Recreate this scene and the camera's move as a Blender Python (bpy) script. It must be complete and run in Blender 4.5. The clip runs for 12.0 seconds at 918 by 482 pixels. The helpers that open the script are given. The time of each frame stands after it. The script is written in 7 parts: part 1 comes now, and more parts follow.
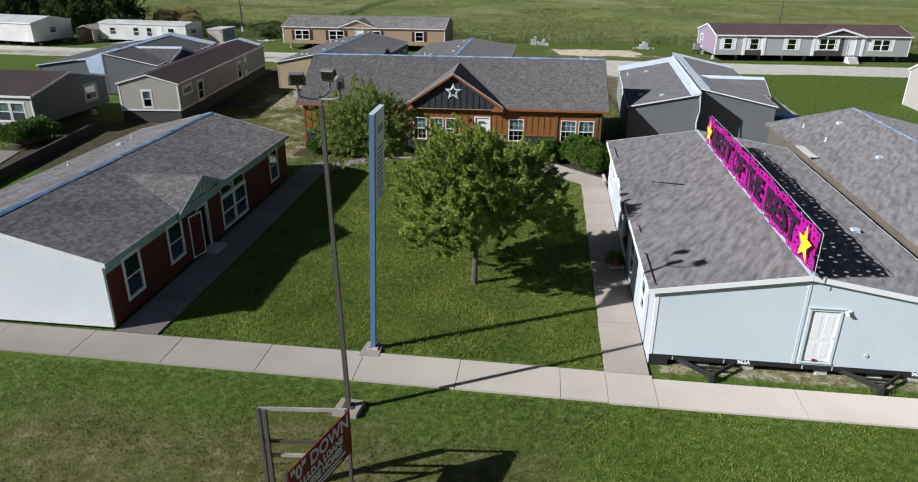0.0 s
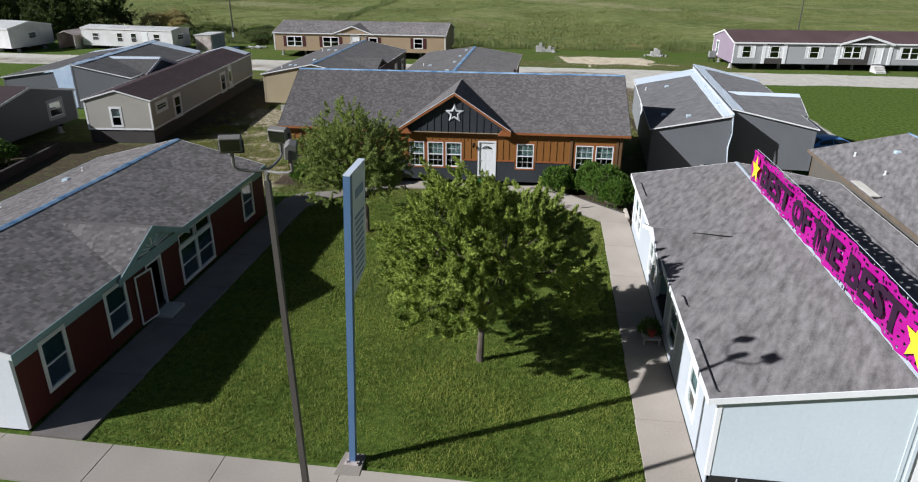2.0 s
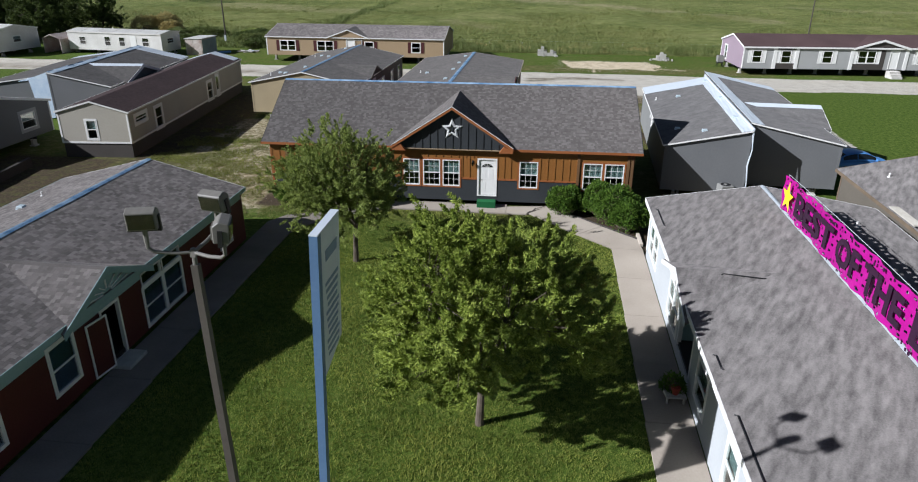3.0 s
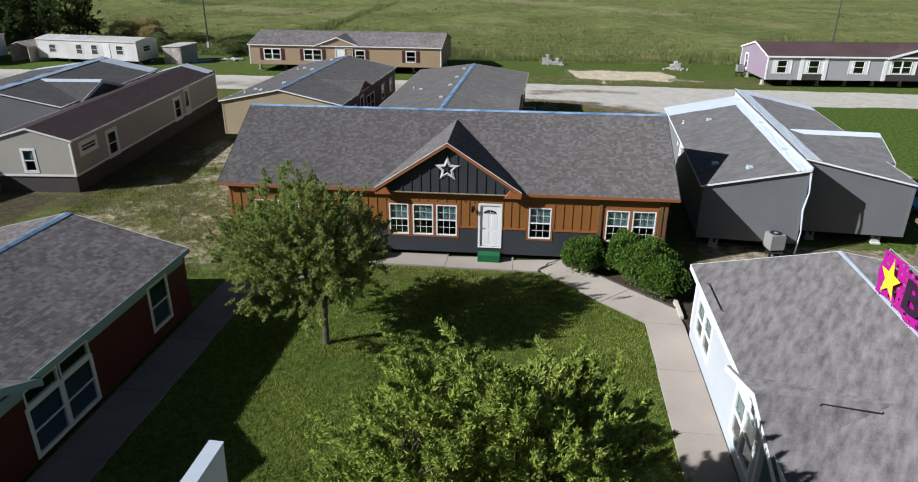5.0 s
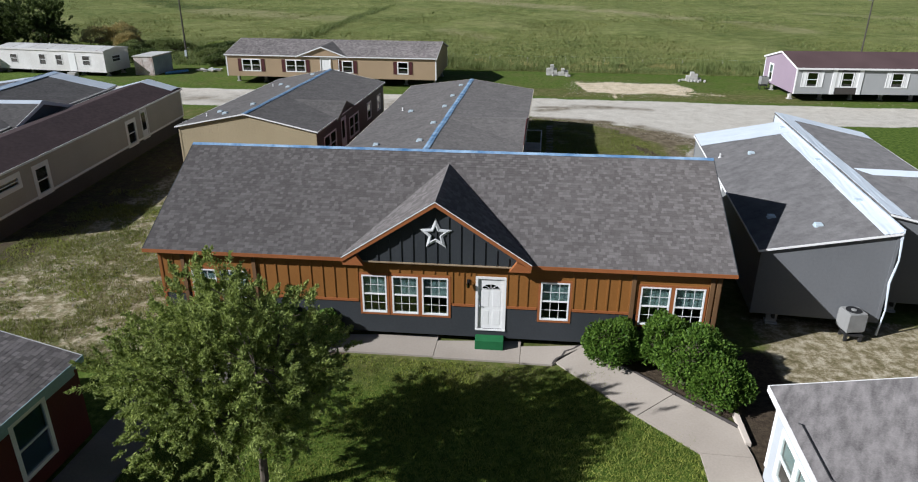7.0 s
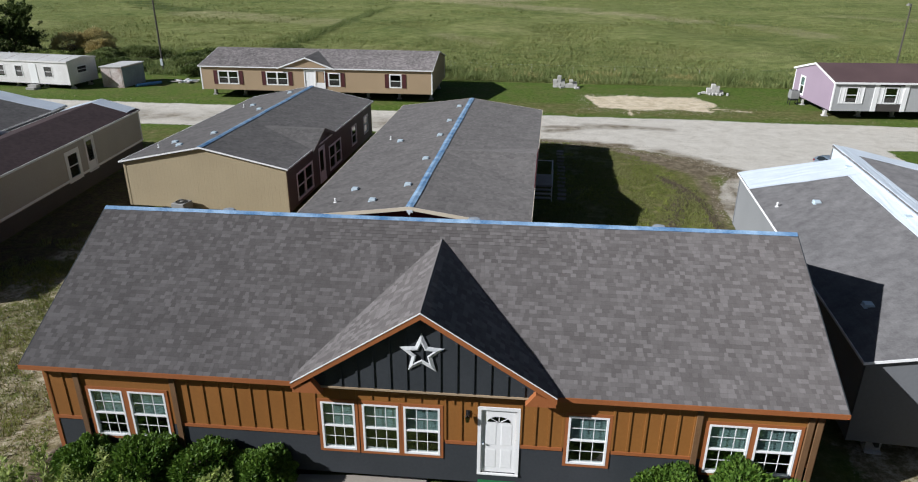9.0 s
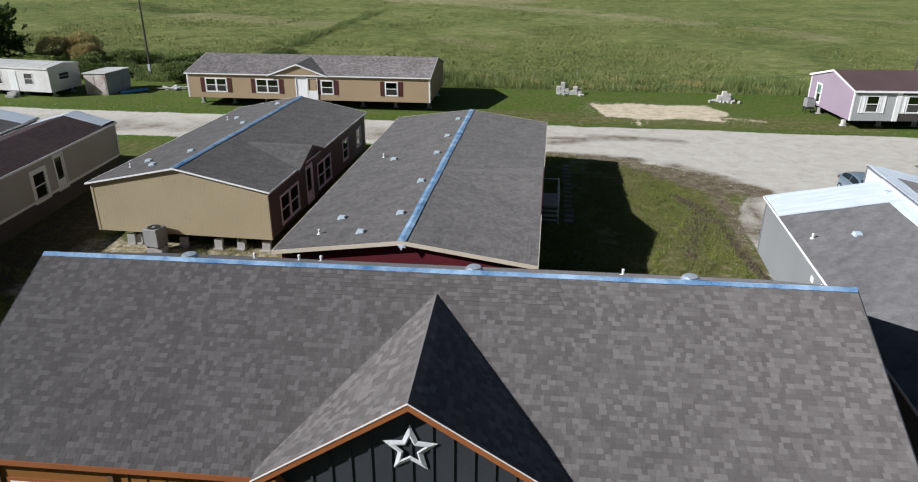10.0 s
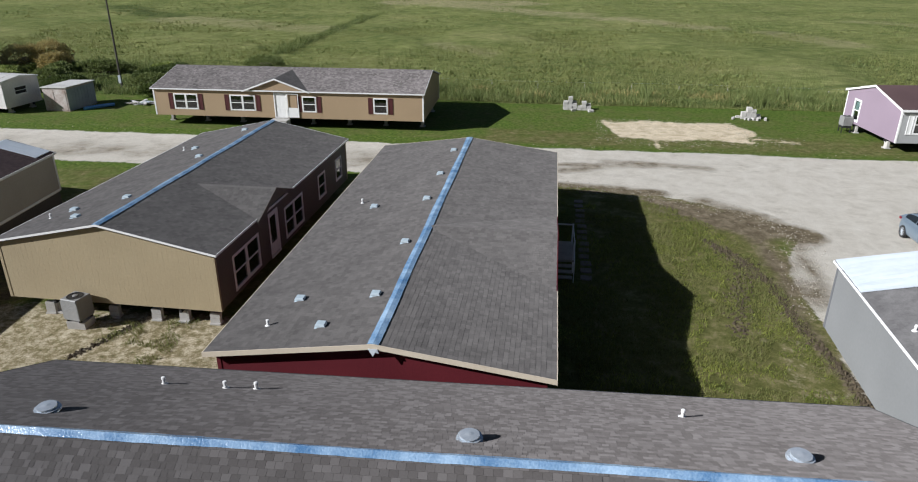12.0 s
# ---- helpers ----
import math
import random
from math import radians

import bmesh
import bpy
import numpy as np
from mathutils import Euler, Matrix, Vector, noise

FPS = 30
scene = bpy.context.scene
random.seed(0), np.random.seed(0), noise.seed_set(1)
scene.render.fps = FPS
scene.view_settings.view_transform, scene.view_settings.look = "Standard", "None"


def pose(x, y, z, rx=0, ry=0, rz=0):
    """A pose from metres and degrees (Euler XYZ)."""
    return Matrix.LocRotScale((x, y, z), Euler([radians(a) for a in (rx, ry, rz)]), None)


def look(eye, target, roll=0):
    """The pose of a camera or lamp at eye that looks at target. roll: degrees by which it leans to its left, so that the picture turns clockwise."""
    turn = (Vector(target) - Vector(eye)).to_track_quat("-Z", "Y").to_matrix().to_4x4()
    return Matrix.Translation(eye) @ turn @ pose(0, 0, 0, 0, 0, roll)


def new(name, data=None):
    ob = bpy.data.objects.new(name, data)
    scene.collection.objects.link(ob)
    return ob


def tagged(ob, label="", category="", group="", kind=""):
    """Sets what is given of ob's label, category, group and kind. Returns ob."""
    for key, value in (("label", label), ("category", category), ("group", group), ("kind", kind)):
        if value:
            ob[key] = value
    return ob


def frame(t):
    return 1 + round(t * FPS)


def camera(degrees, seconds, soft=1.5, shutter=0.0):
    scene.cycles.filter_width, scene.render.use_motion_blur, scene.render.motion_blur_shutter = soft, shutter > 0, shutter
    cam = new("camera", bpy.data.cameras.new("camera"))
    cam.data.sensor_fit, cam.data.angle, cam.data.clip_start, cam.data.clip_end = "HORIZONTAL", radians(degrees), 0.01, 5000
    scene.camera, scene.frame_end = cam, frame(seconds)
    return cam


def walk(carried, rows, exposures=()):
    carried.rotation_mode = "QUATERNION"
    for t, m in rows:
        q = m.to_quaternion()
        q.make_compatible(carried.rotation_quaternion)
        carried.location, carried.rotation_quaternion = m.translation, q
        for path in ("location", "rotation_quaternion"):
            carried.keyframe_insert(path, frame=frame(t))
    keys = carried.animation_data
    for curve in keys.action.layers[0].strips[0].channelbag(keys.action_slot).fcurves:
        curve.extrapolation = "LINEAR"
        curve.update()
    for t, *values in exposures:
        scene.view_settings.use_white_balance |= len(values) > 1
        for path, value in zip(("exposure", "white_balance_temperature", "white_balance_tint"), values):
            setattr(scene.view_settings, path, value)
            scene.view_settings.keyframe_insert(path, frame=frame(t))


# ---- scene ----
cam = camera(67.5, 12.0, 1.1)
METRES, EYE, TILT, LEAN, TURN = 41.7, 13.25, 1.8, 0.2, 6.9
ROWS = [
    (0.0, 0.0, 0.0, 0.0, 0.25, -24.92, -0.55),
    (0.5, -0.0021, 0.0261, -0.0011, 0.3, -24.9, -0.56),
    (1.0, -0.0025, 0.0597, -0.0018, 0.34, -24.9, -0.57),
    (1.5, -0.0023, 0.0976, -0.0017, 0.34, -24.9, -0.58),
    (2.0, -0.0021, 0.1379, -0.0011, 0.33, -24.89, -0.58),
    (2.5, -0.0012, 0.1786, -0.001, 0.34, -24.88, -0.59),
    (3.0, 0.0002, 0.2198, -0.0016, 0.33, -24.89, -0.56),
    (5.0, 0.002, 0.3908, -0.0056, 0.28, -24.88, -0.54),
    (5.5, 0.0028, 0.4342, -0.0067, 0.26, -24.89, -0.53),
    (6.0, 0.0042, 0.4788, -0.0085, 0.26, -24.85, -0.53),
    (6.5, 0.0062, 0.5254, -0.0097, 0.26, -24.84, -0.52),
    (7.0, 0.0078, 0.5719, -0.0115, 0.23, -24.81, -0.51),
    (9.0, 0.0095, 0.7513, -0.0149, 0.19, -24.86, -0.51),
    (9.5, 0.0098, 0.7928, -0.0155, 0.19, -24.84, -0.48),
    (10.0, 0.0107, 0.833, -0.0163, 0.17, -24.82, -0.49),
    (10.5, 0.012, 0.873, -0.0176, 0.15, -24.83, -0.49),
    (11.0, 0.0131, 0.9138, -0.0185, 0.15, -24.83, -0.48),
    (11.5, 0.014, 0.9566, -0.0194, 0.14, -24.81, -0.48),
    (12.0, 0.0156, 0.9994, -0.0201, 0.14, -24.79, -0.47),
]
walk(cam, [(t, pose(0, 0, EYE, TILT, LEAN, TURN) @ pose(METRES * x, METRES * y, METRES * z, 90 + pitch, roll, yaw)) for t, x, y, z, yaw, pitch, roll in ROWS],
     exposures=[(0.0, 0.13, 5880, 10.0), (3.0, 0.14, 5900, 10.0), (9.0, 0.16, 5950, 10.0), (12.0, 0.15, 6020, 10.0)])

# ---- light ----
SUN_AZ, SUN_EL = 207.7, 29.5          # the sun stands over -x -y
sun_dir = Vector((math.cos(radians(SUN_AZ)) * math.cos(radians(SUN_EL)), math.sin(radians(SUN_AZ)) * math.cos(radians(SUN_EL)), math.sin(radians(SUN_EL))))
sun = new("sun", bpy.data.lights.new("sun", "SUN"))
sun.data.energy, sun.data.angle, sun.data.color = 5.8, radians(0.53), (1.0, 0.975, 0.945)
sun.matrix_world = look(sun_dir * 60, (0, 0, 0))
world = bpy.data.worlds.new("sky")
scene.world = world
world.use_nodes = True
wn = world.node_tree
sky = wn.nodes.new("ShaderNodeTexSky")
sky.sky_type, sky.sun_disc = "NISHITA", False
sky.sun_elevation, sky.sun_rotation = radians(SUN_EL), radians(90 - SUN_AZ)
wn.nodes["Background"].inputs["Strength"].default_value = 0.030
wn.links.new(sky.outputs[0], wn.nodes["Background"].inputs[0])

# ---- materials ----


def mat(name, a, b, big=0.6, fine=18.0, rough=0.8, bump=0.15, metal=0.0, island=0.0, grooves=None, laps=None, spec=0.35, stretch=None, cloud=1.5, speck=0.9, few=1.0):
    """Two colours mixed by a broad noise, a fine grain over it, relief, and, where wanted, a shade per piece or grooves."""
    m = bpy.data.materials.new(name)
    m.use_nodes = True
    t = m.node_tree
    p = t.nodes["Principled BSDF"]
    co = t.nodes.new("ShaderNodeTexCoord")

    def math_node(op, x, y=0.0):
        n = t.nodes.new("ShaderNodeMath")
        n.operation = op
        for i, v in enumerate((x, y)):
            if isinstance(v, (int, float)):
                n.inputs[i].default_value = v
            else:
                t.links.new(v, n.inputs[i])
        return n.outputs[0]

    def noise_node(scale, detail=3.0, way=None):
        n = t.nodes.new("ShaderNodeTexNoise")
        n.inputs["Scale"].default_value, n.inputs["Detail"].default_value = scale, detail
        src = co.outputs["Object"]
        if way:
            mp = t.nodes.new("ShaderNodeMapping")
            mp.vector_type = "TEXTURE"                # lengthened along a direction of the plan
            mp.inputs["Scale"].default_value, mp.inputs["Rotation"].default_value = way[:3], (0, 0, radians(way[3]))
            t.links.new(src, mp.inputs[0])
            src = mp.outputs[0]
        t.links.new(src, n.inputs["Vector"])
        return n.outputs["Fac"]

    broad, grain = noise_node(big, 3.0, stretch), noise_node(fine, 4.0)
    fac = math_node("ADD", math_node("MULTIPLY", broad, cloud), math_node("MULTIPLY", grain, speck))
    fac = math_node("SUBTRACT", fac, (cloud + speck - 1) / 2)
    if island:
        geo = t.nodes.new("ShaderNodeNewGeometry")
        info = t.nodes.new("ShaderNodeObjectInfo")
        r = math_node("POWER", math_node("FRACT", math_node("ADD", geo.outputs["Random Per Island"], info.outputs["Random"])), few)
        fac = math_node("ADD", math_node("MULTIPLY", fac, 1 - island), math_node("MULTIPLY", r, island))
    mix = t.nodes.new("ShaderNodeMix")
    mix.data_type, mix.clamp_factor = "RGBA", True
    t.links.new(fac, mix.inputs[0])
    mix.inputs[6].default_value, mix.inputs[7].default_value = (*a, 1), (*b, 1)
    t.links.new(mix.outputs[2], p.inputs["Base Color"])
    p.inputs["Roughness"].default_value, p.inputs["Metallic"].default_value = rough, metal
    p.inputs["Specular IOR Level"].default_value = spec
    p.inputs["Diffuse Roughness"].default_value = 1.0 if rough > 0.82 else 0.3
    height = math_node("MULTIPLY", grain, 1.0)
    if grooves or laps:
        sep = t.nodes.new("ShaderNodeSeparateXYZ")
        t.links.new(co.outputs["Object"], sep.inputs[0])
        if grooves:
            along = math_node("ADD", sep.outputs[0], sep.outputs[1])
            cut = math_node("LESS_THAN", math_node("FRACT", math_node("DIVIDE", along, grooves)), 0.09)
            height = math_node("SUBTRACT", height, math_node("MULTIPLY", cut, 2.5))
        else:
            ramp = math_node("FRACT", math_node("DIVIDE", sep.outputs[2], laps))
            height = math_node("SUBTRACT", height, math_node("MULTIPLY", ramp, 2.5))
    if bump:
        bn = t.nodes.new("ShaderNodeBump")
        bn.inputs["Strength"].default_value, bn.inputs["Distance"].default_value = bump, 0.02
        t.links.new(height, bn.inputs["Height"])
        t.links.new(bn.outputs[0], p.inputs["Normal"])
    return m


def leaf_mat(name, a, b, big=0.8, island=0.6, fine=3.0, cloud=1.5, speck=0.9, glow=0.30, few=1.0):
    """A leaf that lets some light through; its shade varies from leaf to leaf and across the crown."""
    m = mat(name, a, b, big, fine, 0.6, 0.0, island=island, spec=0.25, cloud=cloud, speck=speck, few=few)
    t = m.node_tree
    p, out = t.nodes["Principled BSDF"], t.nodes["Material Output"]
    tr, mix = t.nodes.new("ShaderNodeBsdfTranslucent"), t.nodes.new("ShaderNodeMixShader")
    t.links.new(p.inputs["Base Color"].links[0].from_socket, tr.inputs[0])
    mix.inputs[0].default_value = glow
    t.links.new(p.outputs[0], mix.inputs[1])
    t.links.new(tr.outputs[0], mix.inputs[2])
    t.links.new(mix.outputs[0], out.inputs[0])
    return m


def glass_mat(name, tint, gloss=0.03):
    m = bpy.data.materials.new(name)
    m.use_nodes = True
    t = m.node_tree
    t.nodes.remove(t.nodes["Principled BSDF"])
    clear, shine, mix, lw = (t.nodes.new("ShaderNode" + k) for k in ("BsdfTransparent", "BsdfGlossy", "MixShader", "LayerWeight"))
    clear.inputs[0].default_value = (*tint, 1)
    shine.inputs["Roughness"].default_value = gloss
    lw.inputs[0].default_value = 0.5
    mr = t.nodes.new("ShaderNodeMapRange")
    mr.inputs[1].default_value, mr.inputs[2].default_value, mr.inputs[3].default_value, mr.inputs[4].default_value = 0.0, 1.0, 0.07, 0.55
    for s, d in ((lw.outputs["Facing"], mr.inputs[0]), (mr.outputs[0], mix.inputs[0]), (clear.outputs[0], mix.inputs[1]), (shine.outputs[0], mix.inputs[2]), (mix.outputs[0], t.nodes["Material Output"].inputs[0])):
        t.links.new(s, d)
    return m


def ground_mat():
    """Turf, dry turf, gravel and bare soil, laid by the masks of the ground mesh."""
    m = bpy.data.materials.new("ground")
    m.use_nodes = True
    t = m.node_tree
    p = t.nodes["Principled BSDF"]
    p.inputs["Roughness"].default_value, p.inputs["Specular IOR Level"].default_value = 0.95, 0.1
    co = t.nodes.new("ShaderNodeTexCoord")

    def tex(scale, detail=5.0, rough=0.6, stretch=None):
        n = t.nodes.new("ShaderNodeTexNoise")
        n.inputs["Scale"].default_value, n.inputs["Detail"].default_value, n.inputs["Roughness"].default_value = scale, detail, rough
        src = co.outputs["Object"]
        if stretch:
            mp = t.nodes.new("ShaderNodeMapping")
            mp.inputs["Scale"].default_value = stretch
            t.links.new(src, mp.inputs[0])
            src = mp.outputs[0]
        t.links.new(src, n.inputs["Vector"])
        return n.outputs["Fac"]

    def ramp(src, *stops):
        r = t.nodes.new("ShaderNodeValToRGB")
        t.links.new(src, r.inputs[0])
        while len(r.color_ramp.elements) < len(stops):
            r.color_ramp.elements.new(0.5)
        for e, (pos, c) in zip(r.color_ramp.elements, stops):
            e.position, e.color = pos, (*c, 1)
        return r.outputs[0]

    def blend(fac, a, b):
        n = t.nodes.new("ShaderNodeMix")
        n.data_type, n.clamp_factor = "RGBA", True
        for s, i in ((fac, 0), (a, 6), (b, 7)):
            t.links.new(s, n.inputs[i])
        return n.outputs[2]

    def mask(name, edge, soft=0.15):
        a = t.nodes.new("ShaderNodeAttribute")
        a.attribute_name = name
        mr = t.nodes.new("ShaderNodeMapRange")
        add = t.nodes.new("ShaderNodeMath")
        add.operation = "ADD"
        t.links.new(a.outputs["Fac"], add.inputs[0])
        t.links.new(edge, add.inputs[1])
        t.links.new(add.outputs[0], mr.inputs[0])
        mr.inputs[1].default_value, mr.inputs[2].default_value = 1 - soft, 1 + soft
        return mr.outputs[0]

    f2, f3 = tex(3.6, 7, 0.75), tex(24.0, 4, 0.7)
    lawn = ramp(f2, (0.32, (0.034, 0.062, 0.009)), (0.52, (0.092, 0.142, 0.022)), (0.70, (0.215, 0.245, 0.062)))
    dry = ramp(tex(1.6, 9, 0.80), (0.32, (0.058, 0.072, 0.017)), (0.50, (0.132, 0.130, 0.042)), (0.66, (0.265, 0.225, 0.120)))
    field_a = ramp(tex(0.042, 11, 0.72), (0.33, (0.086, 0.118, 0.032)), (0.47, (0.166, 0.198, 0.060)), (0.55, (0.236, 0.254, 0.088)), (0.70, (0.375, 0.350, 0.162)))
    field_b = ramp(tex(0.42, 10, 0.82), (0.35, (0.034, 0.056, 0.013)), (0.5, (0.178, 0.206, 0.062)), (0.63, (0.370, 0.362, 0.154)))
    half = t.nodes.new("ShaderNodeValue")
    half.outputs[0].default_value = 0.5
    field = blend(half.outputs[0], field_a, field_b)
    straw = ramp(tex(0.6, 7, 0.7), (0.3, (0.20, 0.20, 0.085)), (0.55, (0.34, 0.31, 0.165)), (0.7, (0.45, 0.40, 0.24)))
    rank = ramp(tex(0.9, 7, 0.7), (0.3, (0.030, 0.052, 0.013)), (0.6, (0.085, 0.115, 0.032)))
    gravel = ramp(tex(0.9, 12, 0.78), (0.30, (0.43, 0.390, 0.322)), (0.48, (0.585, 0.540, 0.465)), (0.68, (0.68, 0.640, 0.562)))
    soil = ramp(tex(2.1, 11, 0.80), (0.33, (0.075, 0.070, 0.026)), (0.47, (0.235, 0.195, 0.108)), (0.60, (0.560, 0.490, 0.360)))
    sand = ramp(tex(1.1, 8, 0.74), (0.3, (0.40, 0.315, 0.195)), (0.48, (0.64, 0.535, 0.375)), (0.66, (0.80, 0.69, 0.52)))
    mud = ramp(tex(1.6, 7, 0.7), (0.3, (0.085, 0.066, 0.040)), (0.5, (0.165, 0.132, 0.085)), (0.7, (0.30, 0.25, 0.175)))
    # Dark brown for the planting beds, and for shade put into the ground.
    mulch_and_shade = ramp(tex(6.0, 5, 0.7), (0.3, (0.035, 0.026, 0.018)), (0.7, (0.12, 0.09, 0.06)))
    edge, wide = tex(1.7, 8, 0.78), tex(0.45, 9, 0.76)
    col = blend(mask("dry", wide), lawn, dry)
    in_field = mask("field", wide)
    col = blend(in_field, col, field)
    col = blend(mask("straw", wide), col, straw)
    col = blend(mask("rank", wide), col, rank)
    col = blend(mask("soil", edge, 0.07), col, soil)
    col = blend(mask("gravel", edge, 0.07), col, gravel)
    col = blend(mask("mud", wide), col, mud)
    col = blend(mask("sand", edge, 0.07), col, sand)
    col = blend(mask("mulch_and_shade", edge), col, mulch_and_shade)
    grainy = ramp(f3, (0.25, (0.62, 0.62, 0.62)), (0.75, (1.3, 1.3, 1.3)))
    n = t.nodes.new("ShaderNodeMix")
    n.data_type, n.blend_type = "RGBA", "MULTIPLY"
    n.inputs[0].default_value = 1.0
    t.links.new(col, n.inputs[6])
    t.links.new(grainy, n.inputs[7])
    t.links.new(n.outputs[2], p.inputs["Base Color"])
    bn = t.nodes.new("ShaderNodeBump")
    bn.inputs["Strength"].default_value, bn.inputs["Distance"].default_value = 0.5, 0.05
    t.links.new(f3, bn.inputs["Height"])
    tuft = t.nodes.new("ShaderNodeMath")
    tuft.operation = "MULTIPLY"
    t.links.new(tex(1.1, 6, 0.75), tuft.inputs[0])
    t.links.new(in_field, tuft.inputs[1])
    b2 = t.nodes.new("ShaderNodeBump")
    b2.inputs["Strength"].default_value, b2.inputs["Distance"].default_value = 0.8, 0.55
    t.links.new(tuft.outputs[0], b2.inputs["Height"])
    t.links.new(bn.outputs[0], b2.inputs["Normal"])
    t.links.new(b2.outputs[0], p.inputs["Normal"])
    return m


GROUND = ground_mat()
CONCRETE = mat("concrete", (0.275, 0.236, 0.196), (0.390, 0.342, 0.288), 0.5, 14, 0.9, 0.12, island=0.15)
# Older concrete, darkened further for the shade beside the two red homes.
CONCRETE_OLD_SHADED = mat("old concrete with shade in it", (0.185, 0.158, 0.140), (0.300, 0.262, 0.232), 0.7, 14, 0.9, 0.12, island=0.15)
CONCRETE_PALE = mat("pale dusty concrete", (0.39, 0.338, 0.282), (0.505, 0.446, 0.380), 0.5, 14, 0.9, 0.12, island=0.15)
BLOCK = mat("concrete block", (0.38, 0.36, 0.33), (0.6, 0.58, 0.54), 2.0, 25, 0.9, 0.2)
SHINGLE_BROWN = mat("weathered grey-brown shingle", (0.096, 0.085, 0.080), (0.212, 0.194, 0.186), 0.8, 22, 0.92, 0.16, island=0.66, cloud=1.2, few=1.5)
SHINGLE_STREAK = mat("streaked brown-grey shingle", (0.102, 0.090, 0.085), (0.372, 0.332, 0.316), 0.6, 26, 0.92, 0.14, island=0.55, few=1.2)
SHINGLE_GREY = mat("grey shingle", (0.086, 0.079, 0.075), (0.190, 0.176, 0.166), 1.8, 22, 0.92, 0.14, island=0.40, stretch=(2.0, 1.0, 1.0, 40), cloud=1.4)
SHINGLE_PLAIN = mat("plain dark grey shingle", (0.080, 0.076, 0.076), (0.180, 0.173, 0.170), 2.2, 18, 0.92, 0.12, island=0.22, stretch=(2.0, 1.0, 1.0, 40), cloud=1.6)
SHINGLE_PALE = mat("pale taupe shingle", (0.086, 0.079, 0.077), (0.236, 0.218, 0.211), 4.2, 22, 0.92, 0.14, island=0.14, stretch=(3.4, 0.9, 1.0, 62), cloud=2.2)
SHINGLE_PALE_TURNED = mat("pale taupe shingle across", (0.086, 0.079, 0.077), (0.236, 0.218, 0.211), 4.2, 22, 0.92, 0.14, island=0.14, stretch=(3.4, 0.9, 1.0, -28), cloud=2.2)
SHINGLE_DARK = mat("dark brown shingle", (0.042, 0.024, 0.025), (0.092, 0.058, 0.057), 0.3, 16, 0.92, 0.10, island=0.4)
TAPE_BLUE = mat("blue ridge wrap", (0.08, 0.19, 0.36), (0.42, 0.57, 0.73), 1.6, 24, 0.25, 0.5, spec=0.9, cloud=2.0)
WRAP_WHITE = mat("white plastic sheeting", (0.57, 0.625, 0.69), (0.67, 0.715, 0.76), 1.2, 5, 0.35, 0.5, spec=0.6)
WRAP_BLUE = mat("pale blue plastic sheeting", (0.56, 0.70, 0.86), (0.78, 0.88, 0.97), 1.6, 7, 0.22, 0.6, spec=0.8)
WHITE = mat("white painted trim", (0.74, 0.73, 0.71), (0.84, 0.83, 0.81), 0.7, 12, 0.55, 0.06)
WHITE_SIDING = mat("white vertical panel siding", (0.66, 0.68, 0.69), (0.78, 0.80, 0.81), 0.4, 9, 0.6, 0.25, grooves=0.203)
WHITE_SMOOTH = mat("white vinyl wall", (0.42, 0.44, 0.46), (0.50, 0.52, 0.54), 0.5, 9, 0.6, 0.08, laps=0.115)
BLUE_PALE = mat("pale blue-grey siding", (0.54, 0.595, 0.615), (0.63, 0.68, 0.70), 0.3, 8, 0.6, 0.2, grooves=0.41)
TEAL = mat("grey-teal painted siding", (0.25, 0.37, 0.38), (0.34, 0.46, 0.47), 0.5, 10, 0.6, 0.12, laps=0.2)
BARN_RED = mat("dark red siding", (0.062, 0.011, 0.009), (0.098, 0.019, 0.015), 0.5, 12, 0.65, 0.2, grooves=0.203)
RUBY = mat("deep ruby siding", (0.082, 0.008, 0.013), (0.118, 0.014, 0.020), 0.5, 12, 0.6, 0.2, grooves=0.203)
ORANGE = mat("burnt orange-brown siding", (0.225, 0.092, 0.020), (0.300, 0.128, 0.030), 0.6, 12, 0.6, 0.12)
RUST = mat("rust orange trim", (0.270, 0.090, 0.028), (0.350, 0.122, 0.040), 0.7, 12, 0.6, 0.08)
SLATE = mat("dark slate siding", (0.030, 0.034, 0.038), (0.046, 0.050, 0.055), 0.6, 12, 0.65, 0.15)
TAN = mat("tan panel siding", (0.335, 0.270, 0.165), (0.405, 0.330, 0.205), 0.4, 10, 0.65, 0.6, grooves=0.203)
# Darkened tan: the shade on the tan home's east side is in this colour.
TAN_BROWN_SHADED = mat("brown-tan siding with shade in it", (0.098, 0.088, 0.074), (0.138, 0.122, 0.100), 0.4, 10, 0.65, 0.2, laps=0.16)
CAMEL = mat("camel panel siding", (0.335, 0.240, 0.145), (0.40, 0.29, 0.178), 0.4, 10, 0.65, 0.2, grooves=0.203)
GREIGE = mat("warm grey siding", (0.36, 0.33, 0.28), (0.43, 0.40, 0.345), 0.4, 9, 0.65, 0.2, laps=0.14)
GREY_SIDING = mat("mid grey siding", (0.135, 0.138, 0.143), (0.170, 0.174, 0.180), 0.4, 9, 0.65, 0.2, grooves=0.203)
LIGHT_GREY = mat("light grey siding", (0.33, 0.33, 0.325), (0.40, 0.40, 0.395), 0.4, 9, 0.65, 0.2, laps=0.14)
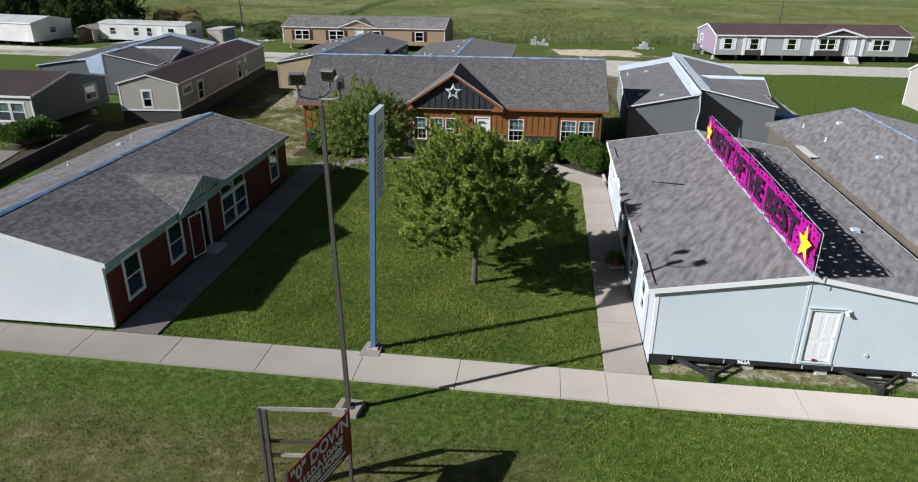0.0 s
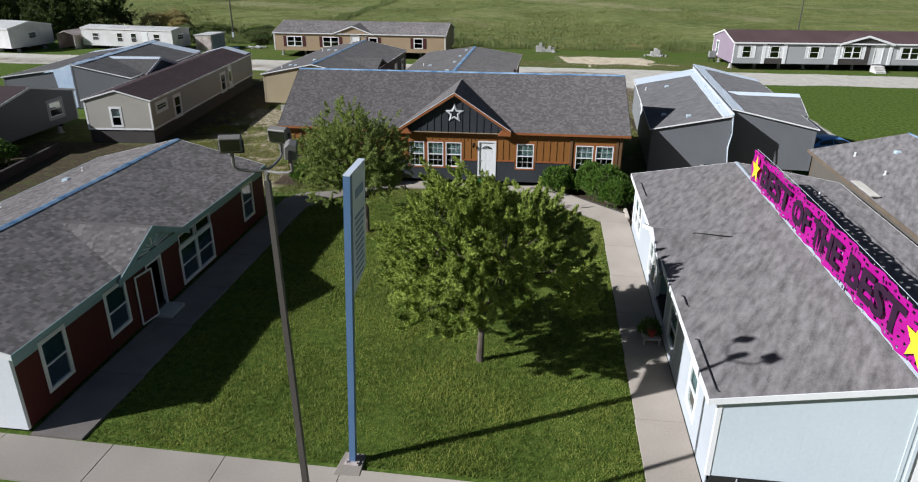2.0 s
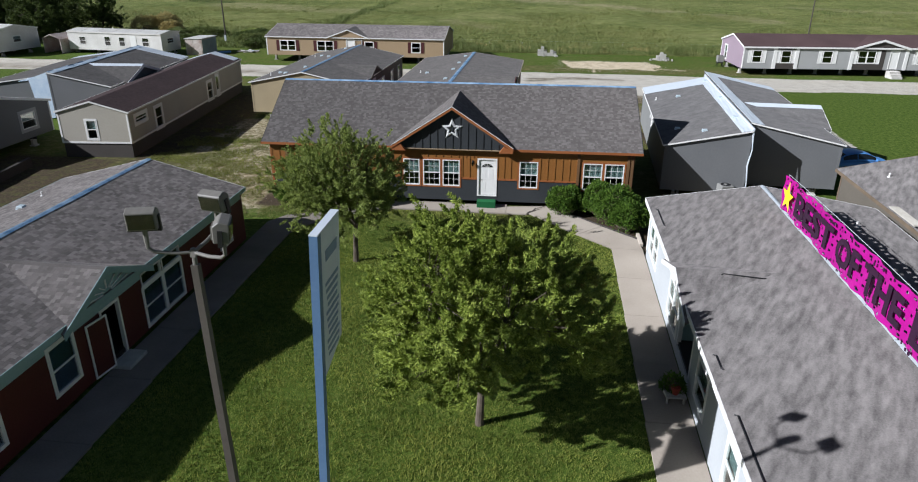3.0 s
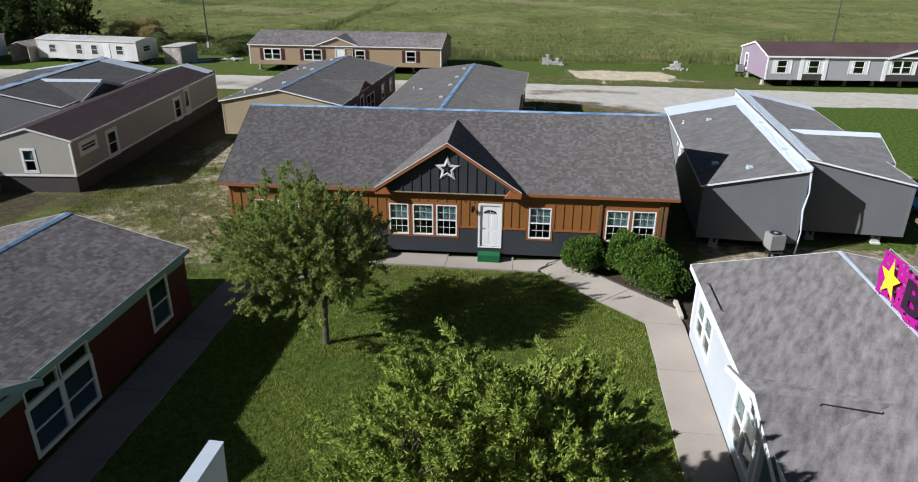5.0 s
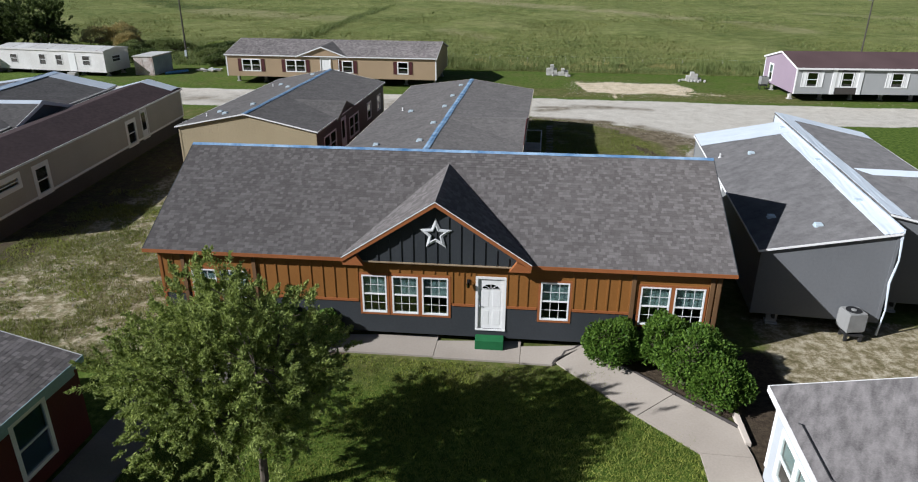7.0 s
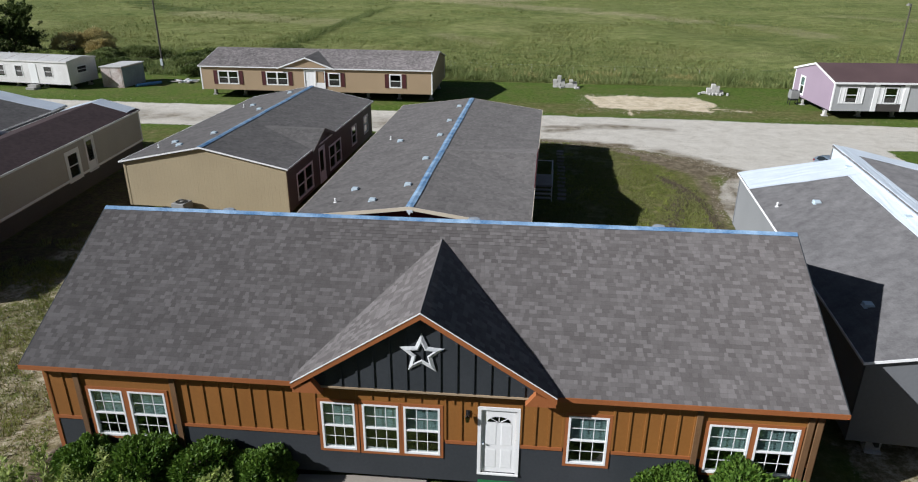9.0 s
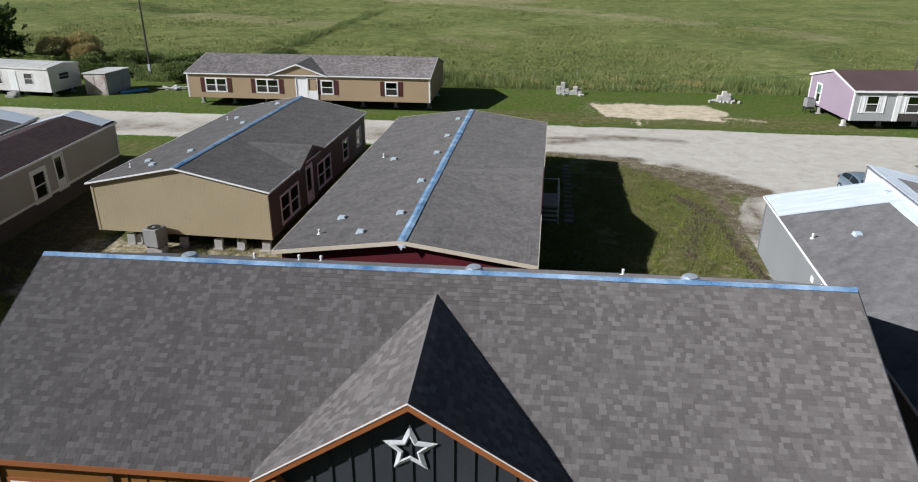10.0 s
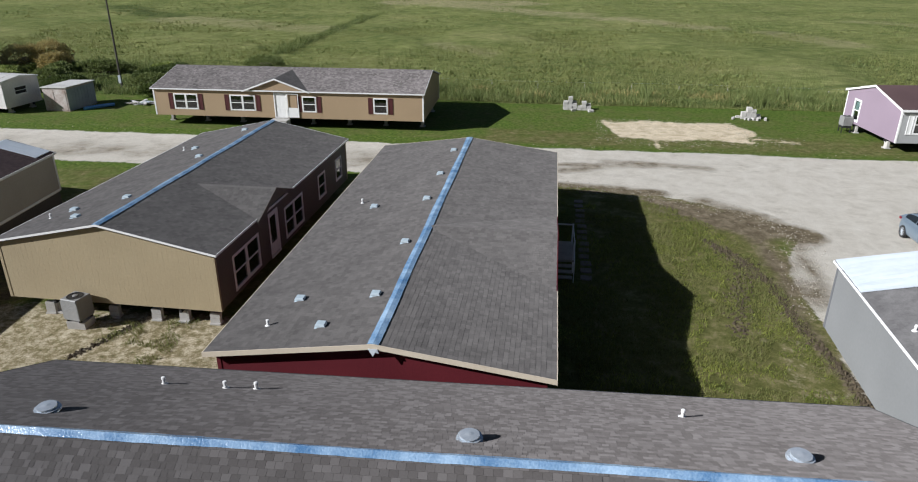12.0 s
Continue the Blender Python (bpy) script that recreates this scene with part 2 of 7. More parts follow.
HALF_GREY = mat("flat grey siding", (0.185, 0.188, 0.186), (0.225, 0.228, 0.226), 0.4, 9, 0.65, 0.2, laps=0.14)
DARK_BOARD = mat("dark stained edge board", (0.115, 0.085, 0.058), (0.185, 0.140, 0.098), 1.5, 20, 0.8, 0.2)
MAUVE = mat("mauve siding", (0.265, 0.205, 0.252), (0.315, 0.245, 0.30), 0.4, 9, 0.65, 0.2, grooves=0.203)
CHARCOAL = mat("charcoal siding", (0.055, 0.047, 0.043), (0.08, 0.07, 0.064), 0.5, 10, 0.65, 0.2)
MAROON = mat("maroon shutter", (0.066, 0.017, 0.019), (0.095, 0.025, 0.025), 1.0, 12, 0.5, 0.1)
OLD_WHITE = mat("weathered white metal siding", (0.58, 0.55, 0.52), (0.82, 0.80, 0.78), 0.5, 6, 0.55, 0.2, grooves=0.15)
OLD_ROOF = mat("streaked white metal roof", (0.50, 0.48, 0.44), (0.80, 0.79, 0.76), 0.4, 5, 0.45, 0.15)
GALV = mat("galvanised sheet", (0.50, 0.54, 0.58), (0.72, 0.76, 0.80), 1.0, 8, 0.38, 0.1, metal=0.25, spec=0.6)
RUSTY = mat("rusting sheet metal", (0.30, 0.20, 0.16), (0.62, 0.58, 0.55), 0.9, 7, 0.6, 0.2)
POST_BLUE = mat("blue painted steel", (0.085, 0.155, 0.275), (0.12, 0.20, 0.33), 0.8, 12, 0.45, 0.08)
POST_BROWN = mat("bronze painted steel pole", (0.070, 0.060, 0.052), (0.105, 0.092, 0.080), 1.0, 14, 0.5, 0.08)
STEEL_BLACK = mat("black chassis steel", (0.016, 0.016, 0.017), (0.035, 0.034, 0.033), 1.0, 14, 0.55, 0.1)
LAMP_GREY = mat("grey cast lamp housing", (0.16, 0.15, 0.135), (0.24, 0.225, 0.205), 1.5, 14, 0.5, 0.08)
WOOD = mat("weathered timber", (0.27, 0.19, 0.11), (0.44, 0.33, 0.21), 1.5, 22, 0.85, 0.25)
WOOD_GREY = mat("grey weathered timber", (0.28, 0.26, 0.22), (0.50, 0.47, 0.42), 1.5, 22, 0.85, 0.25)
BARK = mat("tree bark", (0.085, 0.065, 0.048), (0.19, 0.155, 0.12), 3.0, 30, 0.95, 0.6)
GREEN_STEP = mat("green outdoor carpet", (0.010, 0.10, 0.030), (0.018, 0.14, 0.045), 2.0, 40, 0.95, 0.2)
AC_GREY = mat("beige-grey enamelled steel", (0.21, 0.21, 0.20), (0.30, 0.295, 0.285), 1.5, 14, 0.5, 0.08)
BLACK = mat("black plastic", (0.012, 0.012, 0.013), (0.025, 0.025, 0.026), 2.0, 20, 0.5, 0.05)
MAGENTA = mat("magenta vinyl banner", (0.34, 0.006, 0.20), (0.46, 0.010, 0.28), 0.9, 6, 0.4, 0.2)
INK = mat("dark purple-black print", (0.018, 0.008, 0.020), (0.045, 0.012, 0.04), 2.0, 12, 0.45, 0.05)
YELLOW = mat("yellow print", (0.80, 0.62, 0.02), (0.88, 0.72, 0.04), 1.0, 10, 0.45, 0.05)
SIGN_RED = mat("deep red sign face", (0.20, 0.012, 0.022), (0.27, 0.018, 0.030), 0.9, 8, 0.4, 0.06)
SIGN_FACE = mat("pale grey-blue sign face", (0.58, 0.63, 0.69), (0.68, 0.72, 0.77), 0.6, 8, 0.4, 0.05)
PRINT_WHITE = mat("white lettering", (0.76, 0.76, 0.78), (0.84, 0.84, 0.86), 1.0, 10, 0.45, 0.0)
PRINT_BLUE = mat("faded blue print", (0.15, 0.22, 0.35), (0.21, 0.29, 0.42), 1.0, 10, 0.45, 0.0)
STAR_METAL = mat("galvanised star", (0.55, 0.56, 0.56), (0.80, 0.80, 0.79), 3.0, 12, 0.35, 0.15, metal=0.15, spec=0.6)
# Near-black ceiling colour that holds the dimness of the rooms.
INSIDE = mat("interior darkened for dim rooms", (0.05, 0.05, 0.05), (0.09, 0.085, 0.08), 0.5, 5, 0.9, 0.0)
BLIND = mat("white window blind", (0.48, 0.56, 0.56), (0.60, 0.67, 0.66), 1.0, 8, 0.7, 0.0)
CAR_BLUE = mat("pale blue car paint", (0.19, 0.245, 0.30), (0.24, 0.295, 0.35), 0.5, 6, 0.28, 0.0, metal=0.4, spec=0.6)
CAR_GLASS = mat("tinted car glass", (0.012, 0.015, 0.018), (0.016, 0.020, 0.024), 0.5, 6, 0.06, 0.0, spec=0.7)
CAR_BRIGHT = mat("bright blue car paint", (0.11, 0.30, 0.66), (0.14, 0.35, 0.74), 0.5, 6, 0.28, 0.0, metal=0.2, spec=0.6)
RUBBER = mat("tyre rubber", (0.018, 0.018, 0.018), (0.035, 0.034, 0.033), 2, 20, 0.85, 0.1)
TERRACOTTA = mat("red flower pot", (0.30, 0.05, 0.03), (0.40, 0.08, 0.05), 2, 12, 0.7, 0.1)
GLASS = glass_mat("window glass", (0.86, 0.93, 0.92))
# The tint puts the sky's bluish reflection into the pane colour.
GLASS_TINT = glass_mat("glass tinted for sky reflection", (0.52, 0.64, 0.72))
GLASS_DARK = glass_mat("dark window glass", (0.20, 0.24, 0.25))
LEAF_LIGHT = leaf_mat("pale willow-green leaf", (0.080, 0.142, 0.016), (0.540, 0.610, 0.125), few=1.4, glow=0.22)
LEAF_OLIVE = leaf_mat("olive green leaf", (0.090, 0.140, 0.030), (0.500, 0.560, 0.155), few=1.3, glow=0.32)
LEAF_DARK = leaf_mat("deep green hedge leaf", (0.030, 0.082, 0.008), (0.190, 0.300, 0.042), few=1.5, glow=0.25)
LEAF_WOOD = leaf_mat("dark woodland leaf", (0.042, 0.072, 0.016), (0.165, 0.205, 0.060))
WEED = leaf_mat("rank weed leaf", (0.095, 0.135, 0.034), (0.280, 0.315, 0.112))
WEED_GOLD = leaf_mat("gold-brown seeding weed", (0.30, 0.245, 0.085), (0.60, 0.50, 0.23))
BLADE = leaf_mat("lawn blade", (0.060, 0.104, 0.010), (0.390, 0.415, 0.090), 0.40, 0.30, 4.5, 1.9, 1.9)
VERGE_BLADE = leaf_mat("dry verge blade", (0.046, 0.062, 0.011), (0.235, 0.216, 0.068), 0.40, 0.30, 4.5, 1.3, 1.7)
FIELD_BLADE = leaf_mat("field grass blade", (0.118, 0.142, 0.036), (0.290, 0.288, 0.102), 0.05, 0.35)
CLOD = mat("turned earth", (0.045, 0.034, 0.022), (0.14, 0.11, 0.07), 3.0, 20, 0.95, 0.3, island=0.5)
STONE = mat("crushed stone", (0.24, 0.21, 0.16), (0.42, 0.385, 0.32), 3.0, 20, 0.9, 0.2, island=0.6)
ALU = mat("bright aluminium", (0.62, 0.68, 0.74), (0.86, 0.89, 0.92), 3.0, 14, 0.22, 0.05, metal=0.6, spec=0.8)
VENT_BLUE = mat("pale blue-grey vent cap", (0.46, 0.56, 0.62), (0.66, 0.74, 0.78), 2.0, 12, 0.4, 0.05, metal=0.15, spec=0.6)

# ---- mesh helpers ----


class Geo:
    """Gathers vertices and faces of one mesh."""

    def __init__(self):
        self.v, self.f = [], []

    def add(self, pts, faces):
        k = len(self.v)
        self.v += [tuple(p) for p in pts]
        self.f += [tuple(k + i for i in f) for f in faces]
        return self

    def box(self, x0, x1, y0, y1, z0, z1):
        return self.add([(x, y, z) for z in (z0, z1) for y in (y0, y1) for x in (x0, x1)],
                        [(0, 2, 3, 1), (4, 5, 7, 6), (0, 1, 5, 4), (2, 6, 7, 3), (0, 4, 6, 2), (1, 3, 7, 5)])

    def prism(self, pts, way):
        """A flat outline, pushed along way."""
        n, w = len(pts), Vector(way)
        pts = [Vector(p) for p in pts]
        return self.add(pts + [p + w for p in pts], [tuple(range(n))[::-1], tuple(range(n, 2 * n))] + [(i, (i + 1) % n, n + (i + 1) % n, n + i) for i in range(n)])

    def beam(self, a, b, w, h):
        """A straight square bar from a to b."""
        a, b = Vector(a), Vector(b)
        d = (b - a).normalized()
        s = d.cross(Vector((0, 0, 1))) if abs(d.z) < 0.95 else d.cross(Vector((0, 1, 0)))
        s.normalize()
        u = s.cross(d)
        return self.prism([a + s * w / 2 * i + u * h / 2 * j for i, j in ((-1, -1), (1, -1), (1, 1), (-1, 1))], b - a)

    def tube(self, pts, radii, n=8, caps=True):
        """A round bar along a line of points."""
        pts = [Vector(p) for p in pts]
        rings, k = [], len(self.v)
        for i, p in enumerate(pts):
            d = (pts[min(i + 1, len(pts) - 1)] - pts[max(i - 1, 0)]).normalized()
            s = d.orthogonal().normalized() if i == 0 else (s - d * s.dot(d)).normalized()
            q = d.cross(s)
            rings.append([p + (s * math.cos(a) + q * math.sin(a)) * radii[i] for a in (2 * math.pi * j / n for j in range(n))])
        vs = [v for r in rings for v in r]
        fs = [(i * n + j, i * n + (j + 1) % n, (i + 1) * n + (j + 1) % n, (i + 1) * n + j) for i in range(len(pts) - 1) for j in range(n)]
        if caps:
            fs += [tuple(range(n))[::-1], tuple(range((len(pts) - 1) * n, len(pts) * n))]
        return self.add(vs, fs)

    def lathe(self, profile, n=20, at=(0, 0, 0)):
        """A body of revolution about the upright axis; profile: (radius, height)."""
        x, y, z = at
        vs = [(x + r * math.cos(2 * math.pi * j / n), y + r * math.sin(2 * math.pi * j / n), z + h) for r, h in profile for j in range(n)]
        m = len(profile)
        fs = [(i * n + j, i * n + (j + 1) % n, (i + 1) * n + (j + 1) % n, (i + 1) * n + j) for i in range(m - 1) for j in range(n)]
        return self.add(vs, fs + [tuple(range(n))[::-1], tuple(range((m - 1) * n, m * n))])

    def mesh(self, name, material, bevel=0.0, smooth=False):
        me = bpy.data.meshes.new(name)
        me.from_pydata(self.v, [], self.f)
        if bevel:
            bm = bmesh.new()
            bm.from_mesh(me)
            bmesh.ops.bevel(bm, geom=bm.edges[:], offset=bevel, segments=1, affect="EDGES")
            bm.to_mesh(me)
            bm.free()
        me.materials.append(material)
        if smooth:
            me.polygons.foreach_set("use_smooth", [True] * len(me.polygons))
        me.update()
        return me


def part(name, geo, material, parent, label="", at=None, bevel=0.0, smooth=False):
    """One mesh object under a thing or a part; geo may be a mesh that is already built."""
    me = geo if isinstance(geo, bpy.types.Mesh) else geo.mesh(name, material, bevel, smooth)
    ob = new(name, me)
    ob.parent = parent
    if at is not None:
        ob.matrix_basis = at
    if label:
        ob["label"] = label
    return ob


def thing(name, label, category, m=None, group=""):
    ob = new(name)
    ob.empty_display_size = 0.2
    if m is not None:
        ob.matrix_basis = m
    return tagged(ob, label, category, group)


def big_mesh(name, verts, faces, material):
    """A mesh from number arrays; every face has as many corners as the array has columns."""
    me = bpy.data.meshes.new(name)
    verts, faces = np.asarray(verts, np.float32), np.asarray(faces, np.int32)
    k = faces.shape[1]
    me.vertices.add(len(verts))
    me.vertices.foreach_set("co", verts.ravel())
    me.loops.add(faces.size)
    me.loops.foreach_set("vertex_index", faces.ravel())
    me.polygons.add(len(faces))
    me.polygons.foreach_set("loop_start", np.arange(0, faces.size, k, dtype=np.int32))
    me.update(calc_edges=True)
    me.shade_flat()
    me.materials.append(material)
    return me


# ---- shingles ----


def shingle_field(rng, o, u, v, n, length, rise, material, course=0.145, keep=None, skip=None, wide=(0.09, 0.26)):
    """Overlapping tabs on a slope. o: the eave's end; u along the eave, v up the slope, n out of it. keep(a, b): tells which tabs lie on the slope."""
    vs, fs = [], []
    o, u, v, n = (np.array(q, float) for q in (o, u, v, n))
    for i in range(int(rise / course)):
        a, b0, b1 = -rng.random() * 0.3, i * course - 0.006, (i + 1) * course
        while a < length:
            w = rng.uniform(*wide)
            a0, a1 = max(a, 0.0), min(a + w, length)
            a += w
            if a1 - a0 < 0.03 or (keep and not keep((a0 + a1) / 2, (b0 + b1) / 2)) or (skip and skip(a0, a1, i)):
                continue
            t = rng.uniform(0.0025, 0.0065)
            lo = [o + u * q + v * b0 for q in (a0 + 0.003, a1 - 0.003)]
            hi = [o + u * q + v * b1 for q in (a1 - 0.003, a0 + 0.003)]
            k = len(vs)
            vs += [lo[0] + n * t, lo[1] + n * t, hi[0] + n * 0.0012, hi[1] + n * 0.0012, lo[0], lo[1]]
            fs += [(k, k + 1, k + 2, k + 3), (k + 4, k + 5, k + 1, k)]
    return big_mesh("shingles", vs, fs, material)


def tab_mesh(material, w=0.30, course=0.145):
    g = Geo().add([(0.003, -0.006, 0.015), (w - 0.003, -0.006, 0.015), (w - 0.003, course, 0.004), (0.003, course, 0.004), (0.003, -0.006, 0), (w - 0.003, -0.006, 0), (w - 0.003, course, 0), (0.003, course, 0)],
                  [(0, 1, 2, 3), (4, 5, 1, 0), (5, 6, 2, 1), (7, 4, 0, 3), (6, 7, 3, 2), (4, 7, 6, 5)])
    return g.mesh("shingle", material)


# ---- windows and doors, in a wall's own frame: x along the wall, y out of it, z up ----
MESHES = {}


def cached(key, build):
    if key not in MESHES:
        MESHES[key] = build()
    return MESHES[key]


def frame_bars(w, h, t, y0, y1):
    g = Geo()
    g.box(-w / 2, w / 2, y0, y1, 0, t).box(-w / 2, w / 2, y0, y1, h - t, h)
    return g.box(-w / 2, -w / 2 + t, y0, y1, t, h - t).box(w / 2 - t, w / 2, y0, y1, t, h - t)


def window(parent, at, w, h, casing=WHITE, cw=0.09, grid=False, blind=0.5, sill=False, shutter=None, glass=None):
    """A double-hung window: frame with casing, meeting rail, two panes, and, where seen, glazing bars, a blind and shutters."""
    win = part("window", cached(("frame", w, h, grid), lambda: frame_bars(w, h, 0.055, -0.07, 0.030).box(-w / 2 + 0.05, w / 2 - 0.05, -0.05, 0.022, h / 2 - 0.025, h / 2 + 0.025).mesh("window", WHITE)), None, parent, "", at)
    if casing:
        part("casing", cached(("casing", w, h, cw, casing.name), lambda: frame_bars(w + 2 * cw, h + 2 * cw, cw, 0.0, 0.022).mesh("casing", casing)), None, win, "", pose(0, 0, -cw))
    for name, z0, z1, y in (("lower_pane", 0.05, h / 2 - 0.02, -0.03), ("upper_pane", h / 2 + 0.02, h - 0.05, -0.01)):
        part("pane", cached((name, w, h, blind > 0, glass and glass.name), lambda: Geo().box(-w / 2 + 0.05, w / 2 - 0.05, y - 0.004, y, z0, z1).mesh("pane", glass or (GLASS if blind > 0 else GLASS_DARK))), None, win)
    if grid:
        def bars():
            g = Geo()
            for z0, z1, y in ((0.055, h / 2 - 0.025, -0.029), (h / 2 + 0.025, h - 0.055, -0.009)):
                for i in (1, 2):
                    x = -w / 2 + 0.055 + (w - 0.11) * i / 3
                    g.box(x - 0.009, x + 0.009, y, y + 0.008, z0, z1)
                zm = (z0 + z1) / 2
                g.box(-w / 2 + 0.055, w / 2 - 0.055, y, y + 0.006, zm - 0.009, zm + 0.009)
            return g.mesh("glazing_grid", WHITE)
        part("glazing_grid", cached(("bars", w, h), bars), None, win)
    if blind:
        def slats():
            g, n = Geo(), int(h * blind / 0.05)
            for i in range(n):
                z = h - 0.06 - i * 0.05
                g.add([(-w / 2 + 0.06, -0.115, z), (w / 2 - 0.06, -0.115, z), (w / 2 - 0.06, -0.085, z - 0.032), (-w / 2 + 0.06, -0.085, z - 0.032)], [(0, 1, 2, 3)])
            return g.mesh("blind", BLIND)
        part("blind", cached(("blind", w, h, blind), slats), None, win)
    if sill:
        part("sill", cached(("sill", w), lambda: Geo().box(-w / 2 - 0.12, w / 2 + 0.12, 0.0, 0.06, -0.13, -0.09).mesh("sill", WHITE)), None, win)
    if shutter:
        for s in (-1, 1):
            def leaf():
                g = frame_bars(0.32, h + 0.06, 0.05, 0.0, 0.03)
                for i in range(int(h / 0.07)):
                    g.box(-0.11, 0.11, 0.004, 0.02, 0.06 + i * 0.07, 0.11 + i * 0.07)
                return g.mesh("shutter", shutter)
            part("shutter", cached(("shutter", h, shutter.name), leaf), None, win, "", pose(s * (w / 2 + 0.27), 0, -0.03))
    return win


def door(parent, at, w, h, leaf=WHITE, casing=WHITE, fan=False, lite=False, slab=True, swing=0.0, flip=False):
    """A panelled outside door in its casing, with a handle and, where seen, a fanlight or a tall glass."""
    d = part("door", cached(("dframe", w, h, casing.name), lambda: Geo().box(-w / 2 - 0.09, -w / 2, -0.1, 0.03, 0, h + 0.09).box(w / 2, w / 2 + 0.09, -0.1, 0.03, 0, h + 0.09).box(-w / 2, w / 2, -0.1, 0.03, h, h + 0.09).box(-w / 2 - 0.09, w / 2 + 0.09, -0.1, 0.05, -0.05, 0).mesh("door", casing)), None, parent, "", at)
    if not slab:
        return d
    z2 = h * 0.80 if fan else h - 0.12

    def slab_mesh():
        g = Geo().box(0, w, -0.045, 0, 0.005, h - 0.005)
        for x0, x1 in ((0.10, w / 2 - 0.05), (w / 2 + 0.05, w - 0.10)):
            for z0, z1 in ((0.15, h * 0.38), (h * 0.44, z2 - 0.05)):
                if not (lite and z0 > 0.5):
                    g.add([(x0, 0.0, z0), (x1, 0.0, z0), (x1, 0.0, z1), (x0, 0.0, z1), (x0 + 0.03, 0.006, z0 + 0.03), (x1 - 0.03, 0.006, z0 + 0.03), (x1 - 0.03, 0.006, z1 - 0.03), (x0 + 0.03, 0.006, z1 - 0.03)],
                          [(4, 5, 6, 7), (0, 1, 5, 4), (1, 2, 6, 5), (2, 3, 7, 6), (3, 0, 4, 7)])
        return g.mesh("leaf", leaf)
    lf = part("leaf", cached(("leaf", w, h, fan, lite, leaf.name), slab_mesh), None, d, "", pose(-w / 2, -0.03, 0, 0, 0, swing))
    part("handle", cached("handle", lambda: Geo().lathe([(0.03, 0), (0.012, 0.01), (0.012, 0.03), (0.03, 0.045), (0.03, 0.065), (0.01, 0.075)], 10).mesh("handle", GALV, 0, True)), None, lf, "metal knob", pose(0.07 if flip else w - 0.07, 0, 0.95, -90))
    if fan:
        def fan_mesh():
            n, r = 10, w * 0.33
            return Geo().prism([(w / 2 + r * math.cos(math.pi * i / n), 0.002, z2 + 0.6 * r * math.sin(math.pi * i / n)) for i in range(n + 1)], (0, 0.006, 0)).mesh("fanlight", GLASS_DARK)
        part("fanlight", cached(("fan", w, h), fan_mesh), None, lf)

        def ribs():
            g, r = Geo(), w * 0.33
            for k in range(5):
                a = math.pi * k / 4
                g.beam((w / 2 + 0.05 * math.cos(a), 0.012, z2 + 0.03 * math.sin(a)), (w / 2 + r * math.cos(a), 0.012, z2 + 0.6 * r * math.sin(a)), 0.02, 0.012)
            return g.mesh("fanlight_bars", WHITE)
        part("fanlight_bars", cached(("ribs", w, h), ribs), None, lf)
    if lite:
        part("pane", cached(("lite", w, h), lambda: Geo().box(0.14, w - 0.14, 0.002, 0.010, h * 0.30, h - 0.15).mesh("pane", GLASS_DARK)), None, lf)
    return d


# ---- homes ----


def gable_z(x, W, ridge, ze, zr):
    """Height of the roof line over local x."""
    return zr - (zr - ze) * ((ridge - x) / (ridge + W / 2) if x < ridge else (x - ridge) / max(W / 2 - ridge, 1e-6))


def wall_mesh(name, s0, s1, z0, z1, holes, thick, material):
    """A wall panel with openings cut right through it."""
    g = Geo()
    ss = sorted({s0, s1, *[q for h in holes for q in h[:2]]})
    zs = sorted({z0, z1, *[q for h in holes for q in h[2:4]]})
    n, m = len(ss), len(zs)
    g.v = [(s, y, z) for y in (-thick, 0.0) for s in ss for z in zs]
    at = lambda i, j, k: k * n * m + i * m + j

    def solid(i, j):
        if not (0 <= i < n - 1 and 0 <= j < m - 1):
            return False
        a, b, c, d = ss[i], ss[i + 1], zs[j], zs[j + 1]
        return not any(h[0] <= a + 1e-4 and h[1] >= b - 1e-4 and h[2] <= c + 1e-4 and h[3] >= d - 1e-4 for h in holes)
    for i in range(n - 1):
        for j in range(m - 1):
            if not solid(i, j):
                continue
            g.f += [(at(i, j, 1), at(i, j + 1, 1), at(i + 1, j + 1, 1), at(i + 1, j, 1)), (at(i, j, 0), at(i + 1, j, 0), at(i + 1, j + 1, 0), at(i, j + 1, 0))]
            for di, dj, p, q in ((-1, 0, (i, j), (i, j + 1)), (1, 0, (i + 1, j + 1), (i + 1, j)), (0, -1, (i + 1, j), (i, j)), (0, 1, (i, j + 1), (i + 1, j + 1))):
                if not solid(i + di, j + dj):
                    g.f.append((at(*p, 0), at(*q, 0), at(*q, 1), at(*p, 1)))
    return g.mesh(name, material)


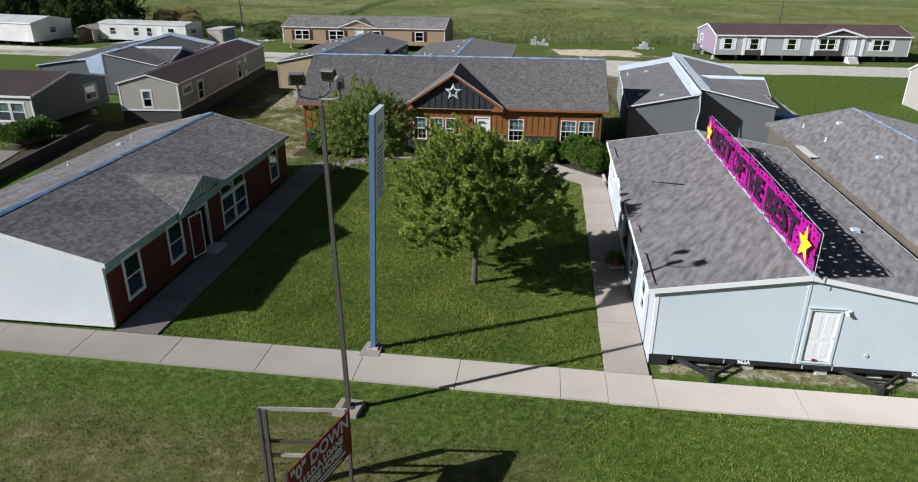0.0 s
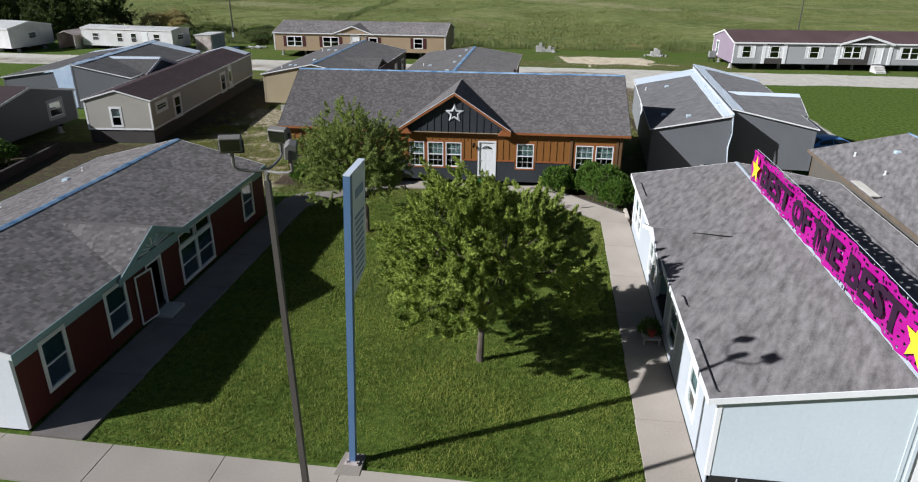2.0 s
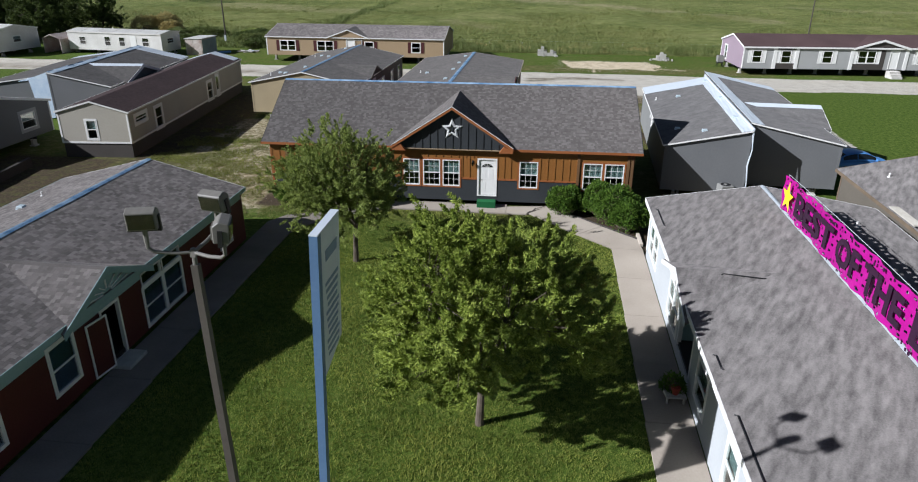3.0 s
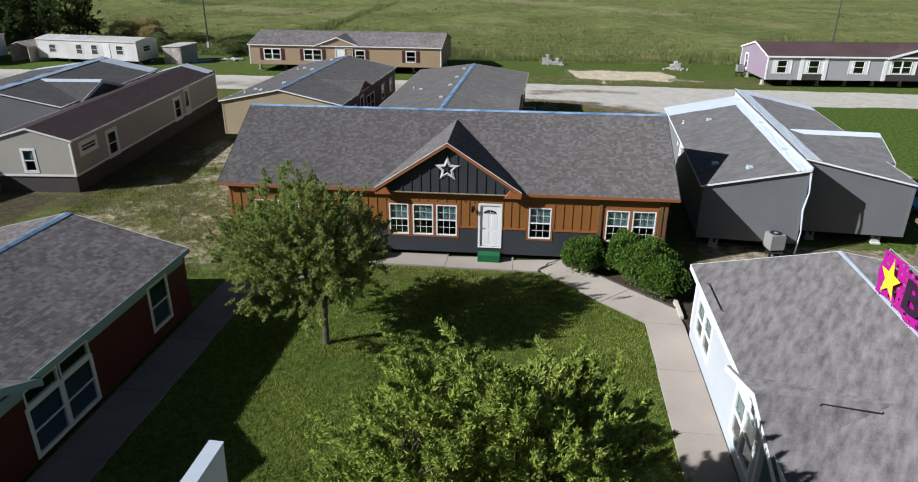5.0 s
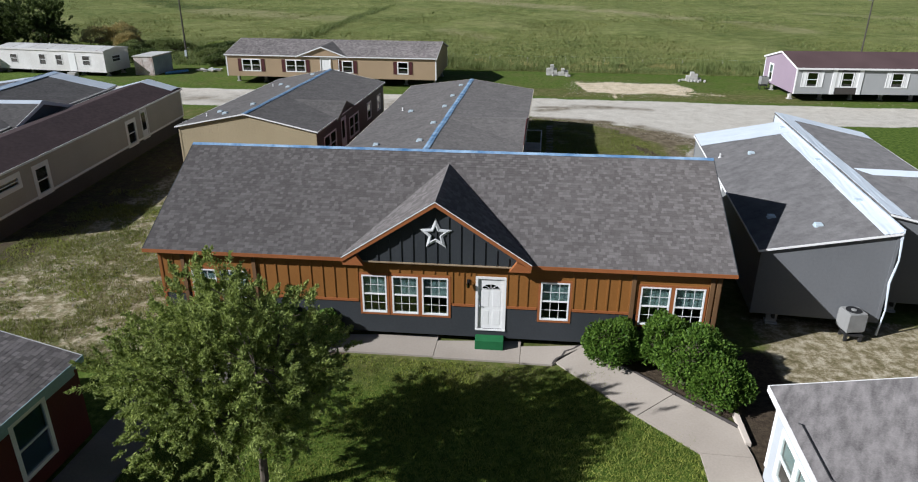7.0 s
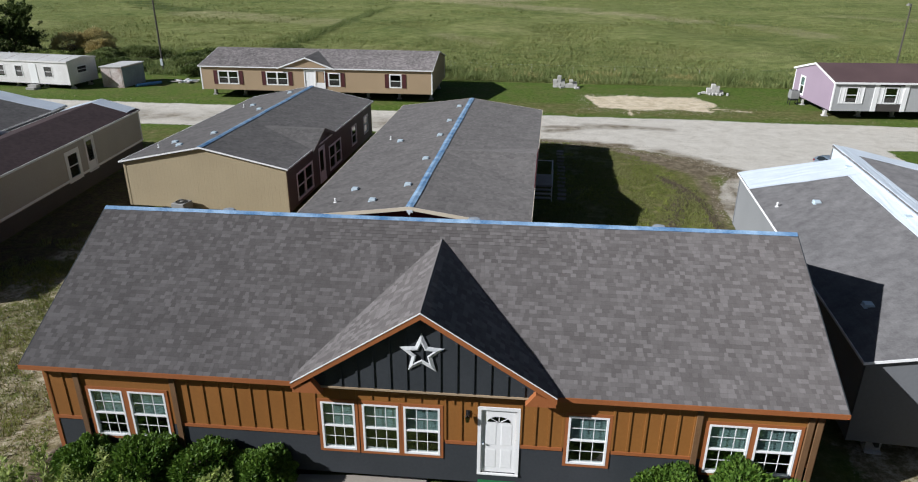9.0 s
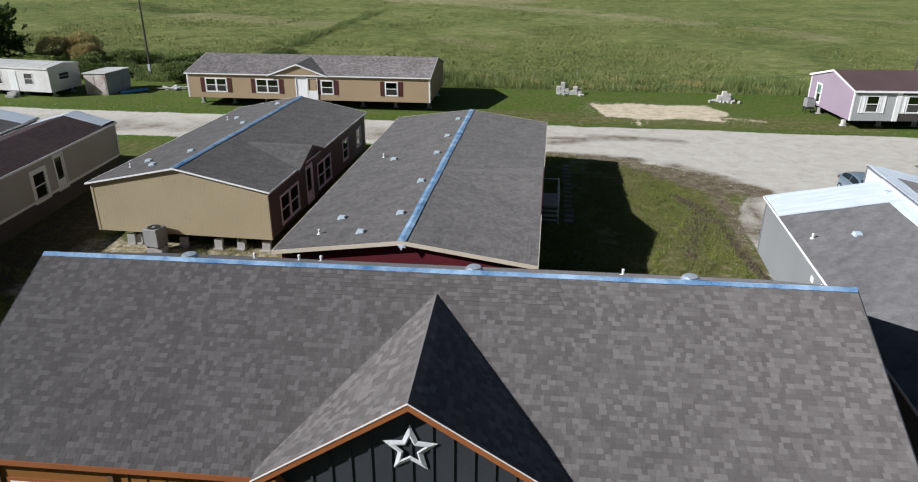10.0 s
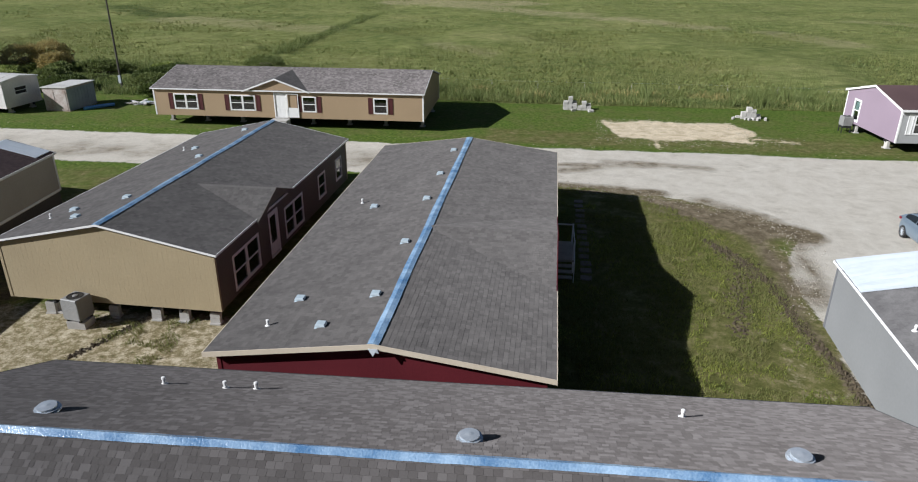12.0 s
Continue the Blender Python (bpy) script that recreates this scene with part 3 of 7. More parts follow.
def home(name, label, cx, cy, yaw, W, L, zb, ze, zr, walls, roof_mat, trim=WHITE, ridge=0.0, over_e=0.2, over_g=0.12, openings=None, tabs=0, course=0.145,
         wrap=None, piers=True, group="manufactured homes on the lot", category="house", rake=None, corner=None, rake_h=0.03, gaps=None, drip=False, bands=None, seed=1, singles=0, wide=(0.09, 0.26)):
    """A manufactured home whose ridge runs along its own y. walls: material for each of -x, +x, -y, +y. openings: for each wall (c0, c1, z0, z1), c along the wall in the home's own frame."""
    rng = random.Random(seed)
    ob = thing(name, label, category, pose(cx, cy, 0, 0, 0, yaw), group)
    openings, bands = openings or {}, bands or {}
    t = 0.12
    ob["W"], ob["L"], ob["ze"], ob["zr"], ob["ridge"] = W, L, ze, zr, ridge
    frames = wall_frames(W, L)
    for side, m in frames.items():
        along = L - 2 * t if side in ("-x", "+x") else W
        top = ze if side in ("-x", "+x") else min(gable_z(-W / 2, W, ridge, ze, zr), gable_z(W / 2, W, ridge, ze, zr))
        if side == "+x":
            top = gable_z(W / 2, W, ridge, ze, zr)
        if side == "-x":
            top = gable_z(-W / 2, W, ridge, ze, zr)
        holes = [(*sorted((SIGN[side] * h[0], SIGN[side] * h[1])), h[2], h[3]) for h in openings.get(side, ())]
        if side in bands:                        # a wall in two colours, one above the other
            zm, upper = bands[side]
            part("wall", wall_mesh("wall", -along / 2, along / 2, zb, zm, [(a, b, c, min(d, zm)) for a, b, c, d in holes if c < zm], t, walls[side]), None, ob, "", m)
            part("wall", wall_mesh("wall", -along / 2, along / 2, zm, top, [(a, b, max(c, zm), d) for a, b, c, d in holes if d > zm], t, upper), None, ob, "", m)
        else:
            part("wall", wall_mesh("wall", -along / 2, along / 2, zb, top, holes, t, walls[side]), None, ob, "", m)
        if side in ("-y", "+y"):
            sg = SIGN[side]
            prof = [(-W / 2, gable_z(-W / 2, W, ridge, ze, zr)), (ridge, zr), (W / 2, gable_z(W / 2, W, ridge, ze, zr))]
            pts = [(sg * x, -t, z) for x, z in prof if z > top + 1e-3]
            ends = [(sg * -W / 2, -t, top), (sg * W / 2, -t, top)]
            poly = [ends[0]] + pts + [ends[1]]
            part("gable", Geo().prism(poly, (0, t, 0)), walls[side], ob, "", m)
    # floor, steel frame and block piers
    part("floor_frame", Geo().box(-W / 2 + 0.05, W / 2 - 0.05, -L / 2 + 0.05, L / 2 - 0.05, zb + 0.02, zb + 0.16), STEEL_BLACK, ob)
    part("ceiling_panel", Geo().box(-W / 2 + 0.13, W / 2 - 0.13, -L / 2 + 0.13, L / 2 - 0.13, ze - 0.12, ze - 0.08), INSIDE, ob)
    if piers:
        for bx in (-0.3, 0.3):
            part("chassis_beam", Geo().box(W * bx - 0.05, W * bx + 0.05, -L / 2 + 0.1, L / 2 - 0.1, zb - 0.24, zb + 0.02), STEEL_BLACK, ob)
            n = max(3, int(L / 2.6))
            for i in range(n):
                y = -L / 2 + 0.4 + (L - 0.8) * i / (n - 1)
                pm = cached(("pier", round(zb, 2)), lambda: Geo().box(-0.22, 0.22, -0.22, 0.22, 0, 0.08).box(-0.2, 0.2, -0.1, 0.1, 0.08, 0.3).box(-0.19, 0.21, -0.1, 0.1, 0.305, max(zb - 0.24, 0.4)).mesh("pier", BLOCK))
                part("pier", pm, None, ob, "", pose(W * bx, y, 0, 0, 0, rng.uniform(-4, 4)))
    # roof: two decks, shingles, fascia and rake boards
    xl, xr = -W / 2 - over_e, W / 2 + over_e
    zl, zrr = gable_z(xl, W, ridge, ze, zr) if ridge > -W / 2 + 0.01 else zr, gable_z(xr, W, ridge, ze, zr) if ridge < W / 2 - 0.01 else zr
    y0, y1 = -L / 2 - over_g, L / 2 + over_g
    rk = rake or trim
    for x0, z0, sg in ((xl, zl, 1), (xr, zrr, -1)):
        if abs(x0 - ridge) < over_e + 0.05:
            continue
        lift = 0.02
        xw = x0 + sg * over_e                       # the wall line
        zw = gable_z(xw, W, ridge, ze, zr)
        gap = sorted((gaps or {}).get("-x" if sg > 0 else "+x", []))
        cuts = [y0] + [q for a, b in gap for q in (a, b)] + [y1]
        spans = list(zip(cuts[::2], cuts[1::2]))
        deck = [(xw if gap else x0, y0, (zw if gap else z0) + lift), (ridge, y0, zr + lift), (ridge, y0, zr + lift + 0.10), (xw if gap else x0, y0, (zw if gap else z0) + lift + 0.10)]
        part("roof", Geo().prism(deck, (0, y1 - y0, 0)), roof_mat, ob)
        if gap:
            for a, b in spans:
                part("eave", Geo().prism([(x0, a, z0 + lift), (xw, a, zw + lift), (xw, a, zw + lift + 0.10), (x0, a, z0 + lift + 0.10)], (0, b - a, 0)), roof_mat, ob)
        run = Vector((ridge - x0, 0, zr - z0))
        rise, v = run.length, run.normalized()
        n = Vector((0, 1, 0)).cross(v) if sg < 0 else v.cross(Vector((0, 1, 0)))
        n = n if n.z > 0 else -n
        o = Vector((x0, y0, z0 + lift + 0.10))
        if tabs:
            skip = None
            over_v = rise * over_e / abs(ridge - x0)
            keep_tab = (lambda a, b: b > over_v or not any(p < y0 + a < q for p, q in gap)) if gap else None
            if singles and ((sg > 0) == (singles > 0)):
                k0 = int(rise / course) - 7
                lo, hi = (y1 - y0) / 2 - 3.3, (y1 - y0) / 2 + 3.3
                skip = lambda a0, a1, i: k0 <= i < k0 + 7 and a1 > lo and a0 < hi
            sh = part("roof_covering", shingle_field(rng, o, (0, 1, 0), v, n, y1 - y0, rise, roof_mat, course, keep_tab, skip, wide), None, ob)
            sh["kind"] = "stuff"
            if skip:
                tm = tab_mesh(roof_mat, 0.16, course)
                basis = Matrix((Vector((0, 1, 0)) if sg < 0 else Vector((0, -1, 0)), v, n)).transposed().to_4x4()
                for i in range(7):
                    for j in range(42):
                        a = lo - 0.08 + (i % 3) * 0.05 + j * 0.158 + (0.16 if sg > 0 else 0)
                        part("shingle", tm, None, ob, "", Matrix.Translation(o + Vector((0, 1, 0)) * a + v * ((k0 + i) * course)) @ basis)
        for a, b in spans:
            part("fascia", Geo().box(min(x0, x0 - sg * 0.025), max(x0, x0 - sg * 0.025), a - (0.025 if a == y0 else 0), b + (0.025 if b == y1 else 0), z0 - rake_h - 0.01, z0 + lift + 0.105), SLATE if drip and sg < 0 else trim, ob)
            if drip and sg > 0 and over_e < 0.3:
                part("drip_edge", Geo().box(min(x0 - sg * 0.026, x0 - sg * 0.04), max(x0 - sg * 0.026, x0 - sg * 0.04), a, b, z0 + lift + 0.085, z0 + lift + 0.118), WHITE, ob)
        for yy in (y0 - 0.024, y1):
            part("rake_board", Geo().prism([(x0, yy, z0 - rake_h), (ridge, yy, zr - rake_h), (ridge, yy, zr + lift + 0.108), (x0, yy, z0 + lift + 0.108)], (0, 0.024, 0)), rk, ob)
    if wrap:
        g, w2 = Geo(), wrap[1]
        sl, sr = (zr - zl) / (ridge - xl) if ridge > xl + 0.3 else 0.0, (zr - zrr) / (xr - ridge) if xr > ridge + 0.3 else 0.0
        n = 120
        rows = []
        for i in range(n + 1):
            a = y0 + (y1 - y0) * i / n
            up = zr + 0.143 + rng.uniform(-0.002, 0.004)
            ja, jb = 0.012 * math.sin(i * 0.21 + seed) + rng.uniform(-0.004, 0.004), 0.012 * math.sin(i * 0.17) + rng.uniform(-0.004, 0.004)
            rows += [(ridge - w2 + ja, a, up - sl * w2), (ridge, a, up + 0.014), (ridge + w2 + jb, a, up - sr * w2), (ridge, a, up - 0.02)]
        g.add(rows, [(4 * i + k, 4 * i + (k + 1) % 4, 4 * i + 4 + (k + 1) % 4, 4 * i + 4 + k) for i in range(n) for k in range(4)] + [(0, 1, 2, 3), (4 * n + 3, 4 * n + 2, 4 * n + 1, 4 * n)])
        part("ridge_wrap", g, wrap[0], ob)
    corner = trim if corner is None else corner
    if corner:
        for x in (-W / 2, W / 2):
            for y in (-L / 2, L / 2):
                sx, sy = (1 if x > 0 else -1), (1 if y > 0 else -1)
                g = Geo()
                h = gable_z(x, W, ridge, ze, zr) - 0.1
                g.box(min(x, x + sx * 0.02), max(x, x + sx * 0.02), min(y - sy * 0.1, y + sy * 0.02), max(y - sy * 0.1, y + sy * 0.02), zb, h)
                g.box(min(x - sx * 0.1, x), max(x - sx * 0.1, x), min(y, y + sy * 0.02), max(y, y + sy * 0.02), zb, h)
                part("corner_trim", g, corner, ob)
    return ob


SIGN = {"-x": 1, "+x": -1, "-y": -1, "+y": 1}


def wall_frames(W, L):
    """For each wall, at its middle on the ground: y out of it, z up, x along it."""
    return {"-x": Matrix(((0, -1, 0, -W / 2), (1, 0, 0, 0), (0, 0, 1, 0), (0, 0, 0, 1))),
            "+x": Matrix(((0, 1, 0, W / 2), (-1, 0, 0, 0), (0, 0, 1, 0), (0, 0, 0, 1))),
            "-y": Matrix(((-1, 0, 0, 0), (0, -1, 0, -L / 2), (0, 0, 1, 0), (0, 0, 0, 1))),
            "+y": Matrix(((1, 0, 0, 0), (0, 1, 0, L / 2), (0, 0, 1, 0), (0, 0, 0, 1)))}


def on_wall(ob, side, c, z, out=0.0):
    """A place on a wall; c: the home's own y (long walls) or x (end walls)."""
    return wall_frames(ob["W"], ob["L"])[side] @ pose(SIGN[side] * c, out, z)


def cross_gable(ob, side, s, half, za, ahead, wall_mat, roof_mat, trim, z_foot=None, seed=3, tabs=True, front_wall=True, skirt=0.0, eave=0.18, drip=False, rake_h=0.12, sheet=None, returns=False):
    """A gable across the eave, on one long wall. ahead: how far its face stands out of the wall."""
    W, ze, zr, ridge = ob["W"], ob["ze"], ob["zr"], ob["ridge"]
    m = wall_frames(W, ob["L"])[side]
    s *= SIGN[side]
    run = W / 2 + (ridge if side == "-x" else -ridge)
    slope = (zr - ze) / run
    zf = ze if z_foot is None else z_foot
    back = -(za - ze) / slope                       # where its ridge meets the roof
    pitch = (za - zf) / half
    yf = ahead + eave
    yo = -(zf - ze) / slope
    rng = random.Random(seed)
    gp = part("cross_gable", Geo().prism([(-half, 0, zf - skirt), (half, 0, zf - skirt), (half, 0, zf), (0, 0, za), (-half, 0, zf)], (0, ahead, 0)) if front_wall else Geo().prism([(-half, 0, zf), (half, 0, zf), (0, 0, za)], (0, ahead, 0)), wall_mat, ob, "", m @ pose(s, 0, 0))
    for sg in (-1, 1):
        ex = half + 0.22
        ez = za - pitch * ex
        eb = min(yf - 0.02, -(ez - ze) / slope)
        fa, ba, ff, fb = Vector((0, yf, za + 0.02)), Vector((0, back, za + 0.02)), Vector((sg * ex, yf, ez + 0.02)), Vector((sg * ex, eb, ez + 0.02))
        up = Vector((0, 0, 0.10))
        part("gable_roof", Geo().prism([fa, ff, fb, ba], up), roof_mat, gp)
        if tabs:
            v = (fa - ff).normalized()
            u = Vector((0, -1, 0))
            n = u.cross(v)
            n = n if n.z > 0 else -n
            full, rise = yf - back, (fa - ff).length
            keep = lambda a, b: a < (yf - eb) + (full - (yf - eb)) * b / rise + 0.05
            sh = part("gable_covering", shingle_field(rng, ff + up, u, v, n, full, rise, roof_mat, 0.145, keep), None, gp)
            sh["kind"] = "stuff"
        part("gable_rake", Geo().prism([(0, yf, za - rake_h), (sg * ex, yf, ez - rake_h), (sg * ex, yf, ez + 0.125), (0, yf, za + 0.125)], (0, 0.03, 0)), trim, gp)
        if drip:
            part("drip_edge", Geo().prism([(0, yf + 0.031, za + 0.10), (sg * ex, yf + 0.031, ez + 0.10), (sg * ex, yf + 0.031, ez + 0.135), (0, yf + 0.031, za + 0.135)], (0, 0.014, 0)), WHITE, gp)
    if sheet:
        part("plastic_sheet", Geo().prism([(-0.45, yf, za + 0.135 - pitch * 0.45), (0, yf, za + 0.15), (0.45, yf, za + 0.135 - pitch * 0.45), (0, yf, za + 0.11)], (0, back - yf, 0)), sheet, gp)
    if returns:
        for sg in (-1, 1):
            x0, x1 = sorted((sg * (half + 0.20), sg * (half - 0.55)))
            part("eave_return", Geo().prism([(sg * (half + 0.20), 0.01, zf - 0.33), (sg * (half - 0.55), 0.01, zf - 0.33), (sg * (half - 0.30), 0.01, zf + 0.02), (sg * (half + 0.20), 0.01, zf - 0.16)], (0, yf - 0.02, 0)), trim, gp)
    return gp


def roof_point(ob, x, y, up=0.12):
    """A place on the roof, in the home's own frame."""
    return Vector((x, y, gable_z(x, ob["W"], ob["ridge"], ob["ze"], ob["zr"]) + up))


def roof_vent(ob, x, y, kind="box"):
    """A low vent, a pipe or a turbine on the roof, at a place in the home's own frame."""
    p = roof_point(ob, x, y)
    if kind == "box":
        me = cached("box_vent", lambda: Geo().box(-0.17, 0.17, -0.16, 0.16, -0.01, 0.012).box(-0.12, 0.12, -0.11, 0.11, 0.01, 0.06).prism([(-0.16, -0.13, 0.05), (0.16, -0.13, 0.05), (0.13, -0.12, 0.125), (-0.13, -0.12, 0.125)], (0, 0.26, 0)).mesh("roof_vent", VENT_BLUE, 0.006))
    elif kind == "pipe":
        me = cached("pipe_vent", lambda: Geo().lathe([(0.10, 0), (0.09, 0.02), (0.04, 0.045), (0.034, 0.15), (0.048, 0.15), (0.048, 0.21), (0.03, 0.22)], 12).mesh("vent_pipe", WHITE))
    else:
        me = cached("cap_vent", lambda: Geo().lathe([(0.25, -0.13), (0.19, -0.02), (0.15, 0.02), (0.15, 0.03), (0.235, 0.033), (0.25, 0.045), (0.245, 0.06), (0.17, 0.068), (0.17, 0.085), (0.22, 0.09), (0.225, 0.105), (0.15, 0.112), (0.15, 0.128), (0.185, 0.132), (0.18, 0.146), (0.08, 0.155), (0.02, 0.165)], 24).mesh("roof_vent", ALU, 0, False))
    part("vent_pipe" if kind == "pipe" else "roof_vent", me, None, ob, "", Matrix.Translation(p - Vector((0, 0, 0.02))))


def to_local(ob, x, y):
    q = ob.matrix_basis.inverted() @ Vector((x, y, 0))
    return q.x, q.y

# ---- ground ----


def smooth_in(d, w=1.0):
    return np.clip(0.5 + d / w, 0, 1)


def in_box(gx, gy, x0, x1, y0, y1, soft):
    return np.minimum(smooth_in(np.minimum(gx - x0, x1 - gx), soft), smooth_in(np.minimum(gy - y0, y1 - gy), soft))


def vnoise(x, y, scale, seed):
    """Smooth random values over the plan, 0 to 1."""
    rng = np.random.default_rng(seed)
    tab = rng.random((256, 256))
    u, v = np.asarray(x) / scale + 1000.0, np.asarray(y) / scale + 1000.0
    i, j = np.floor(u).astype(int), np.floor(v).astype(int)
    a, b = u - i, v - j
    a, b = a * a * (3 - 2 * a), b * b * (3 - 2 * b)
    g = lambda p, q: tab[p % 256, q % 256]
    return (g(i, j) * (1 - a) + g(i + 1, j) * a) * (1 - b) + (g(i, j + 1) * (1 - a) + g(i + 1, j + 1) * a) * b


def swath(gx, gy, a, b, r):
    """1 on a line from a to b, falling to 0 at r from it."""
    ax, ay, bx, by = *a, *b
    t = np.clip(((gx - ax) * (bx - ax) + (gy - ay) * (by - ay)) / ((bx - ax) ** 2 + (by - ay) ** 2), 0, 1)
    return np.clip(1.0 - np.hypot(gx - ax - t * (bx - ax), gy - ay - t * (by - ay)) / r, 0, 1)


def build_ground():
    xs = np.concatenate([np.arange(-220.0, -100.0, 5.0), np.arange(-100.0, 80.0, 0.5), np.arange(80.0, 200.1, 5.0)])
    ys = np.concatenate([np.arange(-40.0, -4.0, 2.0), np.arange(-4.0, 126.0, 0.5), np.arange(126.0, 180.0, 1.5), np.arange(180.0, 340.1, 4.0)])
    gx, gy = np.meshgrid(xs, ys)
    nx, ny = len(xs), len(ys)
    wob = 2.4 * (vnoise(gx, gy, 6.0, 1) - 0.5) + 1.4 * (vnoise(gx, gy, 2.2, 2) - 0.5)
    rough = smooth_in(gy - 110.0, 4.0)
    z = rough * (0.9 * (vnoise(gx, gy, 14.0, 5) - 0.5) + 0.35 * (vnoise(gx, gy, 4.0, 6) - 0.5) + 0.12 * (vnoise(gx, gy, 1.6, 7) - 0.5))
    verts = np.stack([gx, gy, z], -1).reshape(-1, 3)
    i = (np.arange(ny - 1)[:, None] * nx + np.arange(nx - 1)[None, :]).ravel()
    faces = np.stack([i, i + 1, i + nx + 1, i + nx], -1)
    far = 2500.0
    k = len(verts)
    ring = [(-far, -far, 0), (far, -far, 0), (far, far, 0), (-far, far, 0)]
    c = [0, nx - 1, nx * ny - 1, nx * (ny - 1)]
    verts = np.concatenate([verts, np.array(ring)])
    quads = [[k, k + 1, c[1], c[0]], [k + 1, k + 2, c[2], c[1]], [k + 2, k + 3, c[3], c[2]], [k + 3, k, c[0], c[3]]]
    me = big_mesh("ground", verts, np.concatenate([faces, np.array(quads)]), GROUND)
    me.polygons.foreach_set("use_smooth", np.ones(len(me.polygons), dtype=bool))
    # gravel road, the lot's gravel and its muddy edge
    road = in_box(gx, gy + 0.3 * wob, -219, 199, 84.6, 92.2, 1.6)
    lot_x = np.interp(gy, [60, 66, 70, 74, 76, 79, 81, 82.5, 84.5], [6.6, 6.9, 7.7, 8.4, 9.3, 8.4, 5.6, 2.0, -5.0])
    lot = in_box(gx, gy, -6, 22, 62, 91, 1.5)
    road = np.maximum(road, np.minimum(smooth_in(gx - lot_x + 0.5 * wob, 1.3), lot))
    road *= 1.1 - 0.35 * swath(gx, gy, (-4, 92.3), (24, 93.2), 1.6) * vnoise(gx, gy, 1.5, 14)
    d_lot = lot_x - gx + 0.6 * wob
    mud = 0.60 * np.minimum(np.clip(1.0 - np.abs(d_lot - 0.2) / 1.9, 0, 1), in_box(gx, gy, 2, 12, 68, 82, 2.0))
    for a, b, r, m in (((-80, 87.0), (-24, 87.2), 5.5, 0.50), ((-24, 88.6), (-8, 86.6), 4.5, 0.52), ((-4.0, 83.0), (3.0, 82.6), 1.3, 0.78), ((2.6, 80.6), (7.6, 77.0), 1.9, 0.98), ((6.6, 79.5), (9.6, 76.6), 1.7, 0.86), ((6.9, 76.0), (7.2, 69.5), 1.0, 0.72), ((-3.0, 88.0), (3.5, 88.4), 1.2, 0.62), ((0.5, 89.2), (7.0, 88.4), 1.5, 0.58), ((-3, 86.5), (1.5, 88.6), 1.6, 0.60), ((-6, 83.8), (1, 83.4), 1.1, 0.58), ((5.5, 81.4), (9.2, 77.0), 1.9, 0.64), ((6.7, 61.5), (6.3, 70.3), 0.8, 0.62), ((6.3, 70.3), (4.3, 75.3), 0.9, 0.58)):
        mud = np.maximum(mud, m * swath(gx, gy, a, b, r) ** 0.6)
    sand = 1.10 * in_box(gx - 0.04 * (gy - 99) + 1.9 * wob, gy + 1.3 * wob, 0.7, 11.6, 95.4, 102.2, 3.2) * (0.80 + 0.35 * vnoise(gx, gy, 2.0, 8))
    sand = np.maximum(sand, 0.60 * swath(gx, gy, (11.5, 97.3), (15.3, 96.4), 1.3))
    sand = np.maximum(sand, 0.62 * swath(gx, gy, (4.3, 96), (4.6, 93.2), 0.9))
    # worn ground round the homes
    soil = 0.64 * in_box(gx, gy, -27, -14.5, 57.5, 65, 2.0)
    soil = np.maximum(soil, 0.56 * in_box(gx, gy, -27.5, -15.5, 42, 57.5, 3.0))
    soil = np.maximum(soil, 0.80 * in_box(gx, gy, 5.8, 16.5, 40.5, 49.5, 2.0))
    soil = np.maximum(soil, 0.60 * in_box(gx, gy, 4.2, 13.6, 20.2, 23.5, 0.8))
    soil = np.maximum(soil, np.minimum(0.42 * smooth_in(3.4 - d_lot, 3.0), in_box(gx, gy, -3, 12, 58, 86, 2.0)))
    soil = np.maximum(soil, 0.50 * swath(gx, gy, (-3, 82), (5, 80.5), 2.4))
    for y, m in ((94.2, 0.44), (83.4, 0.42)):
        soil = np.maximum(soil, m * np.clip(1 - np.abs(gy - y + 0.3 * wob) / 1.2, 0, 1))
    dry = 0.55 * in_box(gx, gy, -40, 16, 42, 84, 4.0)
    dry = np.maximum(dry, 0.72 * in_box(gx, gy, -3, 9, 56, 84, 3.0))
    dry = np.maximum(dry, 0.60 * in_box(gx, gy, -10, 26, 92, 99, 4.0))
    dry = np.maximum(dry, 0.42 * in_box(gx, gy, -60, 60, 93, 108, 3.0))
    dry = np.maximum(dry, 0.62 * in_box(gx + 2.0 * wob, gy + wob, -70, 3, -40, 17.6, 6.0))
    # the open field: pale swaths of dry grass and rank green along a ditch
    fld = smooth_in(gy - 108.8 - 0.6 * wob, 2.0) * 1.2
    bend = 9.0 * (vnoise(gx, gy, 22.0, 9) - 0.5)
    straw = np.zeros_like(gx)
    for a, b, r, m in (((-30, 232), (0, 208), 14, 0.60), ((4, 197), (27, 185), 8, 0.60), ((37, 179), (42, 163), 8, 0.54), ((-80, 186), (-48, 168), 13, 0.52), ((-45, 245), (-10, 242), 14, 0.66), ((-20, 150), (-14, 146), 6, 0.50), ((60, 200), (95, 190), 9, 0.5)):
        straw = np.maximum(straw, m * np.minimum(1, 1.6 * swath(gx, gy + bend, a, b, r)))
    rank = np.zeros_like(gx)
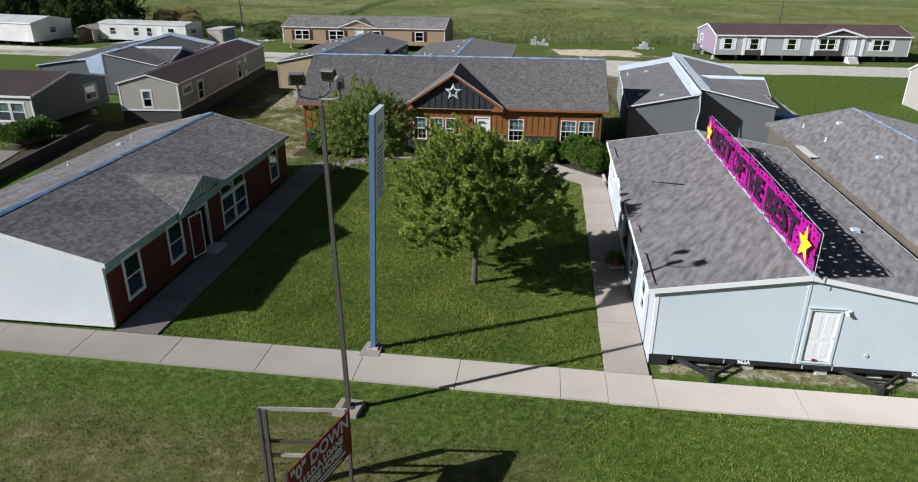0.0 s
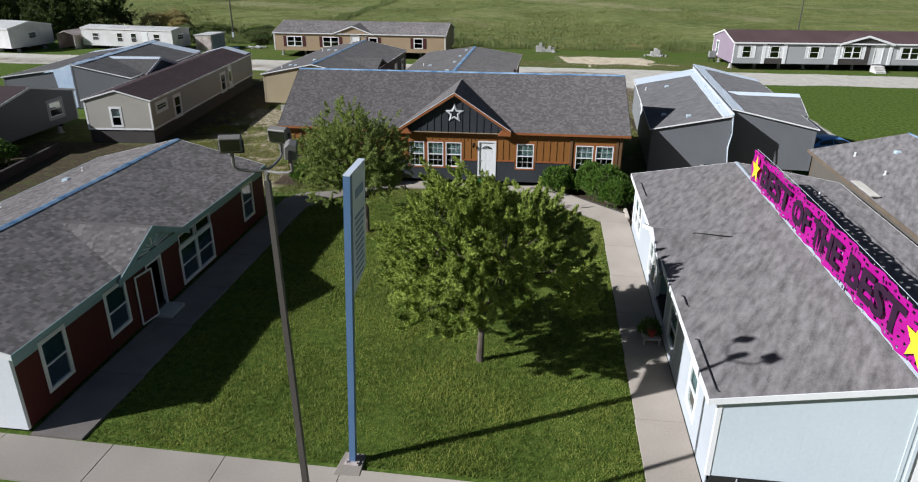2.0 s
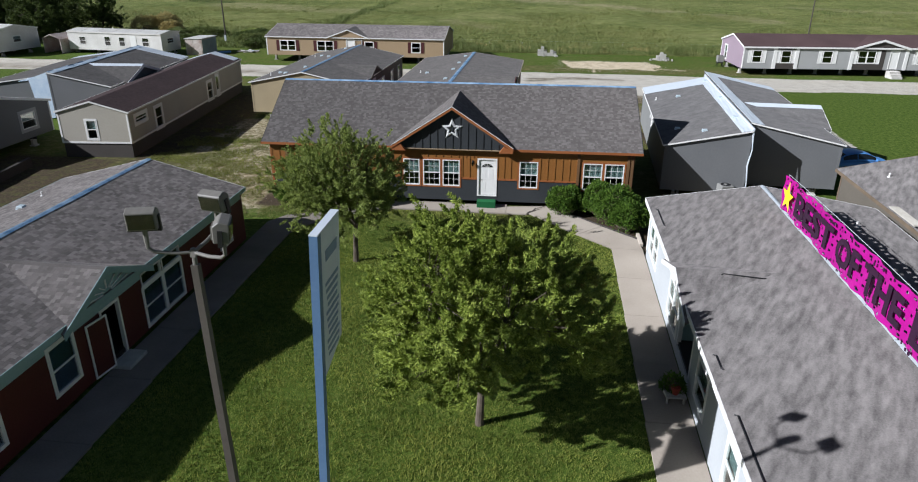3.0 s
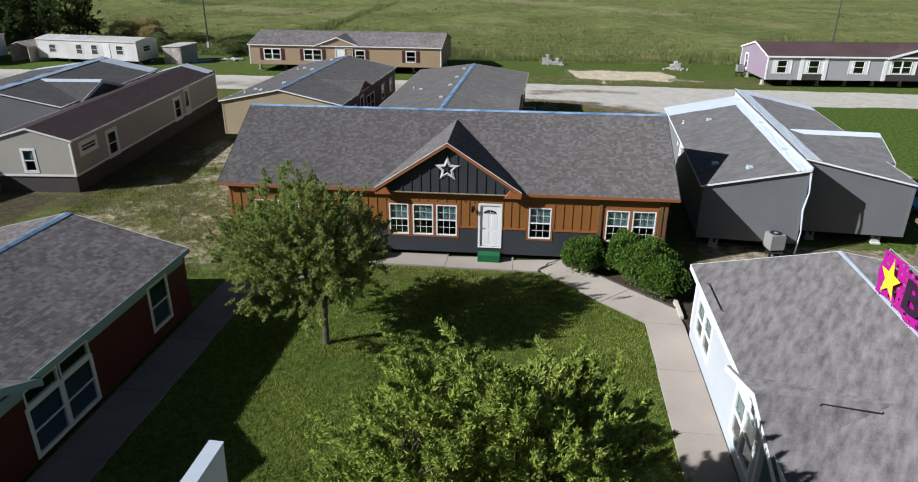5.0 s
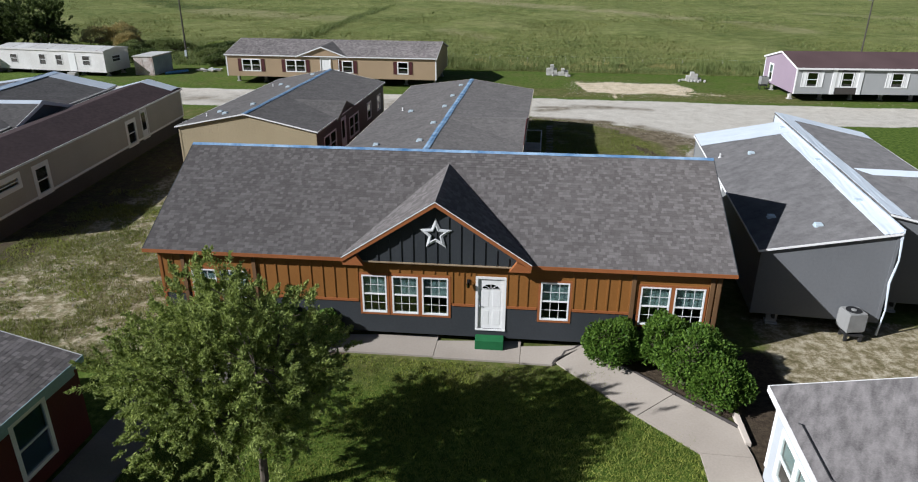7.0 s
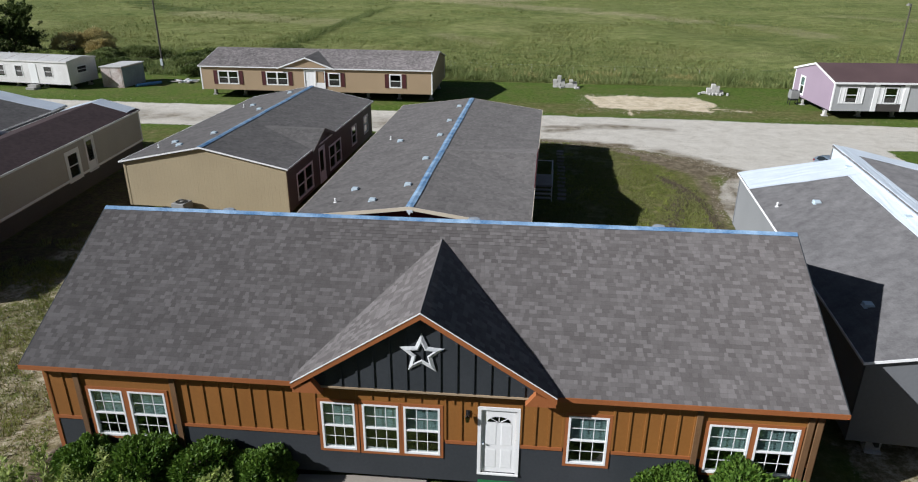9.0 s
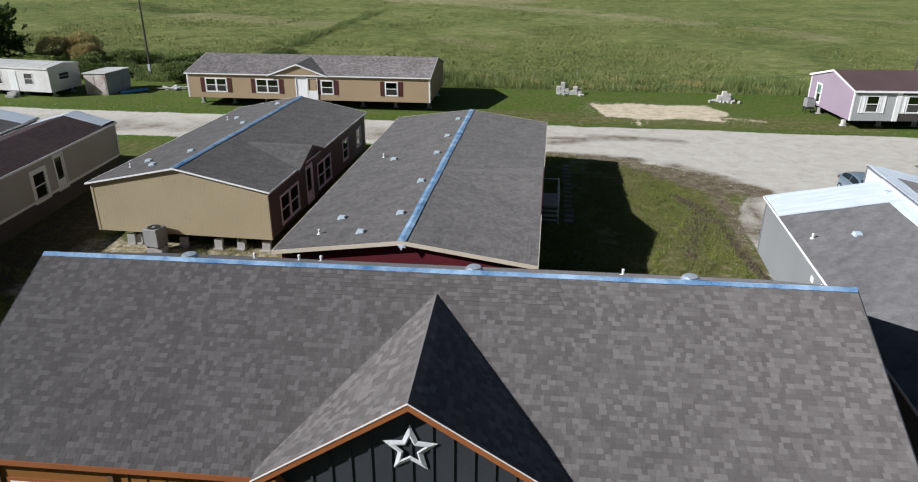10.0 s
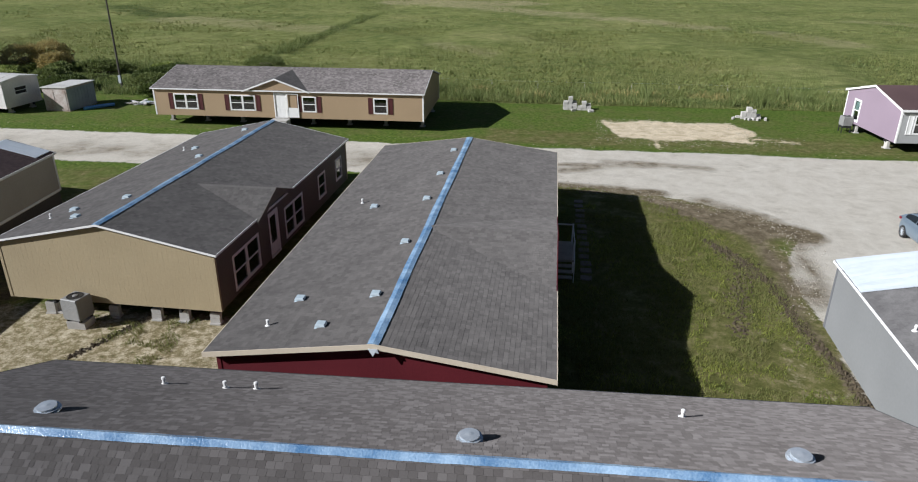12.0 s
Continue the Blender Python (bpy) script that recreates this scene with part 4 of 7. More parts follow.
    for a, b, r, m in (((-42.6, 140), (-42.8, 200), 2.6, 0.56), ((-114, 216), (-88, 192), 10, 0.60), ((-80, 112), (-33, 112), 9, 0.66), ((-41, 123), (-36, 124), 4, 0.8), ((-30, 109.4), (30, 111.6), 2.6, 0.52), ((-10, 118), (60, 121), 2.0, 0.46)):
        rank = np.maximum(rank, m * np.minimum(1, 1.6 * swath(gx, gy + 0.3 * bend, a, b, r)))
    mulch_and_shade = 1.2 * in_box(gx, gy, -0.9, 4.4, 42.4 + np.maximum(0, 2.2 - gx) * 1.0, 46.2, 0.5)
    mulch_and_shade = np.maximum(mulch_and_shade, 1.2 * in_box(gx, gy, -17, -9.2, 44.1, 46.0, 0.6))
    # Dark ground beside the bed, with the bushes' shade in its colour.
    mulch_and_shade = np.maximum(mulch_and_shade, 1.2 * in_box(gx, gy, 4.0, 6.0, 39.5, 46.4, 0.6))
    # Dark soil by the olive and long homes, their cast shade painted in.
    mulch_and_shade = np.maximum(mulch_and_shade, 0.62 * in_box(gx, gy, -38.5, -29.0, 38, 52, 2.0))
    mulch_and_shade = np.maximum(mulch_and_shade, 0.60 * in_box(gx, gy, -30.5 - (gy - 60) * 0.09, -25.5, 49, 82, 2.0))
    for name, a, out in (("gravel", road, 0.0), ("soil", soil, 0.0), ("dry", dry, 0.0), ("field", fld, 1.2), ("mulch_and_shade", mulch_and_shade, 0.0), ("mud", mud, 0.0), ("sand", sand, 0.0), ("straw", straw, 0.0), ("rank", rank, 0.0)):
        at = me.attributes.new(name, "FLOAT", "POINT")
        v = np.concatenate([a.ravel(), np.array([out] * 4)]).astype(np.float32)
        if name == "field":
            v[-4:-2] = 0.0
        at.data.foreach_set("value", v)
    return tagged(new("ground", me), "mown lawn, gravel road and rough grass field", "ground", kind="structure")


ground = build_ground()

# ---- concrete walks: separate slabs ----


def slab(parent, pts, h=0.07, material=CONCRETE):
    """One poured slab with eased edges."""
    cx, cy = sum(p[0] for p in pts) / len(pts), sum(p[1] for p in pts) / len(pts)
    ins = [(cx + (x - cx) * (1 - 0.012 / max(0.2, math.hypot(x - cx, y - cy))), cy + (y - cy) * (1 - 0.012 / max(0.2, math.hypot(x - cx, y - cy)))) for x, y in pts]
    n = len(pts)
    g = Geo().add([(x, y, -0.05) for x, y in pts] + [(x, y, h - 0.012) for x, y in pts] + [(x, y, h) for x, y in ins],
                  [tuple(range(2 * n, 3 * n))] + [(i, (i + 1) % n, n + (i + 1) % n, n + i) for i in range(n)] + [(n + i, n + (i + 1) % n, 2 * n + (i + 1) % n, 2 * n + i) for i in range(n)])
    part("slab", g, material, parent)


walk_front = tagged(new("pavement"), "pale concrete front walk of poured slabs", "pavement", kind="structure")
xj = [-40.0 + 3.42 * i for i in range(27)]
joints = [x for x in xj if x < 2.0] + [2.55, 4.1] + [4.1 + 4.5 * i for i in range(1, 9)]
for a, b in zip(joints, joints[1:]):
    if 2.5 < a < 2.6:
        slab(walk_front, [(a + 0.006, 18.42), (b - 0.006, 18.40), (b - 0.006, 20.12), (a + 0.006, 20.14)], 0.07, CONCRETE_PALE)
    elif a > 4:
        slab(walk_front, [(a + 0.006, 18.40), (b - 0.006, 18.40), (b - 0.006, 19.93), (a + 0.006, 19.93)], 0.07, CONCRETE_PALE)
    else:
        f = lambda x: 18.50 - 0.012 * x
        slab(walk_front, [(a + 0.006, f(a)), (b - 0.006, f(b)), (b - 0.006, f(b) + 1.70), (a + 0.006, f(a) + 1.70)], 0.07, CONCRETE_PALE)
walk_left = tagged(new("pavement"), "concrete walk along the red house", "pavement", kind="structure")
ly = [20.45 + 3.3 * i for i in range(7)]
# These slabs carry part of the house's shade in their colour.
for a, b in zip(ly, ly[1:]):
    slab(walk_left, [(-15.35, a + 0.006), (-13.70, a + 0.006), (-13.66, b - 0.006), (-15.35, b - 0.006)], 0.07, CONCRETE_OLD_SHADED)
slab(walk_left, [(-15.35, 40.26), (-13.66, 40.26), (-13.0, 41.5), (-12.15, 42.4), (-13.3, 43.05), (-14.6, 42.75), (-15.35, 41.5)], 0.07, CONCRETE_OLD_SHADED)
slab(walk_left, [(-12.14, 42.41), (-9.6, 44.45), (-9.6, 45.60), (-12.4, 43.5), (-13.28, 43.06)], 0.07, CONCRETE_OLD_SHADED)
walk_right = tagged(new("pavement"), "concrete walk along the white house", "pavement", kind="structure")
ry = [20.15, 23.6, 27.0, 30.4, 33.8, 37.2, 40.45]
for a, b in zip(ry, ry[1:]):
    slab(walk_right, [(2.55, a + 0.006), (4.02, a + 0.006), (4.02, b - 0.006), (2.52, b - 0.006)])
slab(walk_right, [(2.52, 40.46), (4.02, 40.46), (3.9, 41.75), (2.2, 43.3), (0.9, 42.0)])
slab(walk_right, [(0.89, 42.01), (2.19, 43.31), (-0.55, 46.0), (-1.75, 44.85)])
walk_house = tagged(new("pavement"), "concrete walk before the orange house", "pavement", kind="structure")
for a, b in zip((-9.59, -6.0, -2.9), (-6.01, -2.91, -0.57)):
    slab(walk_house, [(a, 44.45 + 0.01 * (a + 9.6)), (min(b, -1.76), 44.55), (b, 46.0), (a, 45.62)])

# Flat dark strip whose colour stands for the shade in an open crack.
crack = [(-1.76, 44.60), (-1.60, 44.98), (-1.42, 45.14), (-1.30, 45.50), (-0.98, 45.72), (-0.78, 45.98), (-0.58, 46.10)]
part("crack_filler", Geo().add([(x - 0.03, y + 0.02, 0.074) for x, y in crack] + [(x + 0.03 + 0.015 * (i % 2), y - 0.02, 0.074) for i, (x, y) in enumerate(crack)], [(i, i + 1, len(crack) + i + 1, len(crack) + i) for i in range(len(crack) - 1)]), CHARCOAL, walk_house, "dark filled crack in the concrete")

# ---- the orange house ----
PI2 = 90 + 1.7
CX, CY = -6.40, 50.76
cw = lambda x: CX - x                       # world x to the house's own y, along its front
wins = [(-15.36, -14.42, 1.06), (-14.26, -13.22, 1.06), (-8.93, -8.02, 1.13), (-7.82, -6.86, 1.13), (-6.72, -5.76, 1.13), (-2.44, -1.42, 1.16), (1.05, 2.08, 1.17), (2.22, 3.26, 1.17)]
holes = [(cw(b), cw(a), z, z + 1.52) for a, b, z in wins] + [(cw(-3.76), cw(-4.68), 0.66, 2.70)]
orange = home("house", "orange-brown board and batten office with dark slate base and shingle roof", CX, CY, PI2, 10.22, 20.3, 0.30, 3.46, 5.93,
              {"-x": SLATE, "+x": ORANGE, "-y": ORANGE, "+y": ORANGE}, SHINGLE_BROWN, RUST, ridge=-0.41, over_e=0.30, over_g=0.38, openings={"-x": holes}, tabs=1, wrap=(TAPE_BLUE, 0.115), piers=False,
              bands={"-x": (1.58, ORANGE)}, group="", seed=5, singles=1, wide=(0.09, 0.21), rake=SLATE, rake_h=0.0, drip=True, course=0.128, gaps={"-x": [(cw(-6.2) - 3.02, cw(-6.2) + 3.02)]})
for a, b, z in wins:
    window(orange, on_wall(orange, "-x", cw((a + b) / 2), z), round(b - a, 3), 1.52, RUST, 0.085, True, 0.5)
door(orange, on_wall(orange, "-x", cw(-4.22), 0.66), 0.92, 2.04, fan=True)
cross_gable(orange, "-x", cw(-6.15), 3.12, 5.60, 0.28, SLATE, SHINGLE_BROWN, RUST, z_foot=3.56, skirt=0.27, eave=0.22, drip=True, rake_h=0.06, returns=True)


def facade_trim():
    """Belt boards, battens and posts on the orange front, each a piece of its own."""
    spans = [(-16.5, -15.6), (-13.0, -9.08), (-5.62, -4.80), (-3.65, -2.56), (-1.30, 0.70), (3.48, 3.72)]
    for a, b in spans:
        part("belt_board", Geo().box(-(b - a) / 2, (b - a) / 2, 0, 0.035, -0.045, 0.045), RUST, orange, "", on_wall(orange, "-x", cw((a + b) / 2), 1.60))
    bat = Geo().box(-0.03, 0.03, 0, 0.025, 0, 1.78).mesh("batten", ORANGE)
    for a, b in spans:
        n = max(1, round((b - a) / 0.42))
        for i in range(n + 1):
            x = a + (b - a) * i / n
            part("batten", bat, None, orange, "", on_wall(orange, "-x", cw(x), 1.667))
    short = Geo().box(-0.03, 0.03, 0, 0.025, 0, 0.42).mesh("batten", ORANGE)
    for i in range(13):
        x = -8.85 + 0.43 * i
        if not -4.85 < x < -3.6:
            part("batten", short, None, orange, "", on_wall(orange, "-x", cw(x), 2.80))
    part("gable_belt", Geo().box(-2.75, 2.75, 0, 0.05, 0, 0.05), WOOD, orange, "", on_wall(orange, "-x", cw(-6.15), 3.29, 0.26))
    for i in range(-6, 7):
        h = 2.12 * (1 - abs(i) * 0.42 / 3.1) - 0.1
        if h > 0.15:
            part("batten", Geo().box(-0.03, 0.03, 0.0, 0.03, 0, h), SLATE, orange, "", on_wall(orange, "-x", cw(-6.15) + i * 0.42, 3.36, 0.278))
    post = Geo().box(-0.07, 0.07, 0, 0.07, 0, 2.88).mesh("post", mat("dark oiled timber post", (0.120, 0.062, 0.026), (0.190, 0.105, 0.048), 1.5, 22, 0.8, 0.2))
    for x in (-15.62, -12.92, 0.78, 3.45, 3.66):
        part("post", post, None, orange, "", on_wall(orange, "-x", cw(x), 0.45))


facade_trim()


def barn_star():
    """A hollow five-point star of folded metal."""
    g, k = Geo(), []
    R, r, q = 0.60, 0.27, 0.15
    for i in range(10):
        a = math.pi / 2 + math.pi * i / 5
        d = R if i % 2 == 0 else r
        k.append((d * math.cos(a), d * math.sin(a), a, i))
    outer = [(x, 0.0, z) for x, z, a, i in k]
    fold = [(x * 0.66, 0.035, z * 0.66) for x, z, a, i in k]
    inner = [((0.30 if i % 2 == 0 else 0.14) * math.cos(a), 0.02, (0.30 if i % 2 == 0 else 0.14) * math.sin(a)) for x, z, a, i in k]
    g.add(outer + fold + inner, [f for i in range(10) for j in [(i + 1) % 10] for f in ((i, j, 10 + j, 10 + i), (10 + i, 10 + j, 20 + j, 20 + i))])
    return g


star = part("barn_star", barn_star(), STAR_METAL, None, "")
star.parent = None
star.matrix_basis = orange.matrix_basis @ on_wall(orange, "-x", cw(-6.16), 4.46, 0.315)
tagged(star, "galvanised metal barn star fixed to the dark gable", "wall decoration")
lantern = thing("wall_lantern", "small black wall lantern beside the front door", "lamp", orange.matrix_basis @ on_wall(orange, "-x", cw(-5.03), 2.55, 0.0))
part("bracket", Geo().box(-0.05, 0.05, 0, 0.03, -0.1, 0.1).tube([(0, 0.03, 0.06), (0, 0.12, 0.10), (0, 0.14, 0.02)], [0.012] * 3), BLACK, lantern)
part("lantern_glass", Geo().lathe([(0.05, -0.16), (0.07, 0.0), (0.02, 0.03)], 8, (0, 0.14, 0)), GLASS_DARK, lantern)
step = thing("entry_step", "green carpeted step below the front door", "step", orange.matrix_basis @ on_wall(orange, "-x", cw(-4.22), 0.0, 0.0))
part("tread", Geo().box(-0.52, 0.52, 0.01, 0.50, 0.05, 0.42), GREEN_STEP, step, "", None, 0.015)
for x, y in ((-13.45, 51.1), (-5.35, 51.25), (0.42, 51.5)):
    lx, yy = to_local(orange, x, y)
    roof_vent(orange, lx + 0.15, yy, "cap")
for x, y in ((-12.8, 54.0), (-11.3, 54.0), (-10.6, 54.1), (-1.0, 54.2)):
    roof_vent(orange, *to_local(orange, x, y), "pipe")

# ---- the red house beside the lawn ----
red_y = lambda y: y - 29.7
rw = [(21.68, 22.76, 0.74, 2.38), (24.92, 26.08, 0.76, 2.36), (36.25, 37.45, 0.72, 2.42)]
rbig = [(30.0, 31.36, 0.32, 1.86), (31.44, 32.8, 0.32, 1.86)]
rtop = [(30.0, 31.36, 1.94, 2.45), (31.44, 32.8, 1.94, 2.45)]
red_open = [(red_y(a), red_y(b), c, d) for a, b, c, d in rw + rbig + rtop] + [(red_y(27.55), red_y(28.5), 0.18, 2.22)]
red = home("house", "dark red home with pale teal upper wall and white end", -19.9, 29.7, 0, 9.0, 18.4, 0.17, 2.76, 3.92,
           {"-x": BARN_RED, "+x": BARN_RED, "-y": WHITE_SIDING, "+y": BARN_RED}, SHINGLE_STREAK, TEAL, over_e=0.2, over_g=0.08, openings={"+x": red_open}, tabs=1, course=0.14, wrap=(TAPE_BLUE, 0.16), piers=False,
           bands={"+x": (2.28, TEAL)}, seed=11, rake=WHITE, rake_h=0.06, corner=False)
for a, b, c, d in rw + rbig:
    # Tinted panes over full blinds stand in for reflected sky.
    window(red, on_wall(red, "+x", red_y((a + b) / 2), c), round(b - a, 3), round(d - c, 3), WHITE, 0.07, False, 0.97, glass=GLASS_TINT)
for a, b, c, d in rtop:
    w, h = round(b - a, 3), round(d - c, 3)
    tr = part("transom_window", frame_bars(w, h, 0.05, -0.07, 0.03), WHITE, red, "", on_wall(red, "+x", red_y((a + b) / 2), c))
    part("pane", Geo().box(-w / 2 + 0.04, w / 2 - 0.04, -0.034, -0.03, 0.04, h - 0.04), GLASS, tr)
door(red, on_wall(red, "+x", red_y(28.02), 0.18), 0.92, 2.03, WHITE, WHITE, slab=False)
storm = part("screen_door", frame_bars(0.92, 2.0, 0.06, -0.02, 0.02), WHITE, red, "open white-framed screen door", on_wall(red, "+x", red_y(27.1), 0.2, 0.12) @ pose(0, 0, 0, 0, 0, -9))
part("screen", Geo().box(-0.42, 0.42, -0.004, 0.0, 0.05, 1.95), BARN_RED, storm)
cg = cross_gable(red, "+x", red_y(27.9), 2.3, 3.66, 0.14, TEAL, SHINGLE_STREAK, TEAL, z_foot=2.66)
for k in range(-3, 4):
    a = math.pi / 2 + k * 0.42
    part("gable_ray", Geo().beam((0.25 * math.cos(a), 0.16, 2.78 + 0.2 * math.sin(a)), (1.25 * math.cos(a), 0.16, 2.78 + 0.52 * math.sin(a)), 0.06, 0.03), WHITE, cg)
for x, y, k in ((-22.6, 33.6, "box"), (-23.4, 30.4, "pipe"), (-23.0, 35.4, "pipe")):
    roof_vent(red, *to_local(red, x, y), k)
stoop = tagged(part("door_step", Geo().box(-15.36, -14.7, 27.5, 28.6, 0.02, 0.2), BLOCK, None, "", None, 0.02), "low block step before the open door", "step")
stoop.parent = None

# ---- the white house with the banner ----
wy = lambda y: y - 30.3
ww = [(36.80, 37.88, 0.70, 2.12), (37.94, 39.02, 0.70, 2.12), (26.5, 27.9, 0.62, 2.05), (22.95, 24.05, 0.62, 2.05), (31.42, 32.42, 0.55, 2.12), (32.48, 33.48, 0.55, 2.12)]
white_open = [(wy(a), wy(b), c, d) for a, b, c, d in ww] + [(wy(28.75), wy(31.15), 0.47, 2.45)]
white = home("house", "white home with pale blue-grey end wall and taupe shingle roof", 8.75, 30.3, 0, 9.4, 18.8, 0.45, 2.88, 3.66,
             {"-x": WHITE_SMOOTH, "+x": WHITE_SMOOTH, "-y": BLUE_PALE, "+y": BLUE_PALE}, SHINGLE_PALE, WHITE, over_e=0.28, over_g=0.12,
             openings={"-x": white_open, "-y": [(9.01 - 8.75, 9.89 - 8.75, 0.58, 2.50)]}, tabs=1, course=0.14, wrap=(GALV, 0.10), seed=17, rake_h=0.05)
for a, b, c, d in ww:
    window(white, on_wall(white, "-x", wy((a + b) / 2), c), round(b - a, 3), round(d - c, 3), WHITE, 0.06, False, 0.5)
door(white, on_wall(white, "-y", 9.45 - 8.75, 0.58), 0.88, 1.92, WHITE, BLUE_PALE, flip=True)
part("drip_cap", Geo().box(-0.58, 0.58, 0.0, 0.08, 0, 0.025), GALV, white, "", on_wall(white, "-y", 9.45 - 8.75, 2.60))
part("seam_trim", Geo().box(-0.05, 0.05, 0.0, 0.02, 0.45, 3.60), BLUE_PALE, white, "", on_wall(white, "-y", 0.03, 0))
part("door_lamp", Geo().box(-0.09, 0.09, 0, 0.06, -0.05, 0.05).tube([(0, 0.06, 0), (0.06, 0.16, -0.03)], [0.05, 0.06], 10), WHITE, white, "white wall light", on_wall(white, "-y", 10.1 - 8.75, 2.52))
part("red_tag", Geo().box(-0.06, 0.06, 0, 0.03, 0, 0.09), SIGN_RED, white, "small red tag", on_wall(white, "-y", 9.4 - 8.75, 0.60))
part("tap_cover", Geo().tube([(0, 0, 0), (0, 0.04, 0)], [0.07, 0.06], 12), GALV, white, "", on_wall(white, "-y", 11.0 - 8.75, 0.95))
part("skirting", Geo().box(4.05 - 8.75, 4.08 - 8.75, -9.38, 9.38, 0.06, 0.45), WHITE_SMOOTH, white)
# the recessed porch, its little gable and posts
porch = part("porch", Geo().box(-4.58, -3.2, -1.57, 0.87, 0.47, 0.52).box(-3.2, -3.12, -1.57, 0.87, 0.5, 2.5).box(-4.58, -3.2, -1.65, -1.57, 0.5, 2.5).box(-4.58, -3.2, 0.87, 0.95, 0.5, 2.5), TEAL, white)
cross_gable(white, "-x", wy(31.1), 2.2, 3.36, 0.10, WHITE_SMOOTH, SHINGLE_PALE_TURNED, WHITE, z_foot=2.66, eave=0.30, rake_h=0.05)
for y in (28.85, 31.1):
    part("porch_post", Geo().box(-0.07, 0.07, -0.14, 0.0, 0.52, 2.45), WHITE, white, "", on_wall(white, "-x", wy(y), 0))
door(white, Matrix.Translation((-3.2, wy(29.95), 0.52)) @ Matrix(((0, -1, 0, 0), (1, 0, 0, 0), (0, 0, 1, 0), (0, 0, 0, 1))), 0.9, 1.9, WHITE)
for x, y, k in ((10.2, 33.0, "pipe"), (12.3, 26.5, "box"), (11.6, 36.5, "pipe")):
    roof_vent(white, *to_local(white, x, y), k)
for x, y, L, a in ((4.0, 22.35, 2.5, 90), (4.05, 26.0, 0.65, 90), (4.05, 37.2, 1.9, 90)):
    g = Geo().tube([(-L / 2 - 0.05, -0.07, 0.0), (-L / 2, 0, 0.012), (L / 2, 0, 0.012), (L / 2 + 0.05, 0.07, 0.0)], [0.02] * 4, 6)
    lx, yy = to_local(white, x, y)
    p = roof_point(white, lx, yy, 0.135)
    part("roof_strap", g, BLACK, white, "", Matrix.Translation(p) @ pose(0, 0, 0, 0, 0, a))
part("roof_strap", Geo().tube([(-0.70, -0.07, 0.0), (-0.65, 0, 0.012), (0.65, 0, 0.012), (0.70, 0.07, 0.0)], [0.02] * 4, 6), BLACK, white, "", Matrix.Translation((5.83 - 8.75, wy(30.83), 3.42)) @ pose(0, 0, 0, 0, 0, -9))
for xc in (-2.75, 2.55):
    part("tow_hitch", Geo().beam((xc - 1.15, -9.2, 0.30), (xc, -10.22, 0.24), 0.07, 0.16).beam((xc + 1.15, -9.2, 0.30), (xc, -10.22, 0.24), 0.07, 0.16).beam((xc - 0.5, -9.75, 0.27), (xc + 0.5, -9.75, 0.27), 0.06, 0.08).box(xc - 0.07, xc + 0.07, -10.32, -10.14, 0.0, 0.34), STEEL_BLACK, white, "black steel tow hitch")
    for dx in (-1.5, 1.4):
        part("pier", cached("end_pier", lambda: Geo().box(-0.2, 0.2, -0.1, 0.1, 0.0, 0.2).box(-0.14, 0.16, -0.08, 0.08, 0.2, 0.32).mesh("pier", BLOCK, 0.01)), None, white, "", pose(xc + dx, -9.2, 0, 0, 0, 8))
part("rim_beam", Geo().box(-4.6, 4.6, -9.42, -9.34, 0.28, 0.44), STEEL_BLACK, white)
# Added black panel in place of the dark, shaded gap under the corner.
part("skirt_board", Geo().box(-4.66, -4.05, -9.40, -9.36, 0.02, 0.27), STEEL_BLACK, white)
for x in (-3.9, -2.2, 0.35, 1.3):
    part("frame_bolt", Geo().box(x - 0.015, x + 0.015, -9.445, -9.42, 0.29, 0.42), GALV, white)


def lettering(name, text, size, material, parent, m, depth=0.004, bold=0.0, squeeze=1.0):
    """Raised lettering as a mesh."""
    cu = bpy.data.curves.new(name, "FONT")
    cu.body, cu.size, cu.extrude, cu.offset, cu.align_x, cu.align_y = text, size, depth, bold, "CENTER", "CENTER"
    cu.resolution_u = 3
    tmp = bpy.data.objects.new(name, cu)
    me = bpy.data.meshes.new_from_object(tmp)
    bpy.data.objects.remove(tmp)
    me.materials.append(material)
    return part(name, me, None, parent, "", m @ Matrix.Diagonal((squeeze, 1, 1, 1)))


for k, (tx, xc) in enumerate((("963A", -1.55), ("963B", 4.0))):
    lettering("frame_marking", tx, 0.20, PRINT_WHITE, white, pose(xc, -9.426, 0.37, 90, 0, 0), 0.004, 0.006)


